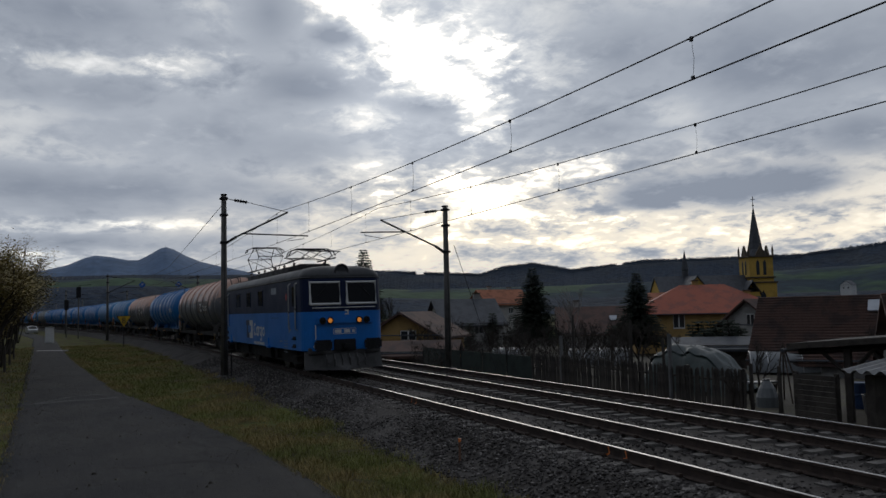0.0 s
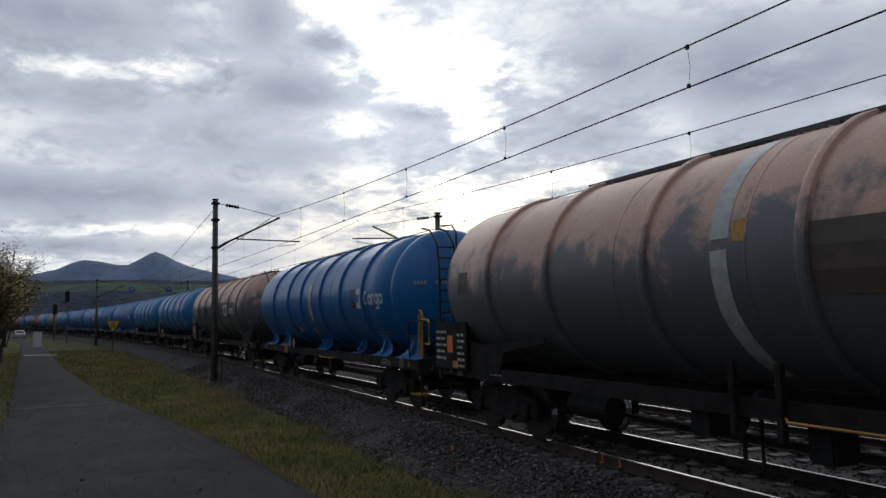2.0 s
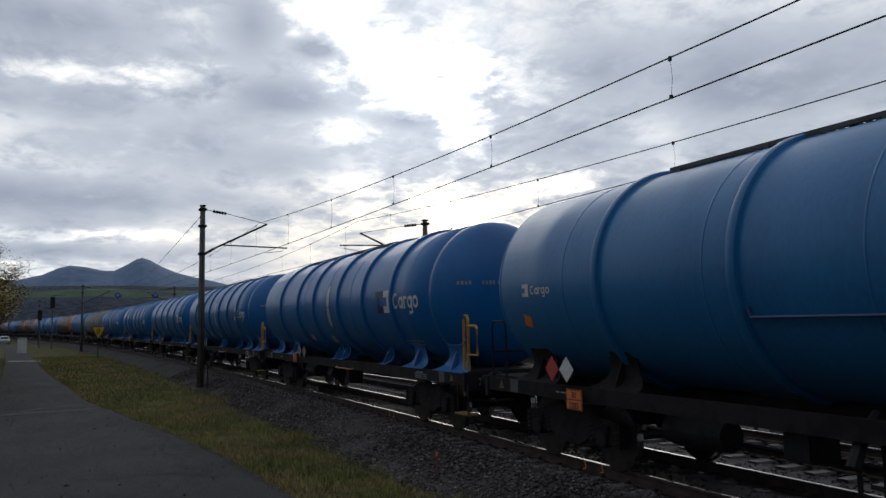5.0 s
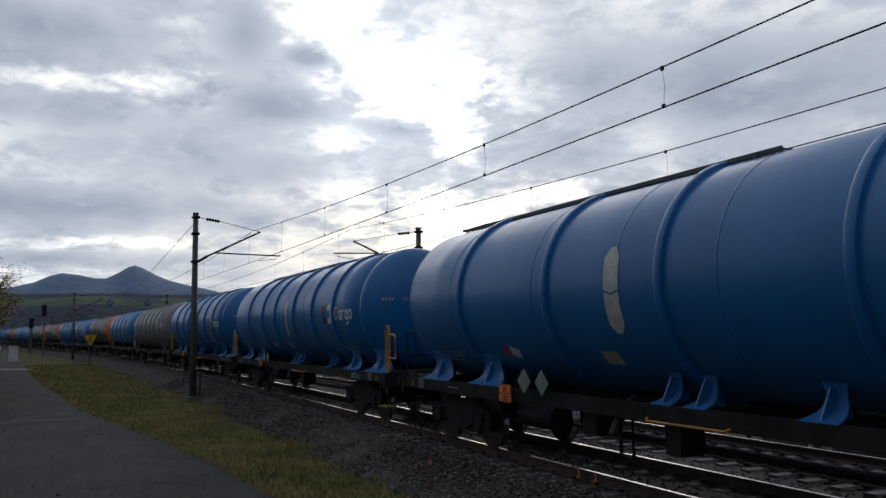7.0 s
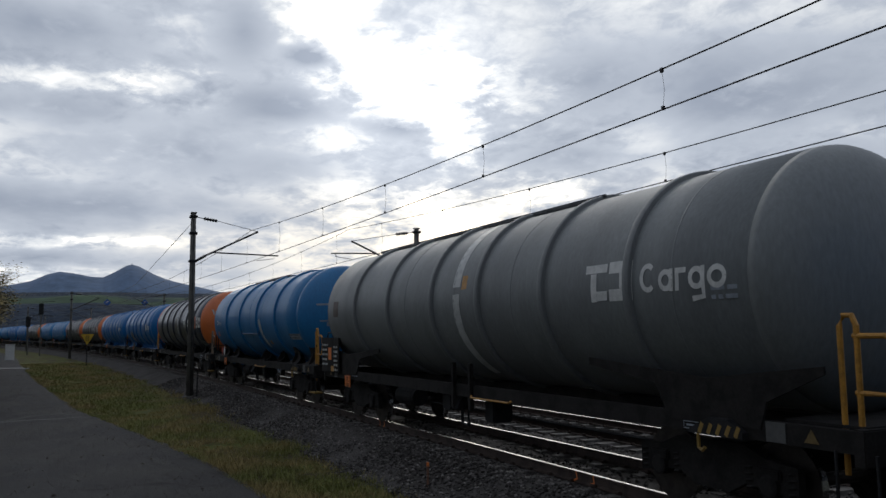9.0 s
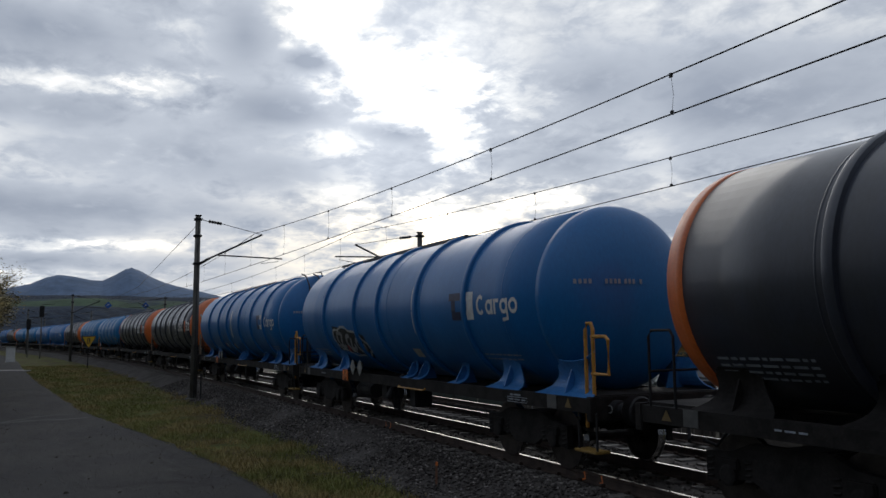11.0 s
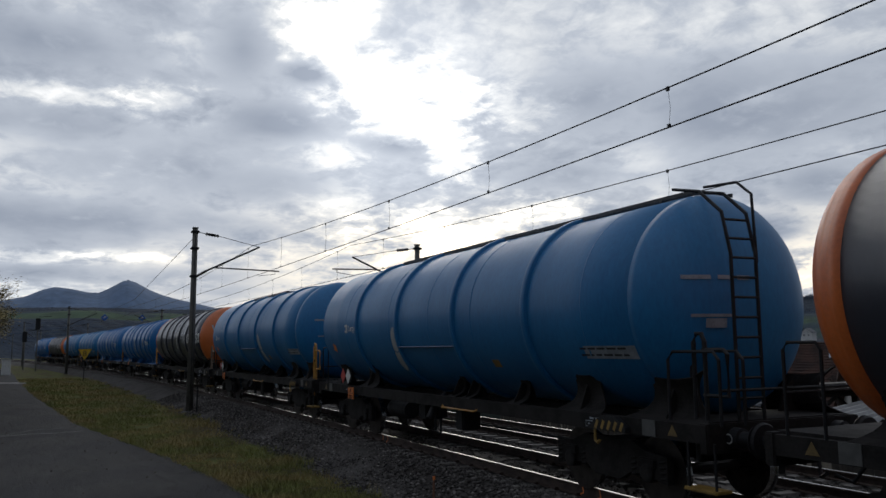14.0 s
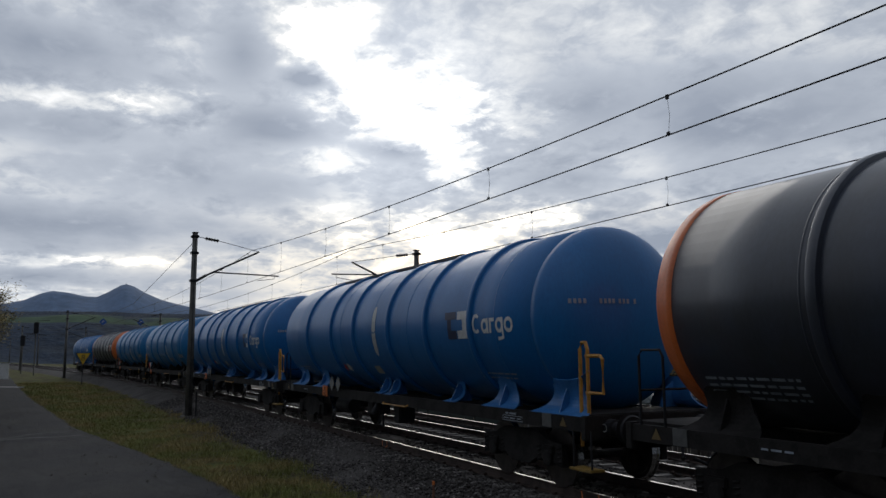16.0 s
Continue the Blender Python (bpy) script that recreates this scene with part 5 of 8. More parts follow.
def rusty_material():
    m = bpy.data.materials.new("rust_bloomed_paint")
    m.use_nodes = True
    t = Nodes(m.node_tree)
    b = m.node_tree.nodes["Principled BSDF"]
    co = t.node("ShaderNodeTexCoord").outputs["Object"]
    sep = t.node("ShaderNodeSeparateXYZ", Vector=co)
    n1 = t.noise(co, 1.1, 6, 0.65, 0.3)
    n2 = t.noise(t.vec("MULTIPLY", co, (3, 3, 0.6)), 1.0, 5, 0.6)
    n3 = t.noise(co, 30, 3)
    # the rust bloom keeps to the upper tank and creeps down in patches
    edge = t.math("ADD", t.math("MULTIPLY", t.math("SUBTRACT", sep.outputs[2], 3.15), 0.85), t.math("MULTIPLY", t.math("SUBTRACT", n1, 0.5), 3.4))
    fac = t.smooth(edge, -0.35, 0.30)
    c = t.mix(fac, (0.105, 0.110, 0.120), (0.54, 0.33, 0.25))
    c = t.mix(t.math("MULTIPLY", t.smooth(n2, 0.55, 0.75), 0.6), c, (0.17, 0.13, 0.11))
    c = t.mix(1.0, c, t.ramp(n3, [(0.2, (0.8, 0.8, 0.8)), (0.8, (1.12, 1.12, 1.12))]), "MULTIPLY")
    t.put(b.inputs["Base Color"], c)
    b.inputs["Roughness"].default_value = 0.45
    return m


RUSTY = rusty_material()
WALKWAY = mat("galvanised_grating", (0.075, 0.078, 0.082), 0.55, 0.3, 0.3, 4, 40)
SADDLE_BLUE = mat("saddle_blue", (0.03, 0.155, 0.39), 0.45, 0, 0.2, 3, 30)
PLACARD = mat("dull_placard", (0.20, 0.205, 0.20), 0.5, 0, 0.2, 5, 40, 0.02)
LOGO_DARK = mat("emblem_navy", (0.010, 0.018, 0.06), 0.45, 0, 0.1, 4, 40, 0)
DULL_OCHRE = mat("grimy_ochre", (0.13, 0.085, 0.025), 0.6, 0, 0.3, 6, 50, 0)
PATCH_GREY = mat("grey_plate", (0.075, 0.075, 0.073), 0.6, 0, 0.2, 5, 40, 0)
FADED = mat("faded_lettering", (0.26, 0.29, 0.33), 0.55, 0, 0.2, 6, 50, 0)
PATCH = mat("pale_label", (0.36, 0.34, 0.27), 0.55, 0, 0.2, 6, 50, 0)
OCHRE = mat("ochre_mark", (0.26, 0.16, 0.035), 0.55, 0, 0.2, 6, 50, 0)
PANEL_GREY = mat("panel_brown_grey", (0.085, 0.062, 0.052), 0.55, 0, 0.2, 3, 40, 0)
LEDGE = mat("ledge_blue", (0.012, 0.05, 0.13), 0.5, 0, 0.2, 3, 40, 0)
ALU = mat("rail_pale_brown", (0.20, 0.14, 0.10), 0.5, 0.1, 0.2, 5, 40)


def locomotive():
    w = thing("electric_locomotive", "blue and navy four-axle electric locomotive with lit headlights", "locomotive")
    half = 8.2

    def plan(z):
        """Rounded plan outline of the body at a height."""
        r, wd = 0.42, 1.47
        rake = 0.10 * max(0.0, z - 2.3)
        pts = []
        for cx, cy, a0 in ((half - rake - r, wd - r, 0), (-half + rake + r, wd - r, 90), (-half + rake + r, -wd + r, 180), (half - rake - r, -wd + r, 270)):
            for i in range(7):
                a = radians(a0 + 90 * i / 6)
                pts.append((cx + r * math.cos(a), cy + r * math.sin(a)))
        return pts

    def loft(levels, shrink=None, cap=True):
        bm = bmesh.new()
        rings = []
        for i, z in enumerate(levels):
            k = shrink[i] if shrink else (1.0, 1.0)
            rings.append([bm.verts.new((x * k[0], y * k[1], z)) for x, y in plan(min(z, 3.4))])
        n = len(rings[0])
        for a, b in zip(rings, rings[1:]):
            for j in range(n):
                bm.faces.new((a[j], a[(j + 1) % n], b[(j + 1) % n], b[j]))
        if cap:
            bm.faces.new(rings[-1])
            bm.faces.new(rings[0][::-1])
        bmesh.ops.recalc_face_normals(bm, faces=bm.faces)
        return bm
    part("lower_body", loft([0.85, 0.9, 2.2]), LOCO_BLUE, w, "bright blue lower body side")
    part("upper_body", loft([2.203, 3.36]), LOCO_NAVY, w, "navy upper body side")
    part("roof", loft([3.363, 3.50, 3.64, 3.74, 3.80, 3.83], [(1.0, 1.0), (0.997, 0.985), (0.988, 0.92), (0.972, 0.80), (0.95, 0.62), (0.93, 0.40)]), LOCO_ROOF, w, "grey rounded roof", True)
    part("gutter", T([(x, y * 1.012, 3.40) for x, y in plan(3.4)] + [(plan(3.4)[0][0], plan(3.4)[0][1] * 1.012, 3.40)], 0.022, 5), LOCO_ROOF, w)
    side = lambda u, v, l: Vector((u, -1.47 - l, v))
    # side windows and door
    for x0, x1, z0, z1 in ((-4.69, -3.66, 2.46, 3.18), (-2.07, -1.12, 2.46, 3.18), (0.54, 1.56, 2.46, 3.18)):
        win = part("side_window", B(x0 + 0.05, x1 - 0.05, -1.482, -1.45, z0 + 0.05, z1 - 0.05), GLASS, w, "dark side window")
        fr = bmesh.new()
        tube(fr, [(x0 + 0.03, -1.478, z0 + 0.03), (x1 - 0.03, -1.478, z0 + 0.03), (x1 - 0.03, -1.478, z1 - 0.03), (x0 + 0.03, -1.478, z1 - 0.03), (x0 + 0.03, -1.478, z0 + 0.03)], 0.022, 5)
        part("window_frame", fr, LOCO_NAVY, win)
    part("vent_window", B(3.15, 4.05, -1.482, -1.45, 2.93, 3.18, bevel=0.01), FADED, w, "pale louvred vent")
    part("panel_joint", strokes(bmesh.new(), [([(3.05, 3.2), (3.05, 2.0), (4.35, 2.0), (4.35, 3.2)], 0.018)], side), INK, w)
    for e in (-1, 1):
        x0, x1 = (7.28, 6.48) if e > 0 else (-7.62, -6.82)
        lo, hi = min(x0, x1), max(x0, x1)
        door = part("cab_door", B(lo, hi, -1.485, -1.44, 1.58, 3.28, bevel=0.012), LOCO_NAVY, w, "cab door, navy above and blue below")
        part("door_lower", B(lo + 0.004, hi - 0.004, -1.491, -1.45, 1.585, 2.2), LOCO_BLUE, door)
        part("door_window", B(lo + 0.16, hi - 0.16, -1.493, -1.45, 2.42, 3.12, bevel=0.01), GLASS, door)
        for x in (lo - 0.09, hi + 0.09):
            part("handrail", T([(x, -1.47, 3.25), (x, -1.55, 3.20), (x, -1.55, 1.62), (x, -1.47, 1.56)], 0.026, 7), CHROME, w, "bright steel handrail")
        st = bmesh.new()
        for z in (1.30, 1.02):
            box(st, lo + 0.18, hi - 0.18, -1.488, -1.40, z - 0.09, z + 0.06, bevel=0.02)
        part("step_recess", st, BLACK, w)
        bars = bmesh.new()
        for z in (1.24, 0.96):
            box(bars, lo + 0.16, hi - 0.16, -1.52, -1.46, z - 0.02, z + 0.02)
        for z in (0.62, 0.36):
            box(bars, lo + 0.1, hi - 0.1, -1.46, -1.2, z - 0.02, z + 0.02)
        part("footstep", bars, DARK, w)
    # emblem and word on the side, number as bars
    k = 0.79
    dark, light = emblem(-2.25, 1.12, k)
    part("emblem_dark", strokes(bmesh.new(), dark, side), LOGO_DARK, w)
    part("emblem_light", strokes(bmesh.new(), light, side), WHITE, w)
    part("emblem_word", strokes(bmesh.new(), word_blocks(-0.48, 1.12, k), side), WHITE, w, "white word drawn as plain rounded shapes")
    nb = [([(u, 0.945), (u + l, 0.945)], 0.11) for u, l in ((-0.43, 0.20), (-0.17, 0.3), (0.21, 0.22), (0.47, 0.22), (0.75, 0.08), (0.89, 0.34), (1.29, 0.30), (1.63, 0.1))]
    part("side_number", strokes(bmesh.new(), nb, side), WHITE, w)
    part("small_lettering", strokes(bmesh.new(), text_bars(4.6, 1.12, 0.4, 1, 0.1, 0.06, 2) + text_bars(5.3, 1.15, 0.6, 5, 0.1, 0.035, 4) + text_bars(-5.7, 1.02, 0.5, 2, 0.09, 0.05, 4) + [([(6.05, 1.52), (6.25, 1.52)], 0.14)], side), FADED, w)
    part("round_badge", lathe(bmesh.new(), [(-0.006, 0.12), (0.0, 0.12)], 18, "Y", (5.75, -1.476, 2.78)), RED, w)
    for x in (-6.2, 2.6):
        jb = bmesh.new()
        box(jb, x - 0.22, x + 0.22, -1.56, -1.40, 0.80, 0.92, bevel=0.03)
        box(jb, x - 0.05, x + 0.02, -1.50, -1.45, 0.9, 1.2)
        part("jacking_pad", jb, LOCO_BLUE, w)
    # cab fronts
    for e in (1, -1):
        fx = e * (half - 0.085)
        rot = pose(0, 0, 0, 0, 0, 0 if e > 0 else 180)
        for s in (-1, 1):
            y0, y1 = sorted((s * 0.13, s * 1.20))
            fm = bmesh.new()
            tube(fm, [(8.185, y0, 2.46), (8.185, y1, 2.46), (8.12, y1, 3.22), (8.12, y0, 3.22), (8.185, y0, 2.46)], 0.050, 8)
            wn = part("windscreen", prism(bmesh.new(), [(8.08, 2.46), (8.192, 2.46), (8.124, 3.22), (8.02, 3.22)], "Y", y0, y1), GLASS, w, "dark windscreen in a pale rubber frame")
            wn.matrix_basis = rot
            part("window_frame", fm, WHITE, wn)
            part("wiper", T([(8.15, (y0 + y1) / 2, 3.2), (8.18, (y0 + y1) / 2 - s * 0.05, 3.1), (8.20, y0 + 0.25 if s < 0 else y1 - 0.25, 2.75)], 0.012, 5), BLACK, wn)
        hd = part("waist_rail", T([(8.21, -1.15, 2.33), (8.225, 0, 2.33), (8.21, 1.15, 2.33)], 0.018, 6), WHITE, w)
        hd.matrix_basis = rot
        nose = part("lamp_panel", box(bmesh.new(), 8.15, 8.27, -1.05, 1.05, 1.73, 2.03, bevel=0.05), LOCO_BLUE, w)
        nose.matrix_basis = rot
        for y, lit in ((-0.80, False), (-0.53, True), (0.53, True), (0.80, False)):
            rim = part("headlight", lathe(bmesh.new(), [(8.24, 0.125), (8.30, 0.12), (8.31, 0.11), (8.305, 0.085), (8.27, 0.08)], 18, "X", (0, y, 1.88)), BLACK, w, "round headlight" + (", glowing warm" if lit and e > 0 else ""))
            rim.matrix_basis = rot
            part("lens", lathe(bmesh.new(), [(8.275, 0.082), (8.29, 0.07), (8.30, 0.04), (8.302, 0.005)], 16, "X", (0, y, 1.88)), LAMP_LIT if lit and e > 0 else GLASS, rim)
        np_ = part("number_panel", B(8.19, 8.215, -0.42, 0.42, 1.40, 1.60, bevel=0.008), LOCO_BLUE, w)
        np_.matrix_basis = rot
        part("front_number", strokes(bmesh.new(), [([(-0.36, 1.5), (-0.12, 1.5)], 0.12), ([(-0.02, 1.5), (0.20, 1.5)], 0.12), ([(0.27, 1.5), (0.36, 1.5)], 0.10), ([(-0.41, 1.41), (0.41, 1.41), (0.41, 1.59), (-0.41, 1.59), (-0.41, 1.41)], 0.02)], lambda u, v, l: Vector((8.213 + l, u, v))), WHITE, np_)
        em = part("front_emblem", strokes(bmesh.new(), [([(0.02, 2.22), (0.16, 2.22)], 0.05), ([(0.14, 2.24), (0.14, 2.08)], 0.05), ([(0.02, 2.10), (0.16, 2.10)], 0.05)], lambda u, v, l: Vector((8.202 + l, u, v))), WHITE, w)
        em.matrix_basis = rot
        lampb = lathe(bmesh.new(), [(7.75, 0.05), (7.78, 0.24), (8.02, 0.27), (8.06, 0.25), (8.03, 0.20), (8.0, 0.17)], 20, "X", (0, 0, 3.62))
        tl = part("roof_lamp", lampb, LOCO_ROOF, w, "large round roof headlamp, unlit")
        tl.matrix_basis = rot
        for s in (-1, 1):
            buf = bmesh.new()
            lathe(buf, [(8.10, 0.17), (8.40, 0.16), (8.41, 0.12), (8.64, 0.12)], 20, "X", (0, s * 0.9, 1.04))
            box(buf, 8.12, 8.16, s * 0.9 - 0.24, s * 0.9 + 0.24, 0.86, 1.22, bevel=0.015)
            box(buf, 8.62, 8.67, s * 0.9 - 0.31, s * 0.9 + 0.31, 0.85, 1.23, bevel=0.06)
            bf = part("buffer", buf, BLACK, w)
            bf.matrix_basis = rot
            edge = [(8.672, s * 0.9 + q * 0.29, 1.04 + v * 0.17) for q, v in ((-1, -0.8), (-0.85, -1), (0.85, -1), (1, -0.8), (1, 0.8), (0.85, 1), (-0.85, 1), (-1, 0.8), (-1, -0.8))]
            part("buffer_edge", T(edge, 0.009, 5), PLOUGH, bf, "worn bright buffer edge")
        pil = bmesh.new()
        box(pil, 8.0, 8.18, -1.3, 1.3, 0.72, 0.95, bevel=0.02)
        for s in (-1, 1):
            outer = [(7.86, s * 1.38, 0.80), (8.02, s * 1.38, 0.80), (8.10, s * 1.42, 0.20), (7.98, s * 1.42, 0.20)]
            inner = [(8.0, 0, 0.80), (8.16, 0, 0.80), (8.46, 0, 0.15), (8.34, 0, 0.15)]
            va, vb = [pil.verts.new(q) for q in outer], [pil.verts.new(q) for q in inner]
            for k3 in range(4):
                pil.faces.new((va[k3], va[(k3 + 1) % 4], vb[(k3 + 1) % 4], vb[k3]))
            pil.faces.new(va)
        bmesh.ops.recalc_face_normals(pil, faces=pil.faces)
        for k2 in range(6):
            y = -0.7 + k2 * 0.28
            tube(pil, [(8.2, y, 0.72), (8.36, y, 0.55), (8.34, y + 0.02, 0.28)], 0.035, 6)
        pl = part("snow_plough", pil, PLOUGH, w, "dark grey plough plates with hoses")
        pl.matrix_basis = rot
        hk = part("coupling_block", box(box(bmesh.new(), 8.1, 8.26, -0.40, 0.40, 0.80, 1.22, bevel=0.03), 8.24, 8.46, -0.10, 0.10, 0.92, 1.08, bevel=0.03), BLACK, w)
        hk.matrix_basis = rot
        ws = part("corner_patch", strokes(bmesh.new(), [([(-1.12, 1.0), (-0.92, 1.0)], 0.09)], lambda u, v, l: Vector((8.19 + l, u, v))), WHITE, w)
        ws.matrix_basis = rot
        vr = part("front_handrail", T([(8.2, -1.05, 1.72), (8.24, -1.05, 1.68), (8.24, -1.05, 1.28), (8.2, -1.05, 1.24)], 0.018, 5), WHITE, w)
        vr.matrix_basis = rot
    # roof equipment
    for i in range(9):
        x = -3.9 + i * 0.95
        part("roof_grille", box(bmesh.new(), x - 0.455, x + 0.455, -0.98, 0.98, 3.70, 3.98, bevel=0.04), LOCO_ROOF_DARK, w)
        part("resistor_hood", box(bmesh.new(), x - 0.36, x + 0.36, -0.5, 0.75, 3.96, 4.12, bevel=0.04), LOCO_ROOF_DARK, w)
    for y in (-1.02, 1.02):
        part("roof_walkway", B(-6.9, 6.9, y - 0.16, y + 0.16, 3.70, 3.76), LOCO_ROOF_DARK, w)
    ins = None
    for x in (-5.2, -3.4, -2.0, 0.2, 1.9, 3.6):
        for y in (-0.62, 0.62):
            if ins is None:
                ins = part("roof_insulator", insulator(bmesh.new(), (0, 0, 3.72), (0, 0, 4.20), 0.075, 5), PORCELAIN_PALE, w)
                ins.matrix_basis = pose(x, y, 0)
            else:
                again("roof_insulator", ins, pose(x, y, 0), w)
    part("busbar", T([(-5.2, -0.62, 4.24), (-3.4, -0.62, 4.26), (0.2, -0.6, 4.23), (3.6, -0.62, 4.25)], 0.022, 6), BLACK, w)
    for x, raised in ((-4.9, True), (3.9, False)):
        pan = bmesh.new()
        for y in (-0.62, 0.62):
            tube(pan, [(x - 1.3, y, 4.28), (x + 1.3, y, 4.28)], 0.03, 6)
            kz = 4.95 if raised else 4.48
            zc = 5.40 if raised else 4.66
            kx = 1.35 if raised else 2.0
            for e in (-1, 1):
                tube(pan, [(x + e * 0.45, y * 0.9, 4.30), (x + e * kx, y * 0.95, kz), (x + e * 0.22, y * 0.8, zc)], 0.024, 6)
        for e in (-1, 1):
            tube(pan, [(x + e * kx, -0.62, kz), (x + e * kx, 0.62, kz)], 0.02, 6)
            tube(pan, [(x + e * kx, -0.6, kz), (x + e * 0.45, 0.55, 4.30)], 0.014, 5)
            tube(pan, [(x + e * kx, 0.6, kz), (x + e * 0.22, -0.5, zc)], 0.012, 5)
            tube(pan, [(x + e * 0.22, -0.95, zc - 0.22), (x + e * 0.22, -0.85, zc - 0.04), (x + e * 0.22, -0.6, zc + 0.05), (x + e * 0.22, 0.6, zc + 0.05), (x + e * 0.22, 0.85, zc - 0.04), (x + e * 0.22, 0.95, zc - 0.22)], 0.024, 6)
        part("pantograph", pan, BLACK, w, "raised pantograph touching the wire" if raised else "folded pantograph")
    for x, h in ((-7.2, 0.25), (-6.9, 0.4), (7.0, 0.3)):
        part("roof_aerial", T([(x, -0.3, 3.8), (x + 0.02, -0.3, 3.8 + h)], 0.03, 6), BLACK, w)
    # running gear
    under = bmesh.new()
    box(under, -1.9, 1.9, -1.25, 1.25, 0.35, 0.86, bevel=0.04)
    box(under, -7.6, 7.6, -1.1, 1.1, 0.6, 0.86)
    part("underfloor_housing", under, DARK, w)
    for x in (-4.6, 4.6):
        bm = bmesh.new()
        for s in (-1, 1):
            prism(bm, [(-2.3, 0.35), (-2.3, 0.75), (-0.6, 0.82), (0.6, 0.82), (2.3, 0.75), (2.3, 0.35), (0.9, 0.32), (-0.9, 0.32)], "Y", s * 1.12 - 0.05, s * 1.12 + 0.05)
            for dx in (-1.6, 1.6):
                box(bm, dx - 0.2, dx + 0.2, s * 1.12 - 0.14, s * 1.12 + 0.14, 0.42, 0.78, bevel=0.03)
                for q in (-0.42, 0.42):
                    tube(bm, [(dx + q + 0.08 * math.cos(i), s * 1.14 + 0.08 * math.sin(i), 0.40 + i * 0.014) for i in range(30)], 0.018, 5)
        bo = part("bogie", bm, DARK, w, "grimy locomotive bogie frame")
        bo.matrix_basis = pose(x, 0, 0)
        wh = None
        for dx in (-1.6, 1.6):
            for s in (-1, 1):
                m = pose(dx, s * 0.755, 0.625, 0, 0, 180 if s > 0 else 0)
                if wh is None:
                    g = lathe(bmesh.new(), [(-0.075, 0.55), (-0.07, 0.65), (-0.045, 0.652), (-0.03, 0.627), (0.065, 0.62), (0.07, 0.55), (0.03, 0.5), (0.02, 0.2), (0.10, 0.15)], 30, "Y")
                    wh = part("wheel", g, WHEEL, bo)
                    wh.matrix_basis = m
                else:
                    again("wheel", wh, m, bo)
    return w


LAMP_LIT = mat("warm_lamp", (1.0, 0.33, 0.05), 0.3, 0, 0.0, 3, 20, 0, emit=0.4)
PLOUGH = mat("plough_grey", (0.075, 0.073, 0.072), 0.6, 0, 0.3, 2, 30)
LOCO_ROOF_DARK = mat("roof_soot", (0.035, 0.034, 0.035), 0.7, 0, 0.35, 2, 25)
PORCELAIN_PALE = mat("insulator_pale", (0.10, 0.08, 0.07), 0.25, 0, 0.15, 5, 30, 0, coat=0.5)

TRAIN = []


def place(w, rear, L):
    """Note where a wagon's centre lies along the train, from the place of its rear tank rim."""
    TRAIN.append((w, rear + L / 2 - 1.55))
    return w


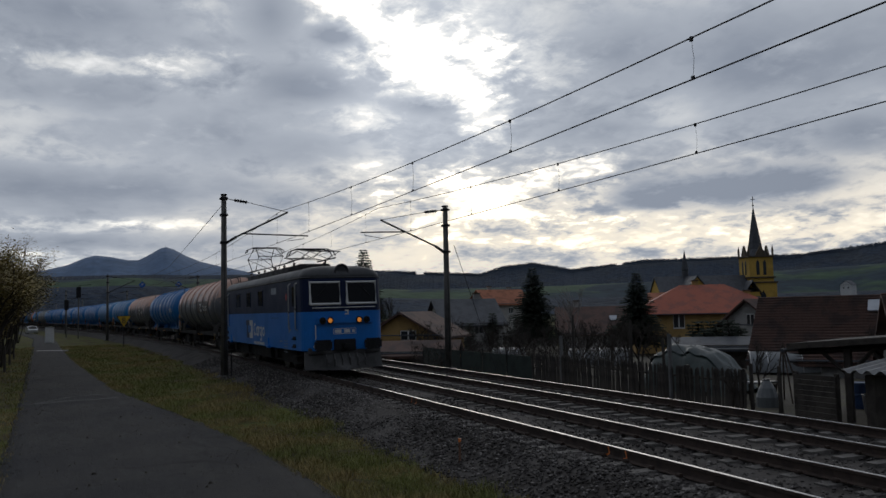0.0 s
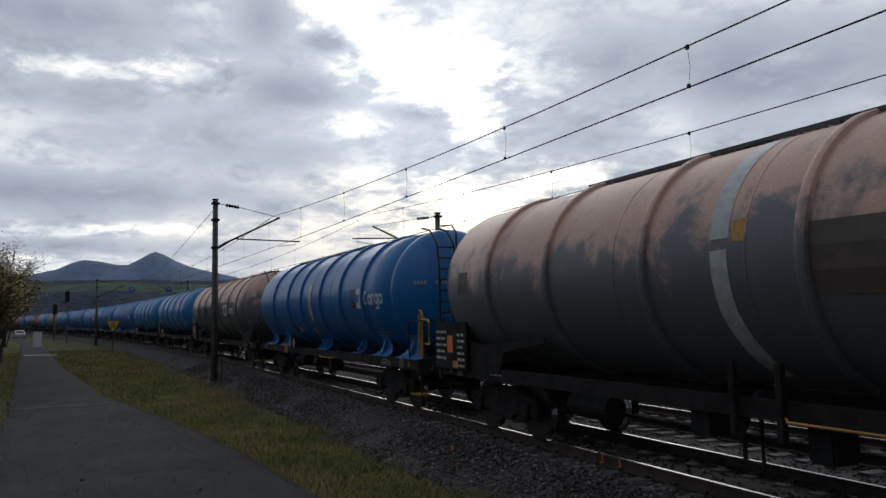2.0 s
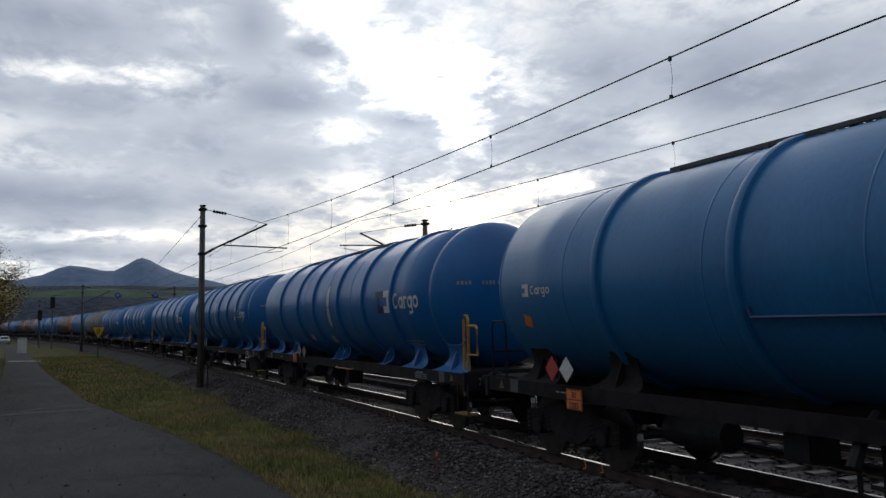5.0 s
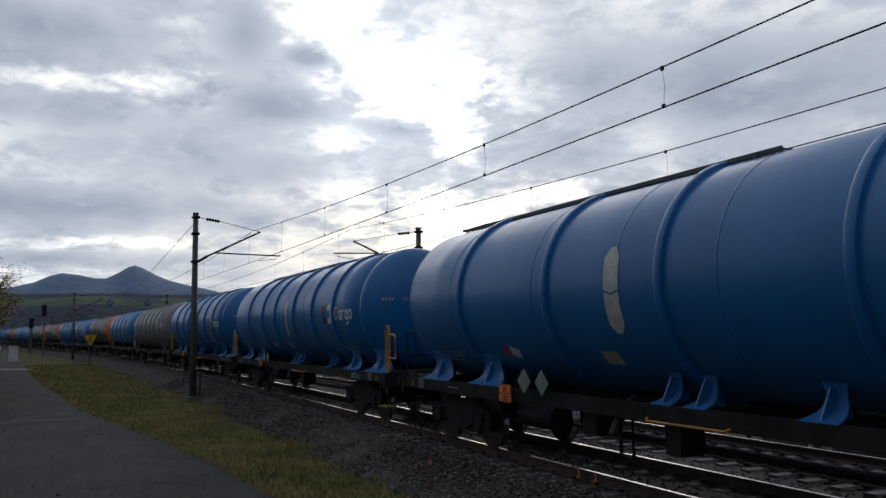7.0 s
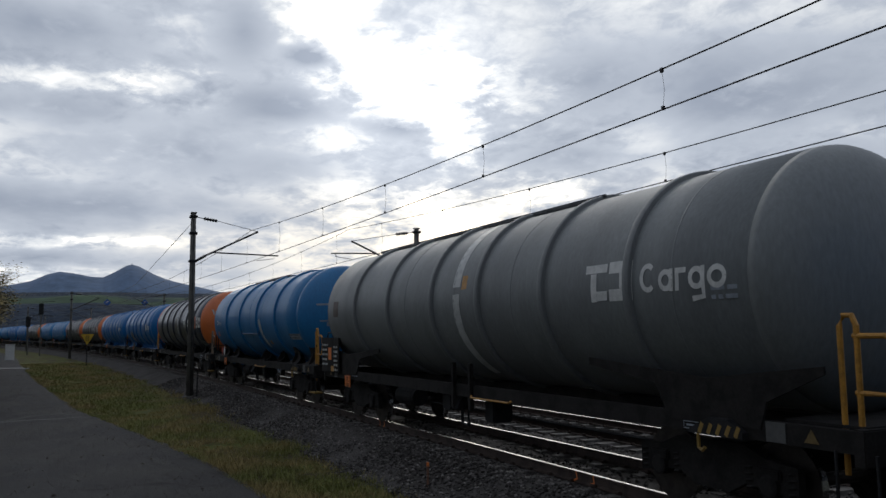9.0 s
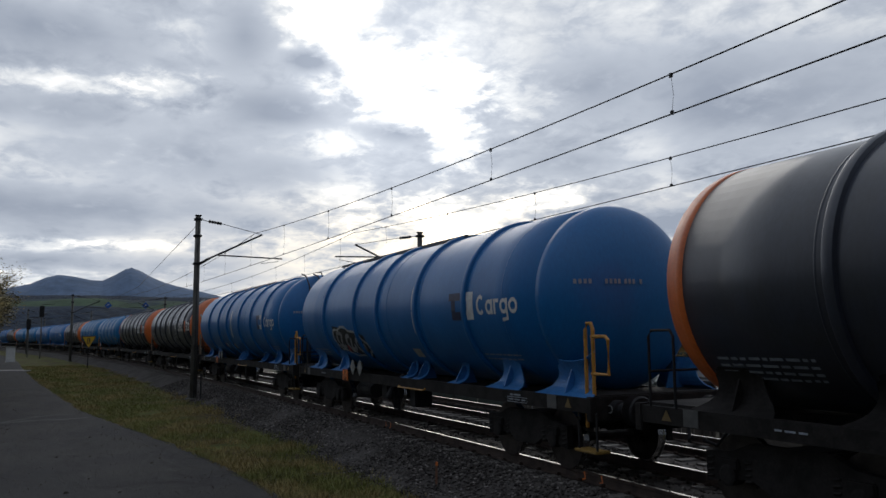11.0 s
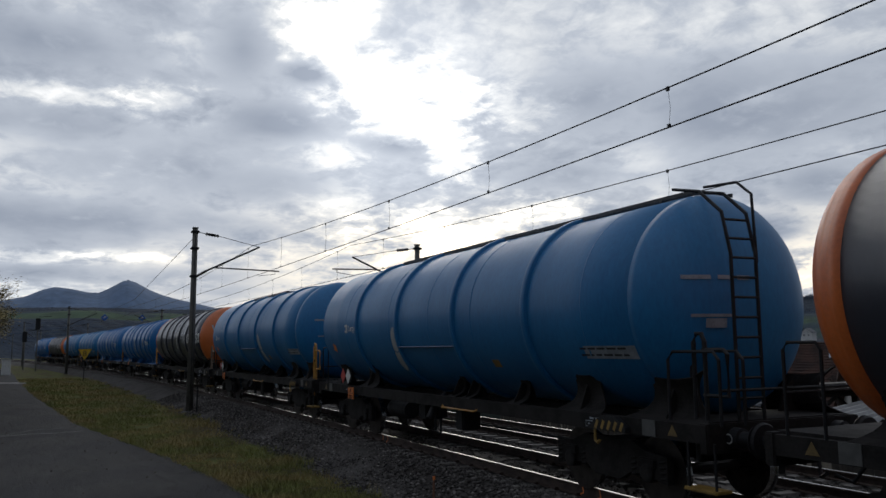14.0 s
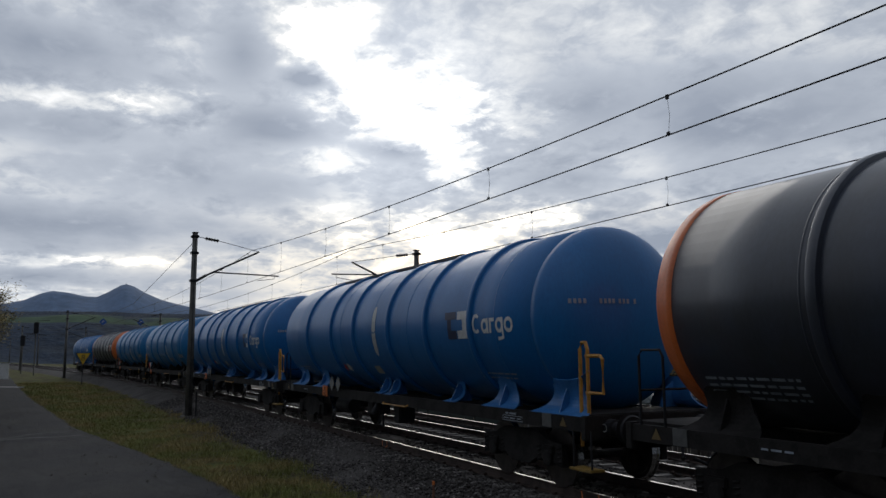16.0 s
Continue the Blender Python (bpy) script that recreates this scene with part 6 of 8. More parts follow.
def make_train():
    TRAIN.append((locomotive(), -36.84))
    w, a, b = tank_wagon("rusty", "rust-bloomed grey tank wagon with a pale band and an end ladder", 18.4, (1.69, 3.73, 6.17, 8.75, 11.0, 13.2))
    dress_rusty(w, a, b)
    place(w, -63.37, 18.4)
    w, a, b = tank_wagon("rusty", "rust-bloomed tank wagon with a black sprayed tag and an end ladder", 18.4, (2.34, 4.6, 6.65, 8.75, 11.2, 13.29))
    dress_rusty(w, a, b, True)
    place(w, -100.15, 18.4)
    plain = "glossy blue ribbed tank wagon with a white emblem and yellow handrail"
    w, a, b = tank_wagon("blue", plain, 18.0)
    dress_blue(w, a, b, 5)
    place(w, -204.09, 18.0)
    for rear in (-151.6, -414.85, -432.9, -501.9):
        place(copy_thing(w, pose(0, 0, 0)), rear, 18.0)
    w, a, b = tank_wagon("blue", "glossy blue ribbed tank wagon with emblem and end ladder", 18.0)
    dress_blue(w, a, b, 8, ladder=True, stripe=-7.4, broad=0.32)
    place(w, -81.69, 18.0)
    w, a, b = tank_wagon("blue", "blue ribbed tank wagon with narrow pale stripe and end ladder", 18.0)
    dress_blue(w, a, b, 9, ladder=True, stripe=-7.65)
    place(w, -309.85, 18.0)
    w, a, b = tank_wagon("blue", "glossy blue ribbed tank wagon with a broad pale stripe", 18.0)
    dress_blue(w, a, b, 6, stripe=-7.3, broad=0.32)
    place(w, -222.08, 18.0)
    w, a, b = tank_wagon("blue", "blue ribbed tank wagon with a black and white sprayed tag", 18.0)
    dress_blue(w, a, b, 11, tag=(2.75, -0.62, 0.95, 0.55, INK, PALE, PALE))
    place(w, -169.61, 18.0)
    w, a, b = tank_wagon("blue", "shorter glossy blue tank wagon with a white emblem", 16.5)
    dress_blue(w, a, b, 14, stripe=-6.5, broad=0.32, word=-2.3)
    place(w, -185.86, 16.5)
    w, a, b = tank_wagon("blue", "blue tank wagon with a large silver and black sprayed tag", 16.6, (2.2, 4.75, 6.4, 8.7, 11.0))
    dress_blue(w, a, b, 17, stripe=-4.9, tag=(2.8, -0.68, 2.3, 0.72, INK, SILVER, PALE))
    place(w, -291.86, 16.6)
    w, a, b = tank_wagon("grey", "clean grey tank wagon with a pale band and white emblem", 18.0)
    dress_rusty(w, a, b, False, True)
    place(w, -240.07, 18.0)
    w, a, b = tank_wagon("faded", "faded pale-blue tank wagon with a slanted pale stripe", 16.5)
    dress_faded(w, a, b)
    place(w, -116.81, 16.5)
    for rear in (-133.6, -256.8, -378.77, -449.4, -465.9):
        place(copy_thing(w, pose(0, 0, 0)), rear, 16.5)
    w, a, b = tank_wagon("faded", "faded blue tank wagon with an end ladder and railed platform", 16.5, railed=True)
    dress_faded(w, a, b, True)
    place(w, -362.28, 16.5)
    w, a, b = tank_wagon("dark", "anthracite tank wagon with orange ends and silver sprayed tags", 18.0)
    dress_dark(w, a, b, 3, True)
    place(w, -327.72, 18.0)
    w, a, b = tank_wagon("dark", "anthracite tank wagon with orange ends and faint sprayed tags", 18.0)
    dress_dark(w, a, b, 21, False)
    place(w, -345.75, 18.0)
    for rear in (-275.1, -396.74, -483.9):
        place(copy_thing(w, pose(0, 0, 0)), rear, 18.0)


def run(t):
    """How far the train has come at t seconds."""
    return 36.45 - 23.9 * (1.5 - t) if t < 1.5 else 24.3 * t


def motions():
    times = [0, 0.75, 1.5, 2.5] + [3.5 + i for i in range(13)]
    times[-1] = 16
    for w, u in TRAIN:
        rows = []
        for t in times:
            x = run(t) + u
            rows.append((t, pose(x, track_y(x), 0.0, math.degrees(CANT), 0, math.degrees(track_turn(x)))))
        walk(w, rows)


make_train()


# ---------------------------------------------------------------- hills and distance
def spot(az, dist):
    a = radians(az)
    return -math.cos(a) * dist, math.sin(a) * dist - 8.1


# wooded hills: the blue in the base colour stands in for haze
HAZED_WOODS = mat("hazed_winter_woods", (0.024, 0.038, 0.060), 0.95, 0, 0.45, 0.012, 0.12, 0.8, 4.0, 0, (0.036, 0.046, 0.060), spec=0.1)
# aerial haze is mixed into this base colour, hence the pale blue
HAZED_FAR_WOODS = mat("hazed_distant_woods", (0.095, 0.150, 0.245), 0.95, 0, 0.25, 0.004, 0.03, 0.5, 6.0, 0, (0.078, 0.128, 0.212))
# field green lifted and its second tone blued to carry haze
FIELDS = mat("hillside_fields", (0.052, 0.088, 0.052), 0.95, 0, 0.35, 0.006, 0.05, 0.2, 1.0, 0, (0.026, 0.044, 0.058), (0.44, 0.54), (1, 1, 3), spec=0.1)


def hill(name, table, dist, spread, material, label, rough=0.0, seed=0.0, foot=-6.0, step=0.12):
    azs = np.arange(table[0][0], table[-1][0] + step / 2, step)
    verts, faces = [], []
    prof = [(-1.0, 0.0), (-0.75, 0.18), (-0.5, 0.45), (-0.25, 0.76), (-0.10, 0.93), (0.0, 1.0), (0.12, 0.95), (0.4, 0.7), (1.0, 0.1)]
    n = len(prof)
    for i, az in enumerate(azs):
        top = 2.15 + interp(table, az) * dist
        for f, h in prof:
            d = dist + f * spread + spread * 0.10 * noise.noise(Vector((az * 0.3, f * 2, seed)))
            x, y = spot(az, d)
            jag = 0.0
            if rough:
                jag = rough * (abs(noise.noise(Vector((az * 9, f * 20, seed + 3)))) + 0.6 * noise.noise(Vector((az * 31, f * 60, seed))))
            verts.append((x, y, foot + (top - foot) * h * (1 + 0.06 * noise.noise(Vector((az * 0.8, f * 3, seed + 8))) * (1 - h)) + jag))
    for i in range(len(azs) - 1):
        for j in range(n - 1):
            a = i * n + j
            faces.append((a, a + n, a + n + 1, a + 1))
    ob = part(name, (verts, faces), material, None, "", smooth=not rough)
    return tagged(ob, label, "hill", kind="structure")


def woodland(name, table, dist, count, height, material, label, seed):
    """A far fringe of bare treetops, one mesh of many small tufts."""
    rng = random.Random(seed)
    verts, faces = [], []
    az0, az1 = table[0][0], table[-1][0]
    for _ in range(count):
        az = rng.uniform(az0, az1)
        if noise.noise(Vector((az * 0.9, seed, 0.5))) < -0.55:
            continue
        d = dist + rng.uniform(-30, 30)
        x, y = spot(az, d)
        z = 2.15 + interp(table, az) * dist - 2.0
        h = height * rng.uniform(0.5, 1.15)
        w = h * rng.uniform(0.22, 0.45)
        tx, ty = math.sin(radians(az)), math.cos(radians(az))
        for _k in range(7):
            u, v = rng.uniform(-w, w), rng.uniform(0.25, 1.0) * h
            s = rng.uniform(0.07, 0.16) * h
            k = len(verts)
            verts += [(x + tx * (u - s), y + ty * (u - s), z + v), (x + tx * (u + s), y + ty * (u + s), z + v - s * 0.3), (x + tx * u, y + ty * u, z + v + s)]
            faces.append((k, k + 1, k + 2))
        k = len(verts)
        verts += [(x - tx * 0.3, y - ty * 0.3, z - 3), (x + tx * 0.3, y + ty * 0.3, z - 3), (x, y, z + h * 0.8)]
        faces.append((k, k + 1, k + 2))
    tagged(part(name, (verts, faces), material), label, "woods", kind="stuff")


PEAKS = [(-14, 0.030), (-8, 0.047), (-5, 0.051), (-3.2, 0.0535), (-1.8, 0.0600), (-0.9, 0.0675), (-0.2, 0.0705), (0.7, 0.0685), (1.7, 0.0650), (2.4, 0.0650), (3.1, 0.0715), (3.8, 0.0788), (4.15, 0.0800), (4.6, 0.0775), (5.4, 0.0700), (6.3, 0.0635), (7.6, 0.0573), (10, 0.048), (15, 0.035)]
hill("hill_far", PEAKS, 3500, 900, HAZED_FAR_WOODS, "distant hill with two wooded peaks, tinted blue-grey for haze", 0.0, 2.0, step=0.08)
# the tower takes the same haze-tinted colour as its hill
tagged(part("summit_tower", T([(*spot(4.1, 3500), 270), (*spot(4.1, 3500), 286)], [1.6, 1.0], 6), HAZED_FAR_WOODS), "tiny lookout tower on the distant summit", "tower")
NEAR_RIDGE = [(-24, 0.040), (-8, 0.043), (-3, 0.0465), (2, 0.0485), (5, 0.0475), (8, 0.0465), (12, 0.048), (16, 0.047), (19.1, 0.0469), (22, 0.044), (25.4, 0.041), (27, 0.0490), (29, 0.0525), (30.3, 0.0490), (31.7, 0.0434), (34, 0.047), (36.7, 0.0515), (42.5, 0.0515), (46.6, 0.0515), (51.3, 0.060), (60, 0.060), (80, 0.045), (110, 0.03)]
hill("hill_ridge", NEAR_RIDGE, 1500, 420, HAZED_WOODS, "long dark wooded ridge under the winter sky", 1.5, 5.0)
# crown colour paled and blued: haze painted in, own shade offset
woodland("ridge_trees", [p for p in NEAR_RIDGE if 15 < p[0] < 62], 1500, 11000, 5.2, mat("ridge_hazed_crowns", (0.085, 0.110, 0.150), 0.95, 0, 0.3, 0.02, 0.2, 0), "fringe of bare trees along the ridge", 3)
SLOPES = [(-20, 0.036), (-6, 0.041), (-2, 0.0435), (3, 0.0445), (7, 0.0425), (12, 0.036), (20, 0.026), (30, 0.026), (40, 0.029), (45, 0.036), (52, 0.040), (70, 0.035), (100, 0.02)]
hill("hill_fields", SLOPES, 1150, 320, FIELDS, "gentle hillside with green winter fields and hedgerows", 0.0, 9.0)
LOW = [(-24, 0.030), (-4, 0.0345), (2, 0.036), (6, 0.033), (10, 0.028), (16, 0.018), (26, 0.012), (40, 0.010), (60, 0.012)]
hill("hill_wood", LOW, 700, 160, HAZED_WOODS, "dark wooded slope behind the railway", 0.0, 12.0)
REST = [(105, 0.03), (140, 0.05), (180, 0.06), (220, 0.05), (260, 0.04), (300, 0.045), (338, 0.04)]
hill("hill_behind", REST, 900, 300, HAZED_WOODS, "wooded hills closing the valley", 2.0, 15.0, step=1.0)

# ---------------------------------------------------------------- village
PLASTER_Y = mat("ochre_plaster", (0.42, 0.27, 0.10), 0.9, 0, 0.2, 0.8, 15, 0.1)
PLASTER_W = mat("pale_plaster", (0.36, 0.35, 0.33), 0.9, 0, 0.25, 0.8, 15, 0.1)
TILE_RED = mat("red_roof_tiles", (0.34, 0.085, 0.045), 0.75, 0, 0.3, 0.9, 12, 0.4, 0.02, 0, (0.24, 0.075, 0.05))
TILE_BROWN = mat("brown_roof_tiles", (0.10, 0.055, 0.042), 0.85, 0, 0.35, 0.9, 10, 0.4, 0.02, 0, (0.065, 0.042, 0.036))
TILE_ORANGE = mat("orange_roof_tiles", (0.36, 0.13, 0.065), 0.8, 0, 0.3, 0.9, 10, 0.4, 0.02)
SLATE = mat("slate_grey_roof", (0.05, 0.055, 0.066), 0.6, 0, 0.25, 1.2, 12, 0.3, 0.02)
OLD_WOOD = mat("weathered_wood", (0.050, 0.042, 0.035), 0.9, 0, 0.35, 2.5, 30, 0.3, 0.01, random=0.3)
TIN = mat("corrugated_tin", (0.16, 0.16, 0.16), 0.5, 0.4, 0.3, 1.5, 15, 0.1)
CHURCH_Y = mat("church_yellow_plaster", (0.52, 0.33, 0.07), 0.9, 0, 0.18, 0.25, 4, 0.1)
CHURCH_TRIM = mat("church_sandstone", (0.11, 0.085, 0.06), 0.9, 0, 0.25, 0.5, 6, 0.1)
TARP = mat("green_tarpaulin", (0.025, 0.042, 0.036), 0.45, 0, 0.3, 1.5, 12, 0.2)
TARP_PALE = mat("pale_tarpaulin", (0.040, 0.055, 0.055), 0.5, 0, 0.25, 1.2, 10, 0.2)
FOIL = mat("greenhouse_foil", (0.13, 0.14, 0.145), 0.4, 0, 0.15, 1.2, 8, 0.1)
GREEN_MESH = mat("green_screen_fabric", (0.022, 0.035, 0.028), 0.8, 0, 0.3, 2, 40)
PANE = mat("window_pane", (0.03, 0.035, 0.04), 0.08, 0, 0.1, 2, 20, 0, coat=0.5)
SKY_PANE = mat("roof_window_glass", (0.35, 0.37, 0.40), 0.1, 0.3, 0.1, 2, 20, 0, coat=0.5)


def window(parent, w, h, m, material=WHITE):
    wn = part("window", B(-w / 2, w / 2, -0.03, 0.05, -h / 2, h / 2), material, parent, "framed window")
    wn.matrix_basis = m
    for s in (-1, 1):
        part("pane", B(s * w / 4 - w * 0.2, s * w / 4 + w * 0.2, -0.045, -0.03, -h * 0.42, h * 0.42), PANE, wn)
    return wn


def house(name, label, x, y, turn, w, d, base, eave, ridge, roof_kind, wall_m, roof_m, windows=(), chimneys=(), over=0.45, panes=(), courses=0):
    """Front is the -Y side before turning; w along X, d along Y."""
    h = thing(name, label, "house", m=pose(x, y, 0, 0, 0, turn))
    walls = B(-w / 2, w / 2, -d / 2, d / 2, base, eave)
    if roof_kind == "gable":
        for s in (-1, 1):
            prism(walls, [(-d / 2, eave), (d / 2, eave), (0, ridge - 0.15)], "X", s * w / 2 - s * 0.3, s * w / 2 - s * 0.002)
    if roof_kind == "gable_front":
        for s in (-1, 1):
            prism(walls, [(-w / 2, eave), (w / 2, eave), (0, ridge - 0.15)], "Y", s * d / 2 - s * 0.3, s * d / 2 - s * 0.002)
    part("wall", walls, wall_m, h)
    bm = bmesh.new()
    hw, hd, o = w / 2 + over, d / 2 + over, 0.16
    if roof_kind == "hip":
        r = max(hw - hd, 0.6)
        low = [(-hw, -hd, eave), (hw, -hd, eave), (hw, hd, eave), (-hw, hd, eave)]
        tops = [(-r, 0, ridge), (r, 0, ridge)]
        vs = [bm.verts.new(p) for p in low + tops] + [bm.verts.new((p[0], p[1], p[2] - o)) for p in low]
        for f in ((0, 1, 5, 4), (1, 2, 5), (2, 3, 4, 5), (3, 0, 4), (0, 6, 7, 1), (1, 7, 8, 2), (2, 8, 9, 3), (3, 9, 6, 0), (6, 9, 8, 7)):
            bm.faces.new([vs[i] for i in f])
    elif roof_kind == "gable":
        for s in (-1, 1):
            prism(bm, [(s * hd, eave - 0.25), (0, ridge), (0, ridge - o), (s * hd, eave - 0.25 - o)], "X", -hw, hw)
    else:
        for s in (-1, 1):
            prism(bm, [(s * hw, eave - 0.25), (0, ridge), (0, ridge - o), (s * hw, eave - 0.25 - o)], "Y", -hd, hd)
    roof = part("roof", bm, roof_m, h)
    if courses and roof_kind == "gable":
        n = courses
        for i in range(n):
            f = (i + 0.5) / n
            yy, zz = -hd * (1 - f), eave - 0.25 + (ridge - eave + 0.25) * f
            part("tile_course", box(bmesh.new(), -hw, hw, yy - hd / n * 0.55, yy + hd / n * 0.3, zz - 0.01, zz + 0.022), roof_m, roof)
    part("gutter", T([(-hw, -hd - 0.06, eave - 0.08), (hw, -hd - 0.06, eave - 0.08)], 0.06, 6), SLATE, roof)
    for cx, cy, ch in chimneys:
        c = part("chimney", B(cx - 0.3, cx + 0.3, cy - 0.3, cy + 0.3, eave, ch), wall_m, roof)
        part("chimney_cap", B(cx - 0.38, cx + 0.38, cy - 0.38, cy + 0.38, ch, ch + 0.12), CHURCH_TRIM, roof)
    for wx, wz, ww, wh in windows:
        window(h, ww, wh, pose(wx, -d / 2, wz))
    for px, f in panes:
        yy, zz = -hd * (1 - f), eave - 0.25 + (ridge - eave + 0.25) * f
        p = part("skylight", B(-0.4, 0.4, -0.5, 0.5, 0.02, 0.10, bevel=0.02), SKY_PANE, roof, "pale roof window")
        p.matrix_basis = pose(px, yy, zz, math.degrees(math.atan2(ridge - eave + 0.25, hd)), 0, 0)
    return h


def facing(az):
    """Turn that makes a front face the railway lane from that azimuth."""
    return 90 - az


x, y = spot(40.3, 90)
house("house", "ochre house with a red hipped tile roof", x, y, facing(40.3) + 8, 14.5, 10.0, -2.6, 1.30, 4.2, "hip", PLASTER_Y, TILE_RED, [(-3.0, 0.55, 1.1, 1.5), (1.9, 0.65, 0.9, 1.2), (4.2, 0.8, 0.5, 0.5), (5.8, 0.9, 0.8, 0.4)], [(-0.6, 0.5, 4.6), (4.2, -1.5, 3.4)])
x, y = spot(20.9, 62)
house("barn", "low ochre barn with a brown tile roof", x, y, facing(21.5) - 20, 5.6, 6.0, -2.6, 0.5, 2.1, "gable_front", PLASTER_Y, TILE_BROWN, [(0.5, 0.4, 1.2, 0.7)])
x, y = spot(20.2, 52)
house("shed", "long shed with a rusty brown roof", x, y, facing(20) - 10, 6.0, 4.0, -1.6, -0.3, 0.3, "gable", OLD_WOOD, TILE_BROWN)
x, y = spot(24.2, 88)
house("house", "pale house with a dark slate-grey gabled roof", x, y, facing(24.2) + 15, 6.2, 8.0, -3.2, 0.8, 3.3, "gable", PLASTER_W, SLATE, [(0.5, 0.2, 1.0, 1.2)], [(1.5, 0.2, 3.8)])
x, y = spot(26.7, 160)
house("house", "tall pale house with an orange tile roof and chimney", x, y, facing(26.8) + 32, 9.5, 8.0, -3.0, 3.2, 5.9, "gable", PLASTER_W, TILE_ORANGE, [(3.0, 1.8, 0.9, 1.3), (0.0, 1.8, 0.9, 1.3)], [(-2.0, 0.4, 6.5), (2.5, 0.4, 6.3)])
x, y = spot(33.5, 95)
house("house", "brown-roofed house half hidden by bare trees", x, y, facing(33.5) + 4, 9.0, 9.0, -3.4, -0.6, 2.2, "gable", PLASTER_W, TILE_BROWN, [(0.5, -1.5, 1.0, 1.2)], [(-2.5, 0.2, 2.8)], panes=[(1.4, 0.55), (2.9, 0.55)])
x, y = spot(38.3, 150)
house("house", "distant house with a bright orange roof", x, y, facing(38) + 5, 7.0, 7.0, -3.0, 2.6, 4.4, "gable", PLASTER_W, TILE_ORANGE)
x, y = spot(44.6, 70)
house("house", "small grey house with a brown gable", x, y, facing(44.6) - 35, 5.0, 6.0, -3.2, 0.6, 2.5, "gable_front", PLASTER_W, TILE_BROWN, [(0.2, 0.9, 0.7, 0.9)])
x, y = spot(50.3, 54)
house("house", "old house with a large dark tiled roof and skylight", x, y, facing(50.3) - 4, 11.5, 8.5, -3.2, -1.0, 2.5, "gable", PLASTER_W, TILE_BROWN, [(2.0, 0.0, 0.9, 1.0)], [(-1.6, 0.2, 2.3), (2.2, 0.6, 2.3)], panes=[(0.3, 0.82)], courses=24)
x, y = spot(57.0, 46)
house("house", "steep brown-roofed house beside the gardens", x, y, facing(53.5) + 10, 9.0, 8.0, -3.0, -0.6, 2.5, "gable", PLASTER_W, TILE_BROWN, [(-1.0, 0.2, 0.9, 1.0)], [(1.0, 0.2, 2.9)], courses=24)
x, y = spot(45.8, 130)
house("house", "house with a faded brown roof by the fields", x, y, facing(45.8) - 20, 6.5, 6.0, -3.0, 0.6, 2.2, "gable", PLASTER_W, TILE_BROWN, [], [(0.5, 0, 2.8)])
x, y = spot(49.1, 640)
house("house", "lone white house on the green slope", x, y, facing(49) - 25, 8.0, 7.0, 6.0, 13.5, 16.6, "gable_front", WHITE, SLATE, [(-1.6, 11.4, 1.1, 1.4), (1.6, 11.4, 1.1, 1.4)])
x, y = spot(42.8, 60)
house("shed", "low garden shed with a pale flat roof", x, y, facing(42.8), 9.0, 4.0, -2.8, -0.6, -0.1, "gable", OLD_WOOD, SLATE)


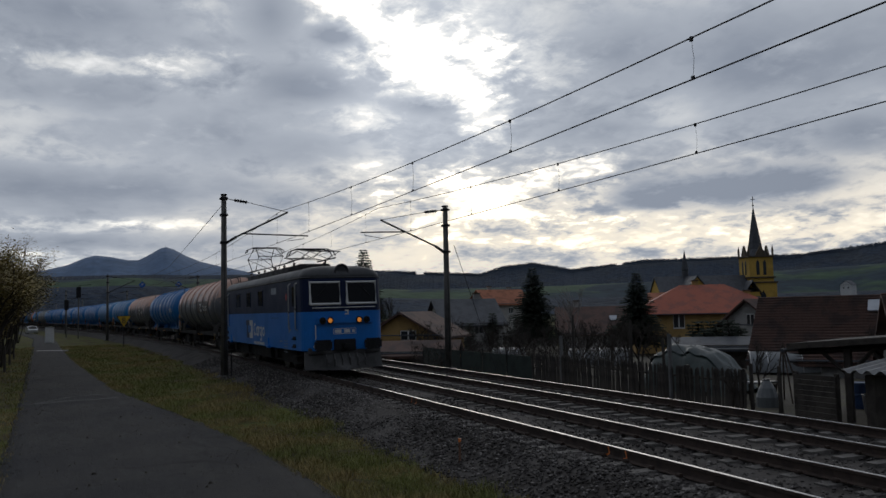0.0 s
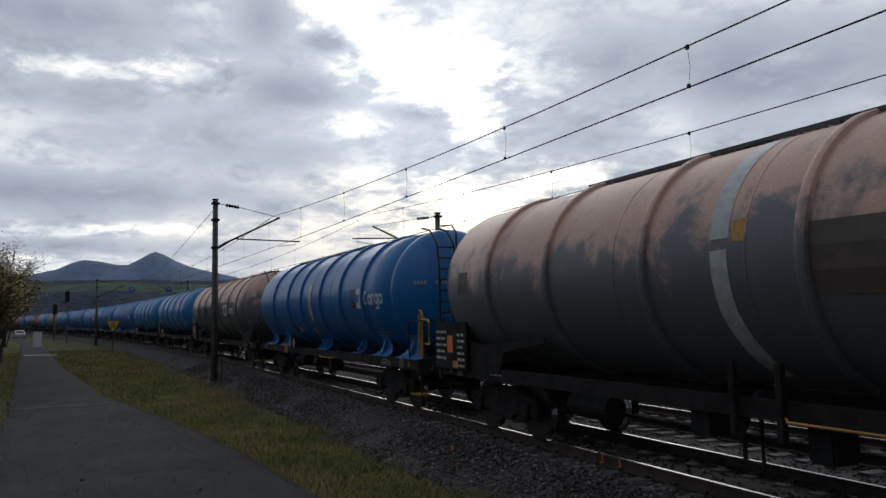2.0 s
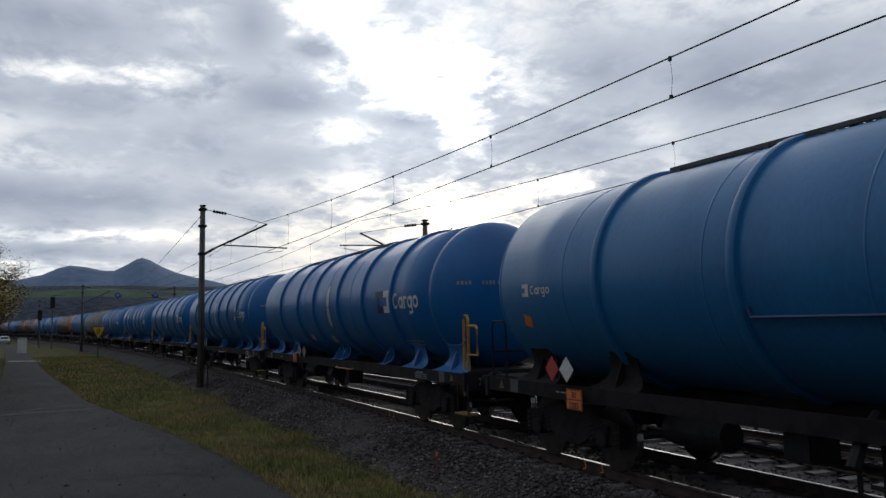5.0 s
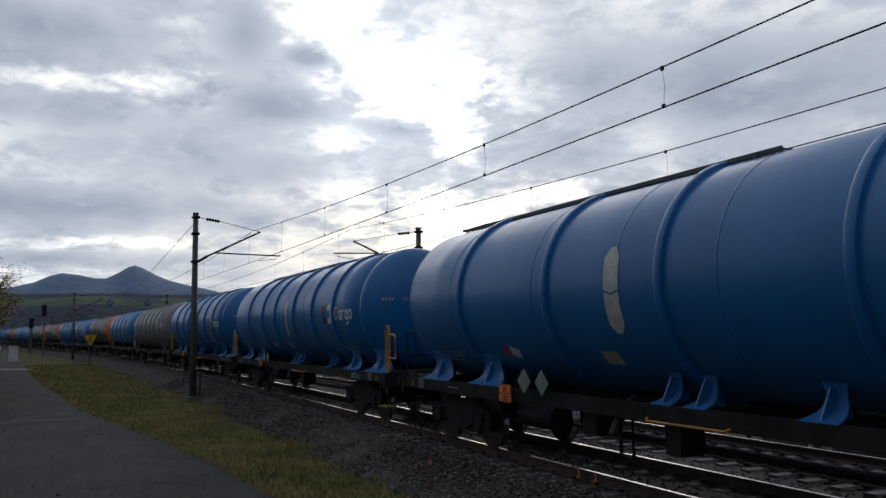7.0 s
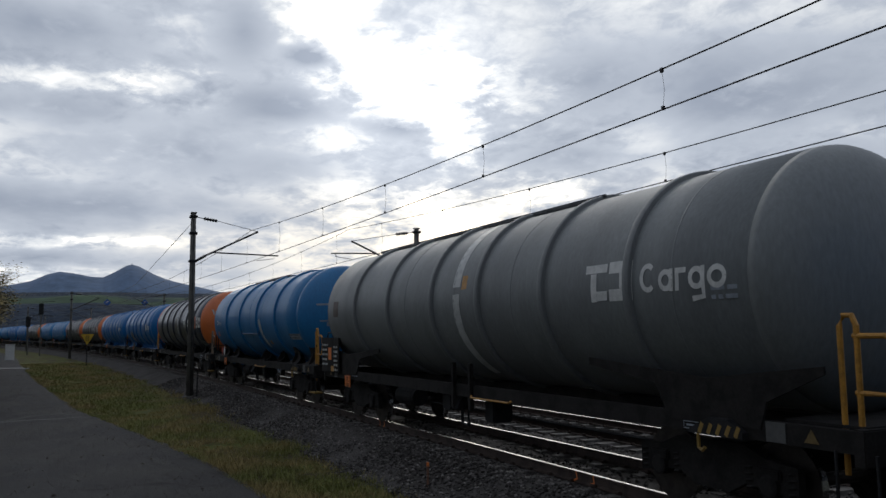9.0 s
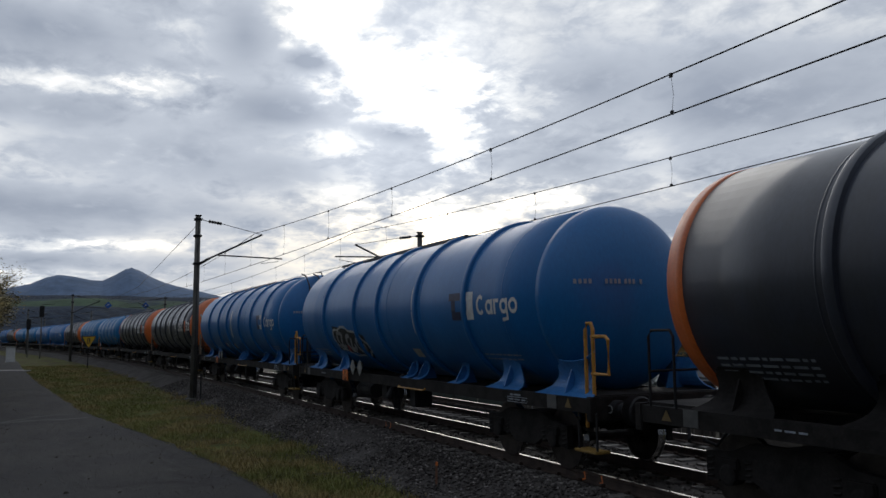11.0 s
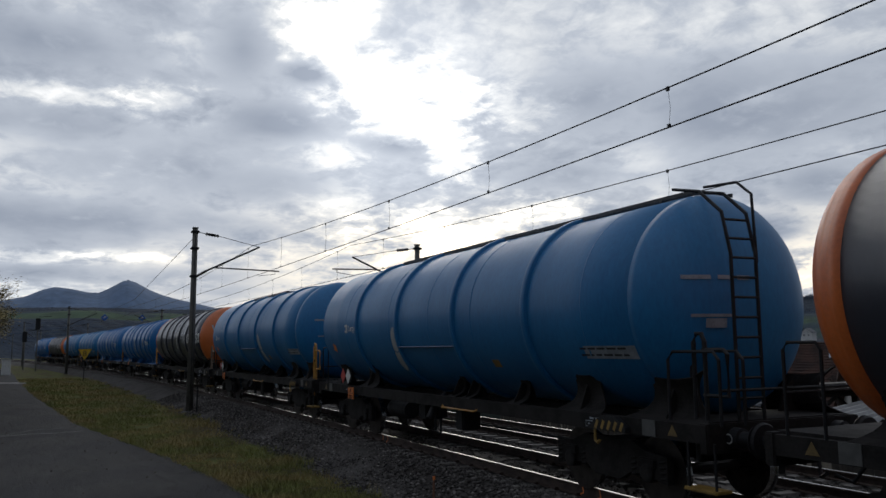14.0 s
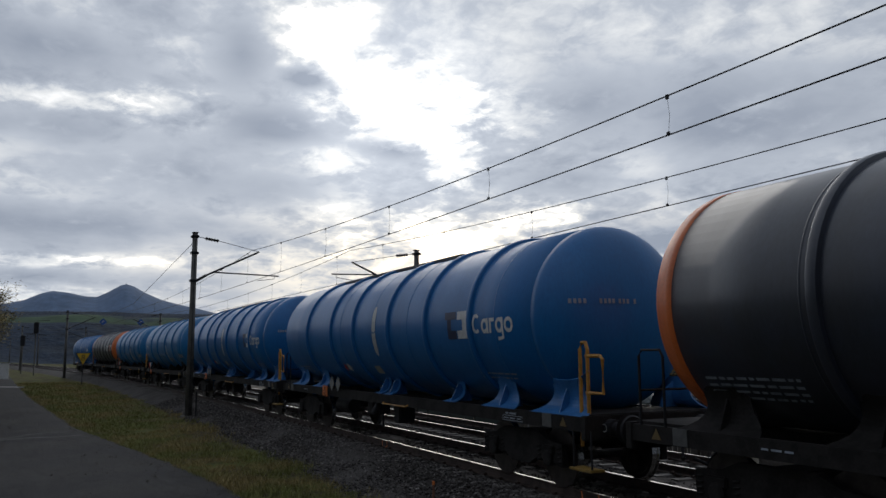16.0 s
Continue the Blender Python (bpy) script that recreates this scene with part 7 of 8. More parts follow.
def church():
    x, y = spot(43.75, 230)
    c = thing("church", "yellow church with a tall dark pointed spire", "church", m=pose(x, y, 0, 0, 0, facing(43.75) + 24))
    w = 3.15
    part("tower_lower", B(-w - 0.5, w + 0.5, -w - 0.5, w + 0.5, -3, 7.6), CHURCH_Y, c)
    part("tower_upper", B(-w, w, -w, w, 7.6, 14.2), CHURCH_Y, c)
    for z, e in ((7.3, 0.85), (8.6, 0.45), (14.0, 0.35)):
        part("cornice", B(-w - e, w + e, -w - e, w + e, z, z + 0.35, bevel=0.08), CHURCH_TRIM, c)
    for k in range(4):
        m = pose(0, 0, 0, 0, 0, 90 * k)
        for dx in (-0.9, 0.9):
            bm = prism(bmesh.new(), [(dx - 0.42, 9.4), (dx + 0.42, 9.4), (dx + 0.42, 12.6), (dx, 13.4), (dx - 0.42, 12.6)], "Y", -w - 0.02, -w + 0.3)
            o = part("belfry_opening", bm, PANE, c, "pointed dark belfry opening")
            o.matrix_basis = m
        g = part("spire_gable", prism(bmesh.new(), [(-1.5, 14.3), (1.5, 14.3), (0, 17.2)], "Y", -w - 0.1, -w + 0.4), CHURCH_TRIM, c)
        g.matrix_basis = m
        o = part("low_window", prism(bmesh.new(), [(-0.7, 1.0), (0.7, 1.0), (0.7, 4.2), (0, 5.4), (-0.7, 4.2)], "Y", -w - 0.53, -w - 0.3), PANE, c)
        o.matrix_basis = m
        cx, cy = (w if k in (0, 1) else -w), (w if k in (0, 3) else -w)
        part("pinnacle", lathe(bmesh.new(), [(14.2, 0.30), (15.5, 0.26), (15.6, 0.36), (17.2, 0.04)], 6, "Z", (cx, cy, 0)), CHURCH_TRIM, c)
    part("spire", lathe(bmesh.new(), [(14.4, w * 0.98), (16.2, w * 0.62), (27.2, 0.12), (27.5, 0.05)], 8, "Z"), SLATE, c, "tall dark slate spire")
    cr = bmesh.new()
    tube(cr, [(0, 0, 27.2), (0, 0, 30.3)], 0.09, 6)
    tube(cr, [(-0.55, 0, 29.5), (0.55, 0, 29.5)], 0.08, 6)
    lathe(cr, [(27.6, 0.05), (27.9, 0.3), (28.2, 0.05)], 10, "Z")
    part("cross", cr, BLACK, c)
    # nave runs back from the tower
    nave = bmesh.new()
    box(nave, -27, -2, -5.5, 5.5, -3, 4.2)
    prism(nave, [(-5.5, 4.2), (5.5, 4.2), (0, 9.2)], "X", -27.0, -26.6)
    part("nave_wall", nave, CHURCH_Y, c)
    rf = bmesh.new()
    for s in (-1, 1):
        prism(rf, [(s * 6.2, 3.7), (0, 9.6), (0, 9.3), (s * 6.2, 3.4)], "X", -27.3, -2)
    part("nave_roof", rf, SLATE, c, "long dark slate nave roof")
    tr = bmesh.new()
    box(tr, -23, -15, -8.5, -5, -3, 4.2)
    prism(tr, [(-23, 4.2), (-15, 4.2), (-19, 9.0)], "Y", -8.5, -8.1)
    part("transept", tr, CHURCH_Y, c)
    rf = bmesh.new()
    for s in (-1, 1):
        prism(rf, [(-19 + s * 4.6, 3.8), (-19, 9.4), (-19, 9.1), (-19 + s * 4.6, 3.5)], "Y", -8.8, 0)
    part("transept_roof", rf, SLATE, c)
    for dx in (-0.9, 0.9):
        part("gable_window", prism(bmesh.new(), [(-19 + dx - 0.3, 4.0), (-19 + dx + 0.3, 4.0), (-19 + dx + 0.3, 6.0), (-19 + dx, 6.6), (-19 + dx - 0.3, 6.0)], "Y", -8.56, -8.3), PANE, c)
    part("ridge_turret", lathe(bmesh.new(), [(9.0, 0.9), (11.0, 0.8), (11.2, 1.0), (16.0, 0.08), (16.8, 0.04)], 8, "Z", (-19, 0, 0)), SLATE, c, "slim ridge turret with a pointed cap")
    porch = bmesh.new()
    box(porch, -5.5, -2, -6.0, -2.5, -3, 5.0)
    part("side_porch", porch, CHURCH_Y, c)
    rf = bmesh.new()
    for s in (-1, 1):
        prism(rf, [(-3.8 + s * 2.3, 4.6), (-3.8, 8.0), (-3.8, 7.7), (-3.8 + s * 2.3, 4.3)], "Y", -6.4, -2)
    part("porch_roof", rf, SLATE, c)


church()

# ---------------------------------------------------------------- gardens beyond the tracks
def picket_fence():
    f = thing("picket_fence", "weathered dark wooden picket fence along the gardens", "fence", kind="")
    first = None
    i, x = 0, -31.4
    while x < -18.9:
        yy = track_y(x) + 9.4
        m = pose(x, yy, -1.38 + random.uniform(-0.05, 0.05), random.uniform(-2, 2), random.uniform(-2.5, 2.5), 0)
        if first is None:
            first = part("picket", prism(bmesh.new(), [(-0.045, 0), (0.045, 0), (0.045, 1.50), (0.0, 1.58), (-0.045, 1.50)], "Y", -0.012, 0.012), OLD_WOOD, f)
            first.matrix_basis = m
        else:
            again("picket", first, m, f)
        x += 0.112
    for z in (-1.0, -0.15):
        part("rail", T([(-31.5, track_y(-31) + 9.44, z), (-18.9, 9.44, z)], 0.035, 4), OLD_WOOD, f)
    for k in range(6):
        part("post", B(-31.4 + k * 2.45 - 0.07, -31.4 + k * 2.45 + 0.07, 9.42, 9.56, -1.5, 0.2), OLD_WOOD, f)


picket_fence()
scr = thing("screened_fence", "wire fence covered with dark green fabric", "fence")
for k in range(5):
    part("fabric_panel", B(-44 + k * 2.5 + 0.03, -41.5 + k * 2.5 - 0.03, track_y(-42 + k * 2.5) + 9.5, track_y(-42 + k * 2.5) + 9.53, -1.4, 0.05), GREEN_MESH, scr)
    part("post", T([(-44 + k * 2.5, track_y(-44 + k * 2.5) + 9.55, -1.5), (-44 + k * 2.5, track_y(-44 + k * 2.5) + 9.55, 0.25)], 0.03, 6), BLACK, scr)
for X, top in ((-22.2, 1.2), (-29.1, 1.0)):
    p = thing("concrete_post", "pale concrete garden post with a wire stay", "post", "garden posts", m=pose(X, 9.3, 0))
    part("shaft", B(-0.055, 0.055, -0.055, 0.055, -1.5, top, bevel=0.012), mat("pale_post", (0.14, 0.14, 0.14), 0.85), p)
    part("stay", T([(0.05, 0, top - 0.05), (0.7, 0.1, 0.5)], 0.012, 5), BLACK, p)
for X, yy, top in ((-27.4, 11.5, 1.6), (-25.0, 11.2, 0.9), (-32.5, 12, 1.8), (-19.2, 9.9, 0.35), (-18.4, 10.2, 0.3)):
    tagged(part("garden_pole", T([(X, yy, -1.5), (X, yy, top)], [0.07, 0.055], 7), OLD_WOOD), "dark weathered wooden pole in the garden", "pole", "garden poles")


def covered_heap():
    """Something large under a tarpaulin."""
    t = thing("covered_car", "vehicle under a sagging green and grey tarpaulin", "covered vehicle", m=pose(-26.8, 14.2, -1.45, 0, 0, 12))
    for nm, m, lift, x0, x1 in (("tarpaulin", TARP, 0.0, -2.5, 2.2), ("top_sheet", TARP_PALE, 0.05, -1.9, 2.0)):
        verts, faces = [], []
        n, k = 26, 14
        for i in range(n + 1):
            u = x0 + (x1 - x0) * i / n
            for j in range(k + 1):
                v = -1 + 2 * j / k
                prof = interp([(-2.5, 0.1), (-2.1, 0.9), (-1.5, 1.55), (-0.8, 1.85), (0.4, 1.78), (1.0, 1.62), (1.7, 1.0), (2.2, 0.3)], u)
                if nm == "top_sheet":
                    v *= 0.6
                z = prof * (1 - abs(v) ** 4 * 0.9) + 0.12 * noise.noise(Vector((u * 1.8, v * 2.5, 1))) + 0.10 * noise.noise(Vector((u * 3.4, v * 4, 2))) + 0.09 * abs(v) * math.sin(u * 6.5 + 2 * noise.noise(Vector((u, v, 5)))) + lift
                verts.append((u, v * 1.15, max(z, 0.0) + lift))
        for i in range(n):
            for j in range(k):
                a = i * (k + 1) + j
                faces.append((a, a + k + 1, a + k + 2, a + 1))
        part(nm, (verts, faces), m, t, smooth=True)


covered_heap()


def tunnel(x, y, l, r, turn, label):
    g = thing("garden_tunnel", label, "greenhouse", "garden tunnels", m=pose(x, y, -1.74, 0, 0, turn))
    verts, faces = [], []
    for i in range(13):
        for j in range(15):
            a = math.pi * j / 14
            verts.append((-l / 2 + l * i / 12, -r * math.cos(a), 0.9 * r * math.sin(a) ** 0.8 * (1 + 0.03 * math.sin(i * math.pi / 1.0)) + 0.02 * noise.noise(Vector((i, j, 2)))))
    for i in range(12):
        for j in range(14):
            a = i * 15 + j
            faces.append((a, a + 1, a + 16, a + 15))
    part("foil", (verts, faces), FOIL, g, smooth=True)
    for i in range(0, 13, 3):
        xx = -l / 2 + l * i / 12
        part("hoop", T([(xx, -1.01 * r * math.cos(math.pi * j / 14), 0.91 * r * math.sin(math.pi * j / 14) ** 0.8) for j in range(15)], 0.025, 5), CHROME, g)
    for e in (-1, 1):
        part("end_foil", prism(bmesh.new(), [(-r * math.cos(math.pi * j / 14), 0.9 * r * math.sin(math.pi * j / 14) ** 0.8) for j in range(15)], "X", e * l / 2 - 0.02, e * l / 2 - 0.01), FOIL, g)


tunnel(-35.9, 27.9, 3.6, 1.25, 52, "white foil garden tunnel among the plots")
tunnel(-46.8, 22.8, 4.0, 1.25, 60, "pale foil garden tunnel behind the fence")
tunnel(-56.5, 21.0, 2.4, 1.0, 66, "small white foil tunnel between shrubs")


def carport():
    c = thing("garden_shelter", "dark timber shelter with a braced post and sloping roof", "shelter", m=pose(-15.0, 14.6, 0, 0, 0, 20))
    part("roof", prism(bmesh.new(), [(-4.8, 0.75), (4.2, 1.45), (4.2, 1.62), (-4.8, 0.92)], "Y", -2.2, 2.2), OLD_WOOD, c, "dark sloping board roof")
    for yy in (-1.8, 1.8):
        part("beam", T([(-4.6, yy, 0.66), (4.0, yy, 1.30)], 0.09, 4), OLD_WOOD, c)
    for xx in (-3.2, 2.8):
        for yy in (-1.8, 1.8):
            top = 0.76 + (xx + 3.2) * 0.075
            part("post", B(xx - 0.09, xx + 0.09, yy - 0.09, yy + 0.09, -1.5, top), OLD_WOOD, c)
            for s in (-1, 1):
                part("brace", T([(xx, yy, top - 0.75), (xx + s * 0.75, yy, top + s * 0.06)], 0.06, 4), OLD_WOOD, c)
    part("gutter", T([(-4.9, -2.3, 0.72), (-4.9, 2.3, 0.74)], 0.06, 6), SLATE, c)


carport()
sh = thing("garden_shed", "black-boarded garden shed with a corrugated tin roof", "shed", m=pose(-12.9, 11.0, 0, 0, 0, 8))
for k in range(16):
    part("board", B(-2.2 + k * 0.275, -2.2 + k * 0.275 + 0.265, -1.2, -1.17, -1.5, 0.28 + 0.005 * k), OLD_WOOD, sh)
part("walls", B(-2.2, 2.2, -1.165, 1.3, -1.5, 0.3), OLD_WOOD, sh)
bm = bmesh.new()
cols = []
for i in range(97):
    xx = -2.6 + 5.2 * i / 96
    z = 0.05 * math.sin(i * math.pi / 3)
    cols.append([bm.verts.new((xx, yy, 0.40 + (yy + 1.6) * 0.10 + z)) for yy in (-1.6, 1.7)])
for a, b in zip(cols, cols[1:]):
    bm.faces.new((a[0], b[0], b[1], a[1]))
part("tin_roof", bm, TIN, sh, "grey corrugated roof")
blk = thing("board_screen", "tall dark horizontal-board screen by the gardens", "fence", m=pose(-17.05, 10.1, 0))
for k in range(11):
    part("board", B(-0.72, 0.72, -0.02, 0.02, -1.45 + k * 0.145, -1.45 + k * 0.145 + 0.135), OLD_WOOD, blk)
for s in (-0.7, 0.7):
    part("post", B(s - 0.05, s + 0.05, 0.02, 0.12, -1.5, 0.2), OLD_WOOD, blk)
sw = thing("swing_frame", "rusty tripod frame standing in the garden", "garden frame", m=pose(-22.2, 14.2, 0))
for dx, dy in ((-0.45, 0.4), (0.5, 0.35), (0.05, -0.6), (0.55, -0.2)):
    part("leg", T([(dx, dy, -1.5), (0, 0, 0.72)], 0.03, 6), RAIL_SIDE, sw)
for X, Y, m_, nm, lb in ((-19.6, 14.8, mat("blue_barrel", (0.03, 0.08, 0.2), 0.5), "barrel", "blue plastic rain barrel"), (-21.4, 12.6, FOIL, "sack", "pale plastic sack lying in the garden"), (-22.6, 13.2, TIN, "garden_table", "old table with a pale sheet on top"), (-18.2, 13.8, TIN, "tub", "grey tin tub standing in the garden")):
    if nm == "barrel":
        tagged(part(nm, lathe(bmesh.new(), [(-1.5, 0.24), (-1.4, 0.28), (-0.9, 0.30), (-0.85, 0.28), (-0.55, 0.28), (-0.5, 0.25)], 18, "Z", (X, Y, 0.0)), m_), lb, "barrel")
    elif nm == "garden_table":
        tb = thing(nm, lb, "table", m=pose(X, Y, 0))
        part("sheet", prism(bmesh.new(), [(-0.8, -0.72), (0.75, -0.62), (0.8, -0.55), (0.0, -0.60), (-0.8, -0.66)], "Y", -0.45, 0.45), FOIL, tb)
        for dx in (-0.6, 0.6):
            for dy in (-0.35, 0.35):
                part("leg", B(dx - 0.03, dx + 0.03, dy - 0.03, dy + 0.03, -1.5, -0.66), OLD_WOOD, tb)
    elif nm == "sack":
        tagged(part(nm, lathe(bmesh.new(), [(-1.5, 0.2), (-1.35, 0.35), (-1.0, 0.36), (-0.7, 0.26), (-0.45, 0.10), (-0.4, 0.14)], 14, "Z", (X, Y, 0.0)), m_), lb, "sack")
    else:
        tagged(part(nm, lathe(bmesh.new(), [(-1.5, 0.3), (-0.75, 0.38), (-0.72, 0.40), (-0.72, 0.36), (-1.4, 0.28)], 18, "Z", (X, Y, 0.0)), m_), lb, "tub")

# ---------------------------------------------------------------- trees and shrubs
NEEDLES = mat("dark_needles", (0.022, 0.032, 0.018), 0.85, 0, 0.35, 0.8, 6, 0)
DRY_LEAF = mat("brown_olive_leaves", (0.25, 0.19, 0.055), 0.8, 0, 0.35, 0.7, 6, 0, col2=(0.16, 0.125, 0.045))
TWIGS = mat("grey_brown_twigs", (0.05, 0.041, 0.034), 0.95, 0, 0.3, 2, 20, 0)
PALE_BARK = mat("birch_bark", (0.28, 0.26, 0.24), 0.85, 0, 0.35, 3, 20, 0.1)


def conifer(x, y, base, h, w, seed, label="dark green spruce in a garden"):
    t = thing("spruce_tree", label, "tree", "spruces", m=pose(x, y, base))
    rng = random.Random(seed)
    part("trunk", T([(0, 0, -0.2), (0, 0, h * 0.95)], [0.16, 0.02], 7), BARK, t)
    verts, faces = [], []
    levels = int(h / 0.22)
    for i in range(levels):
        z = h * (0.08 + 0.92 * i / levels)
        reach = w / 2 * (1 - (i / levels) ** 1.4) * rng.uniform(0.80, 1.18) + 0.06
        n = 16 + int(reach * 19)
        for k in range(n):
            a = rng.uniform(0, math.tau)
            r = reach * rng.uniform(0.6, 1.1)
            steps = max(2, int(r / 0.16))
            for q in range(steps):
                f = (q + 0.6) / steps
                px, py = math.cos(a) * r * f, math.sin(a) * r * f
                pz = z - 0.30 * r * f + 0.12 * r * f * f + rng.uniform(-0.05, 0.05)
                s = rng.uniform(0.13, 0.26) * (1.15 - 0.4 * f)
                b = a + rng.uniform(-0.9, 0.9)
                k0 = len(verts)
                verts += [(px, py, pz), (px + math.cos(b + 0.5) * s, py + math.sin(b + 0.5) * s, pz - s * 0.35), (px + math.cos(b) * s * 1.9, py + math.sin(b) * s * 1.9, pz + rng.uniform(-0.5, 0.3) * s), (px + math.cos(b - 0.5) * s, py + math.sin(b - 0.5) * s, pz - s * 0.3)]
                faces.append((k0, k0 + 1, k0 + 2, k0 + 3))
    part("crown", (verts, faces), NEEDLES, t, "drooping dark needles")
    return t


def bare_tree(name, x, y, base, h, seed, label, spread=0.5, bark=None, leaves=0, depth=5, stems=1, group="bare trees"):
    """Tapered trunk with forking limbs; leaves adds dry leaves on the twigs."""
    t = thing(name, label, "tree" if h > 3 else "shrub", group, m=pose(x, y, base))
    rng = random.Random(seed)
    limb, twig = bmesh.new(), ([], [])
    tips = []

    def grow(p, d, length, r, lev):
        q = p + d * length
        mid = p.lerp(q, 0.5) + Vector((rng.uniform(-1, 1), rng.uniform(-1, 1), rng.uniform(-0.5, 0.5))) * length * 0.06
        if r > 0.012 and lev <= 3:
            tube(limb, [p, mid, q], [r, r * 0.85, r * 0.68], 5, False)
        else:
            r = max(r, 0.006)
            s = d.cross(Vector((0.3, 0.2, 1))).normalized() * r
            u = d.cross(s).normalized() * r
            k = len(twig[0])
            twig[0].extend([tuple(p + s), tuple(p - s * 0.5 + u), tuple(p - s * 0.5 - u), tuple(q)])
            twig[1].extend([(k, k + 1, k + 3), (k + 1, k + 2, k + 3), (k + 2, k, k + 3)])
        tips.append((q, lev))
        if lev >= depth:
            return
        for _ in range(rng.choice((2, 3, 3)) if lev < depth - 1 else 3):
            nd = (d + Vector((rng.uniform(-1, 1), rng.uniform(-1, 1), rng.uniform(-0.35, 0.75))) * spread).normalized()
            f = rng.uniform(0.55, 1.0)
            grow(p.lerp(q, f), nd, length * rng.uniform(0.55, 0.80), r * 0.62, lev + 1)
    for _ in range(stems):
        d = Vector((rng.uniform(-1, 1), rng.uniform(-1, 1), 0)) * (0.25 if stems > 1 else 0.06) + Vector((0, 0, 1))
        grow(Vector((rng.uniform(-0.2, 0.2), rng.uniform(-0.2, 0.2), -0.1)) if stems > 1 else Vector((0, 0, -0.1)), d.normalized(), h * 0.36, h * 0.02 if stems == 1 else h * 0.009, 0)
    part("trunk", limb, bark or BARK, t)
    part("twigs", twig, TWIGS if not bark else bark, t)
    if leaves:
        verts, faces = [], []
        for _ in range(leaves):
            p, lev = rng.choice(tips)
            p = p + Vector((rng.gauss(0, 0.22), rng.gauss(0, 0.22), rng.gauss(0, 0.22)))
            a, s, tilt = rng.uniform(0, math.tau), rng.uniform(0.035, 0.085), rng.uniform(-0.8, 0.8)
            dx, dy = math.cos(a) * s, math.sin(a) * s
            k = len(verts)
            verts += [(p.x - dx, p.y - dy, p.z), (p.x - dy * 0.5, p.y + dx * 0.5, p.z + tilt * s), (p.x + dx, p.y + dy, p.z + tilt * s), (p.x + dy * 0.5, p.y - dx * 0.5, p.z)]
            faces.append((k, k + 1, k + 2, k + 3))
        part("leaves", (verts, faces), DRY_LEAF, t, "dry brown-olive leaves")
    return t


for az, dist, h, w, sd in ((29.05, 80, 7.9, 5.6, 1), (36.1, 80, 7.1, 5.0, 2), (17.3, 70, 9.3, 5.4, 3), (14.6, 80, 8.6, 3.6, 4), (10.2, 95, 8.4, 3.6, 5), (7.6, 120, 9.0, 4.0, 6), (26.2, 84, 3.6, 1.6, 7), (24.6, 74, 2.8, 1.3, 8), (34.3, 62, 2.6, 1.3, 9)):
    x, y = spot(az, dist)
    conifer(x, y, -1.7, h, w, sd)
rng_ = random.Random(11)
for i in range(34):
    az = 21.5 + 0.5 * i + rng_.uniform(-0.3, 0.3)
    dist = rng_.uniform(42, 70)
    x, y = spot(az, dist)
    bare_tree("fruit_tree", x, y, -1.6, rng_.uniform(2.2, 3.7), 40 + i, "bare grey-brown fruit tree in the gardens", 0.7, depth=6)
x, y = spot(31.8, 70)
bare_tree("birch", x, y, -1.6, 6.4, 70, "bare pale-barked birch in a garden", 0.45, PALE_BARK, stems=2)
for az, dist, h in ((42.0, 26, 2.6), (43.5, 30, 2.8), (19.3, 78, 6.5), (17.9, 66, 6.0), (50.5, 40, 3.4)):
    x, y = spot(az, dist)
    bare_tree("garden_tree", x, y, -1.6, h, int(az * 10), "bare dark garden tree beyond the tracks", 0.6)
for i in range(9):
    az, dist = 39.6 + i * 0.38, 62 + rng_.uniform(-2, 2)
    x, y = spot(az, dist)
    conifer(x, y, -1.7, rng_.uniform(2.2, 2.9), 2.0, 90 + i, "clipped dark evergreen hedge bush")
# leafy shrubs left of the lane
for i, X in enumerate((-34, -38, -42, -46, -50, -54, -58, -63, -68, -74, -81, -89, -98, -110)):
    y = interp(PATH_LEFT, X) - 1.6 - rng_.uniform(0, 0.6)
    bare_tree("hedge_shrub", X, y, -0.6, rng_.uniform(5.6, 6.4) if X > -52 else rng_.uniform(7.6, 9.0), 120 + i, "tall shrub with dry olive-brown leaves beside the lane", 0.46, None, 8500, 4, 6, "lane shrubs")
for i, X in enumerate((-33, -41, -49, -57, -66)):
    p = thing("fence_post", "grey wooden fence post beside the lane", "post", "lane posts", m=pose(X, interp(PATH_LEFT, X) - 1.1, -0.6))
    part("shaft", T([(0, 0, -0.3), (0.02, 0, 1.35)], [0.07, 0.06], 7), OLD_WOOD, p)
    part("cap", T([(0.02, 0, 1.35), (0.02, 0, 1.38)], [0.065, 0.02], 7), OLD_WOOD, p)

# ---------------------------------------------------------------- lineside things
SIGN_YELLOW = mat("sign_yellow", (0.62, 0.38, 0.02), 0.5, 0, 0.15, 4, 30, 0.02)
SIGN_BLUE = mat("sign_blue", (0.015, 0.10, 0.38), 0.45, 0, 0.12, 4, 30, 0.02)
sg = thing("speed_sign", "yellow triangular speed sign with a black 8 on a post", "railway sign", m=pose(-81.6, -5.7 - 0.2, 0))
plate = part("plate", prism(bmesh.new(), [(-0.62, 2.30), (0.62, 2.30), (0.0, 1.20)], "X", 0.0, 0.03), SIGN_YELLOW, sg)
part("border", tube(bmesh.new(), [(0.035, -0.60, 2.28), (0.035, 0.60, 2.28), (0.035, 0.0, 1.24), (0.035, -0.60, 2.28)], 0.03, 4), INK, plate)
lettering(plate, "8", pose(0.04, 0, 1.62, 90, 0, 90), 0.72, INK)
part("post", T([(-0.04, 0, -0.8), (-0.04, 0, 2.2)], 0.04, 8), BLACK, sg)
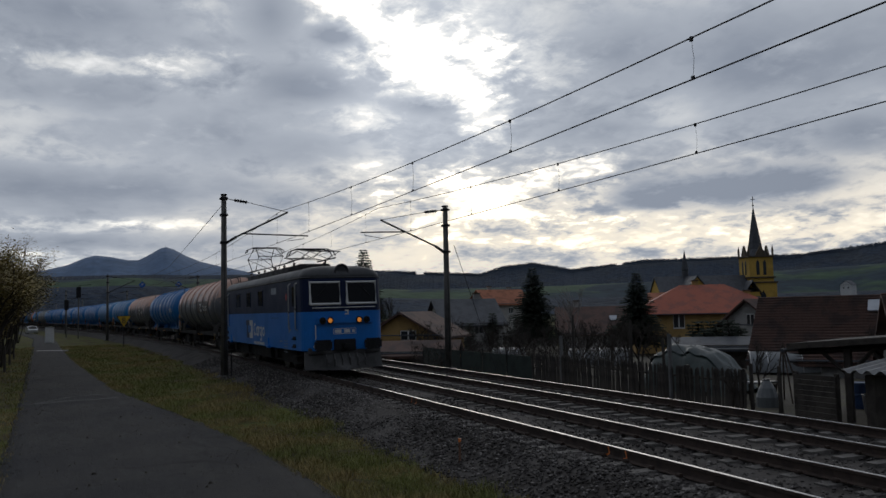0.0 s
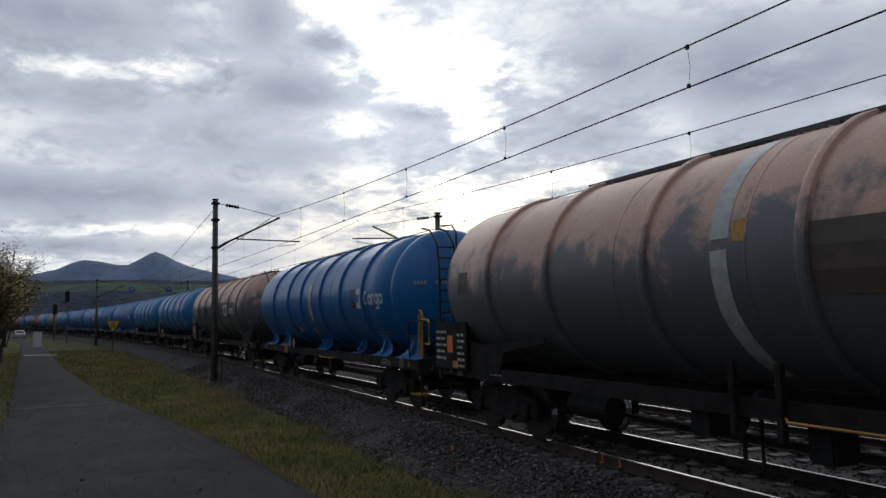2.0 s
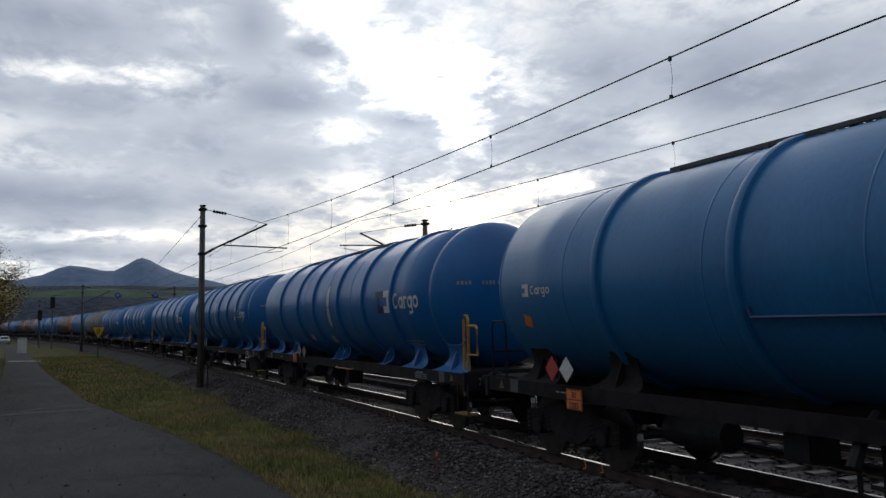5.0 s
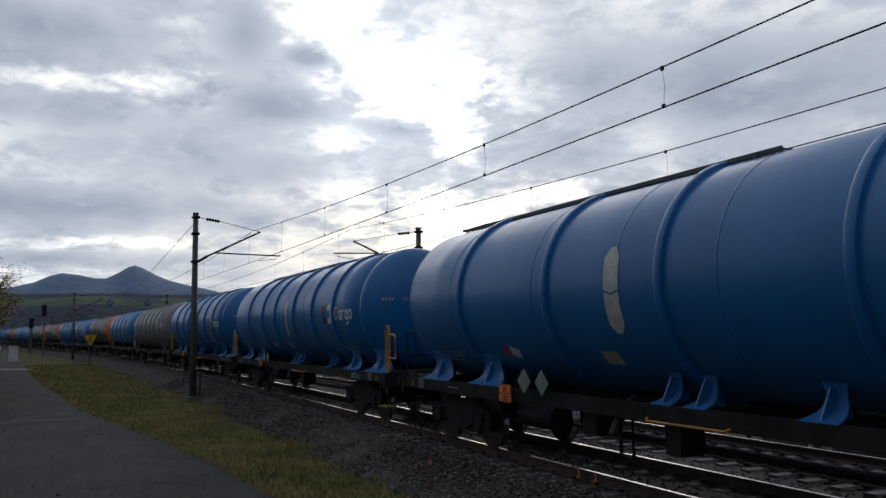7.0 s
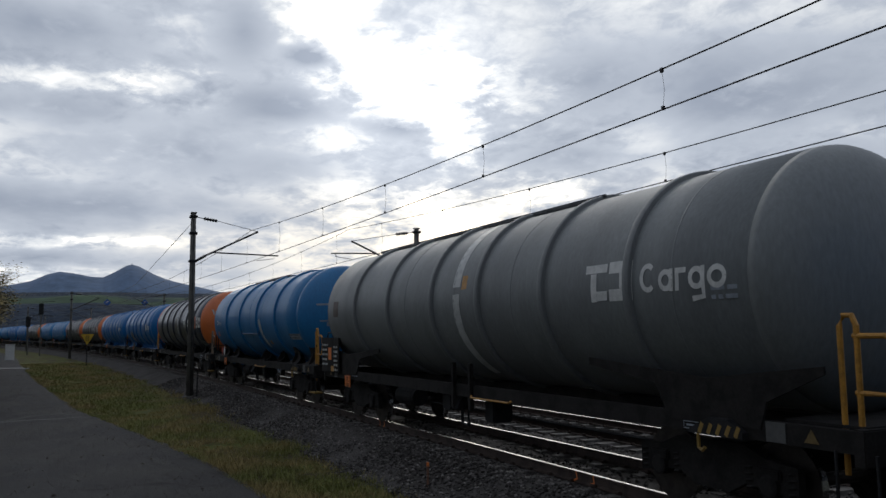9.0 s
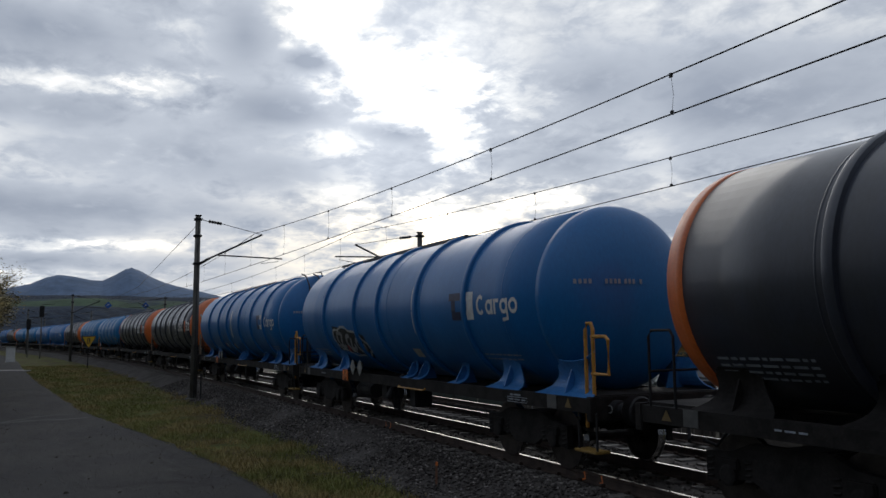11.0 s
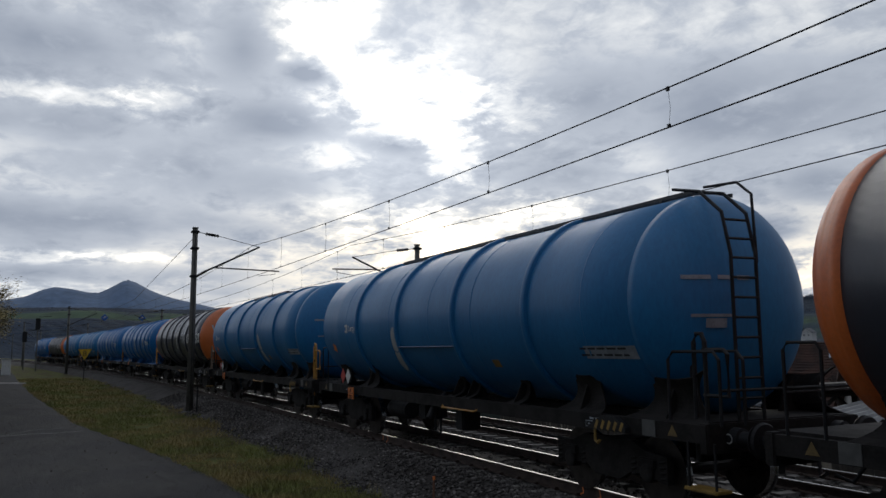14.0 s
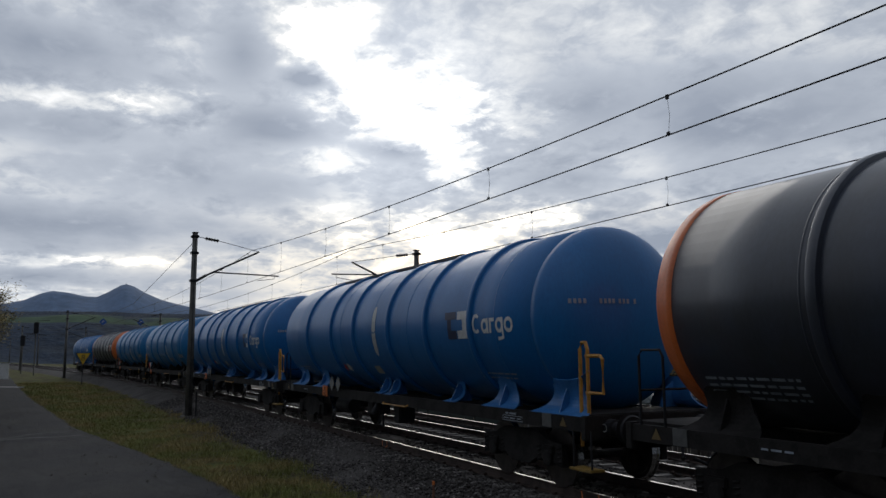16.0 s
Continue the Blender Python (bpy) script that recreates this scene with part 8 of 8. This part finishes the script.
cab = thing("signal_cabinet", "white relay cabinet beside the lane", "cabinet", m=pose(-104.3, -13.2, -0.62))
part("body", B(-0.3, 0.3, -0.45, 0.45, 0.0, 1.75, bevel=0.03), WHITE, cab)
part("roof", B(-0.36, 0.36, -0.5, 0.5, 1.75, 1.83, bevel=0.02), PALE, cab)
for X, Y, h in ((-124, -10.6, 7.2), (-133, -12.4, 5.6)):
    s = thing("signal_mast", "slim railway signal mast with a dark head", "signal", "signals", m=pose(X, Y, -0.6))
    part("mast", T([(0, 0, 0), (0, 0, h)], 0.08, 8), MAST, s)
    part("head", B(-0.15, 0.15, -0.3, 0.3, h - 1.6, h - 0.1, bevel=0.05), BLACK, s)
    part("arm", T([(0, 0, h + 0.1), (0, 1.6, h + 0.2)], 0.03, 6), BLACK, s)
for off in (-0.1, SPACING + 0.1):
    x0 = -106.0
    d = thing("wire_sign", "blue diamond sign hung from the overhead wire", "railway sign", "wire signs", m=pose(x0, track_y(x0) + off + 0.9, 6.05))
    part("plate", prism(bmesh.new(), [(-0.42, 0), (0, -0.42), (0.42, 0), (0, 0.42)], "X", -0.012, 0.012), SIGN_BLUE, d)
    part("mark", prism(bmesh.new(), [(-0.16, -0.06), (0.02, -0.06), (0.02, 0.06), (0.16, 0.06), (0.16, 0.14), (-0.06, 0.14), (-0.06, 0.02), (-0.16, 0.02)], "X", 0.014, 0.018), WHITE, d)
    part("hanger", T([(0, 0, 0.40), (0, 0, 0.75)], 0.015, 5), WIRE, d)
pg = tagged(part("marker_peg", T([(-13.1, -2.35, -0.75), (-13.08, -2.35, -0.12)], 0.022, 6), mat("peg_wood", (0.16, 0.08, 0.05), 0.8)), "small wooden survey peg with a red top", "peg")
tops = part("peg_top", T([(-13.08, -2.35, -0.12), (-13.08, -2.35, -0.06)], 0.024, 6), SIGN_ORANGE, pg)
for X in (-10.9, -10.45, -19.5, -19.2):
    mk = strokes(bmesh.new(), [([(X, -0.015), (X + 0.03, -0.12), (X - 0.06, -0.15)], 0.028)], lambda u, v, l: Vector((u, track_y(u) - 0.79 - l, v)))
    tagged(part("rail_mark", mk, SIGN_ORANGE), "orange paint mark on the rail side", "paint mark", "rail marks")
stay = [(-37.66, track_y(-37.66) - 2.6, 7.2), (-72, track_y(-72) - 1.0, 6.3), (-106, track_y(-106) + 0.9, 6.6)]
tagged(part("anchor_wire", T(stay, 0.014, 5), WIRE), "slanting anchor wire from the mast", "wire")
guy = thing("guy_wire", "steel guy rod beside the second mast", "wire")
part("rod", T([(-35.4, 7.4, 5.2), (-33.4, 8.6, -1.0)], 0.014, 5), WIRE, guy)
stub = thing("stub_post", "short dark lineside post by the mast", "post", m=pose(-36.6, -2.75, -0.7))
part("shaft", T([(0, 0, 0), (0.02, 0, 1.25)], 0.03, 6), BLACK, stub)


def garden_ground():
    xs = spaced(-150, 12, -25, 1.0, 1.06)
    offs = [7.7 + 0.75 * i for i in range(14)] + [19 + 3.5 * i for i in range(15)]

    def rows(x):
        out = []
        for o in offs:
            y = track_y(x) + o
            bump = 0.05 * noise.noise(Vector((x * 0.35, y * 0.35, 1.0))) + 0.03 * noise.noise(Vector((x * 1.3, y * 1.3, 4.0)))
            out.append((y, ground_z(x, y) + bump + 0.04))
        return out
    sheet("garden_ground", xs, rows, EARTH, "dark dug earth and dead grass of the garden plots", "ground")


def garden_brush():
    """Thin tangled stems that fill the gardens behind the fence."""
    rng = np.random.default_rng(21)
    n = 14000
    az = np.radians(rng.uniform(20.5, 35.5, n))
    d = rng.uniform(38, 62, n)
    x, y = -np.cos(az) * d, np.sin(az) * d - 8.1
    lump = np.array([noise.noise(Vector((a * 0.16, b * 0.16, 6.0))) for a, b in zip(x, y)])
    keep = lump > -0.15
    x, y, lump = x[keep], y[keep], lump[keep]
    n = len(x)
    z = -1.9 + rng.uniform(0, 1.0, n) ** 0.8 * (1.9 + 1.8 * lump)
    a, tilt, l = rng.uniform(0, math.tau, n), rng.normal(0.5, 0.5, n), rng.uniform(0.25, 0.7, n)
    dx, dy, dz = np.cos(a) * np.cos(tilt) * l, np.sin(a) * np.cos(tilt) * l, np.sin(tilt) * l
    w = rng.uniform(0.006, 0.014, n)
    base = np.stack([x, y, z], 1)
    v = np.stack([base + np.stack([w, w, 0 * w], 1), base - np.stack([w, w, 0 * w], 1), base + np.stack([dx, dy, dz], 1)], 1)
    ob = part("garden_brush", (v.reshape(-1, 3).tolist(), np.arange(3 * n).reshape(-1, 3).tolist()), TWIGS)
    tagged(ob, "tangled leafless brush in the garden plots", "brush", kind="stuff")


garden_ground()
garden_brush()


def parked_car():
    c = thing("parked_car", "silver hatchback parked at the end of the lane", "car", m=pose(-172.5, -19.6, -0.55, 0, 0, 12))
    paintm = mat("silver_car_paint", (0.45, 0.45, 0.46), 0.3, 0.3, 0.1, 2, 20, 0, coat=0.5)
    body = prism(bmesh.new(), [(-2.0, 0.25), (2.0, 0.25), (2.05, 0.75), (1.3, 0.92), (0.6, 1.42), (-0.9, 1.46), (-1.8, 1.0), (-2.05, 0.85)], "Y", -0.82, 0.82)
    bmesh.ops.bevel(body, geom=list(body.edges), offset=0.06, segments=2, affect="EDGES")
    part("body", body, paintm, c)
    part("windscreen", prism(bmesh.new(), [(1.27, 0.95), (0.63, 1.38), (0.66, 1.40), (1.30, 0.97)], "Y", -0.68, 0.68), GLASS, c)
    part("rear_window", prism(bmesh.new(), [(-1.76, 1.03), (-0.98, 1.42), (-1.0, 1.45), (-1.80, 1.05)], "Y", -0.66, 0.66), GLASS, c)
    for s in (-1, 1):
        part("side_window", prism(bmesh.new(), [(1.05, 0.97), (0.55, 1.36), (-0.85, 1.38), (-1.45, 1.0)], "Y", s * 0.825, s * 0.835), GLASS, c)
        part("headlight", B(1.95, 2.08, s * 0.62 - 0.15, s * 0.62 + 0.15, 0.62, 0.76, bevel=0.02), WHITE, c)
        for dx in (-1.25, 1.25):
            wl = part("wheel", lathe(bmesh.new(), [(-0.1, 0.2), (-0.1, 0.29), (-0.07, 0.31), (0.07, 0.31), (0.1, 0.29), (0.1, 0.2)], 18, "Y", (dx, s * 0.76, 0.30)), INK, c)
            part("rim", lathe(bmesh.new(), [(-0.02, 0.05), (0.0, 0.2)], 14, "Y", (dx, s * 0.865, 0.30)), CHROME, wl)


parked_car()
bx, by = -170.0, 6.0
house("brick_building", "plain brick-red lineside building", bx, by, 8, 12.0, 7.0, -1.0, 4.6, 5.4, "gable", mat("orange_brick", (0.30, 0.10, 0.05), 0.85, 0, 0.3, 0.8, 14, 0.2), TILE_BROWN, [(-3, 2.5, 1.0, 1.3), (0, 2.5, 1.0, 1.3), (3, 2.5, 1.0, 1.3)])
cont = thing("white_hut", "small white lineside hut with dark slats", "hut", m=pose(-158.0, 1.2, 0, 0, 0, 5))
part("body", B(-1.2, 1.2, -1.0, 1.0, -0.8, 2.4), WHITE, cont)
part("roof", B(-1.35, 1.35, -1.15, 1.15, 2.4, 2.52), SLATE, cont)
for k in range(6):
    part("slat", B(1.2, 1.23, -0.8, 0.8, -0.2 + k * 0.4, -0.05 + k * 0.4), SLATE, cont)


def weeds():
    """Dry stalks on the ballast shoulder."""
    rng = random.Random(5)
    verts, faces = [], []
    for cx, cy, n, s in ((-27.5, -2.4, 60, 0.9), (-30.5, -2.6, 50, 1.0), (-24.5, -2.2, 45, 0.7), (-33, -2.8, 50, 1.2), (-36.5, 7.9, 70, 1.0), (-33.5, 8.2, 60, 1.0), (-40, 8.0, 60, 1.2), (-21, -2.5, 30, 0.5)):
        for _ in range(n):
            x, y = rng.gauss(cx, s), rng.gauss(cy, 0.22)
            h = rng.uniform(0.15, 0.6)
            dx, dy = rng.gauss(0, 0.12), rng.gauss(0, 0.12)
            k = len(verts)
            w = 0.006
            z = -0.62 if y < 0 else -1.0
            verts += [(x - w, y, z), (x + w, y, z), (x + dx, y + dy, z + h)]
            faces.append((k, k + 1, k + 2))
            verts += [(x + dx * 0.5, y + dy * 0.5, z + h * 0.5), (x + dx * 0.5 + 0.012, y + dy * 0.5, z + h * 0.5), (x + dx * 0.5 + rng.gauss(0, 0.1), y + rng.gauss(0, 0.1), z + h * 0.85)]
            faces.append((k + 3, k + 4, k + 5))
    tagged(part("dry_weeds", (verts, faces), mat("dry_stalks", (0.13, 0.095, 0.055), 0.9, 0, 0.3, 2, 20, 0)), "thin dry weed stalks on the track shoulder", "weeds", kind="stuff")


weeds()


# ---------------------------------------------------------------- small litter on the lane
def lane_litter():
    rng = random.Random(77)
    verts, faces = [], []
    for _ in range(2600):
        x = -5 - 60 * rng.random() ** 1.5
        a, b = interp(PATH_LEFT, x), interp(PATH_RIGHT, x)
        f = rng.random()
        if rng.random() < 0.5:
            f = rng.choice((rng.random() ** 3 * 0.25, 1 - rng.random() ** 3 * 0.25))
        y = a + (b - a) * f
        z = -0.545 + 0.03 * math.sin(f * math.pi) + 0.006
        s = rng.uniform(0.006, 0.022) if rng.random() < 0.93 else rng.uniform(0.03, 0.05)
        t = rng.uniform(0, math.tau)
        k = len(verts)
        for q in range(4):
            r = s * rng.uniform(0.7, 1.3)
            verts.append((x + r * math.cos(t + q * 1.57), y + r * math.sin(t + q * 1.57), z - 0.01))
        verts.append((x, y, z + s * 0.6))
        faces += [(k + q, k + (q + 1) % 4, k + 4) for q in range(4)]
    m = mat("lane_grit", (0.085, 0.075, 0.06), 0.9, 0, 0.5, 3, 20, 0, col2=(0.04, 0.035, 0.03), spec=0.1)
    tagged(part("lane_grit", (verts, faces), m), "scattered grit and dry leaf bits on the asphalt", "grit", kind="stuff")


lane_litter()
motions()
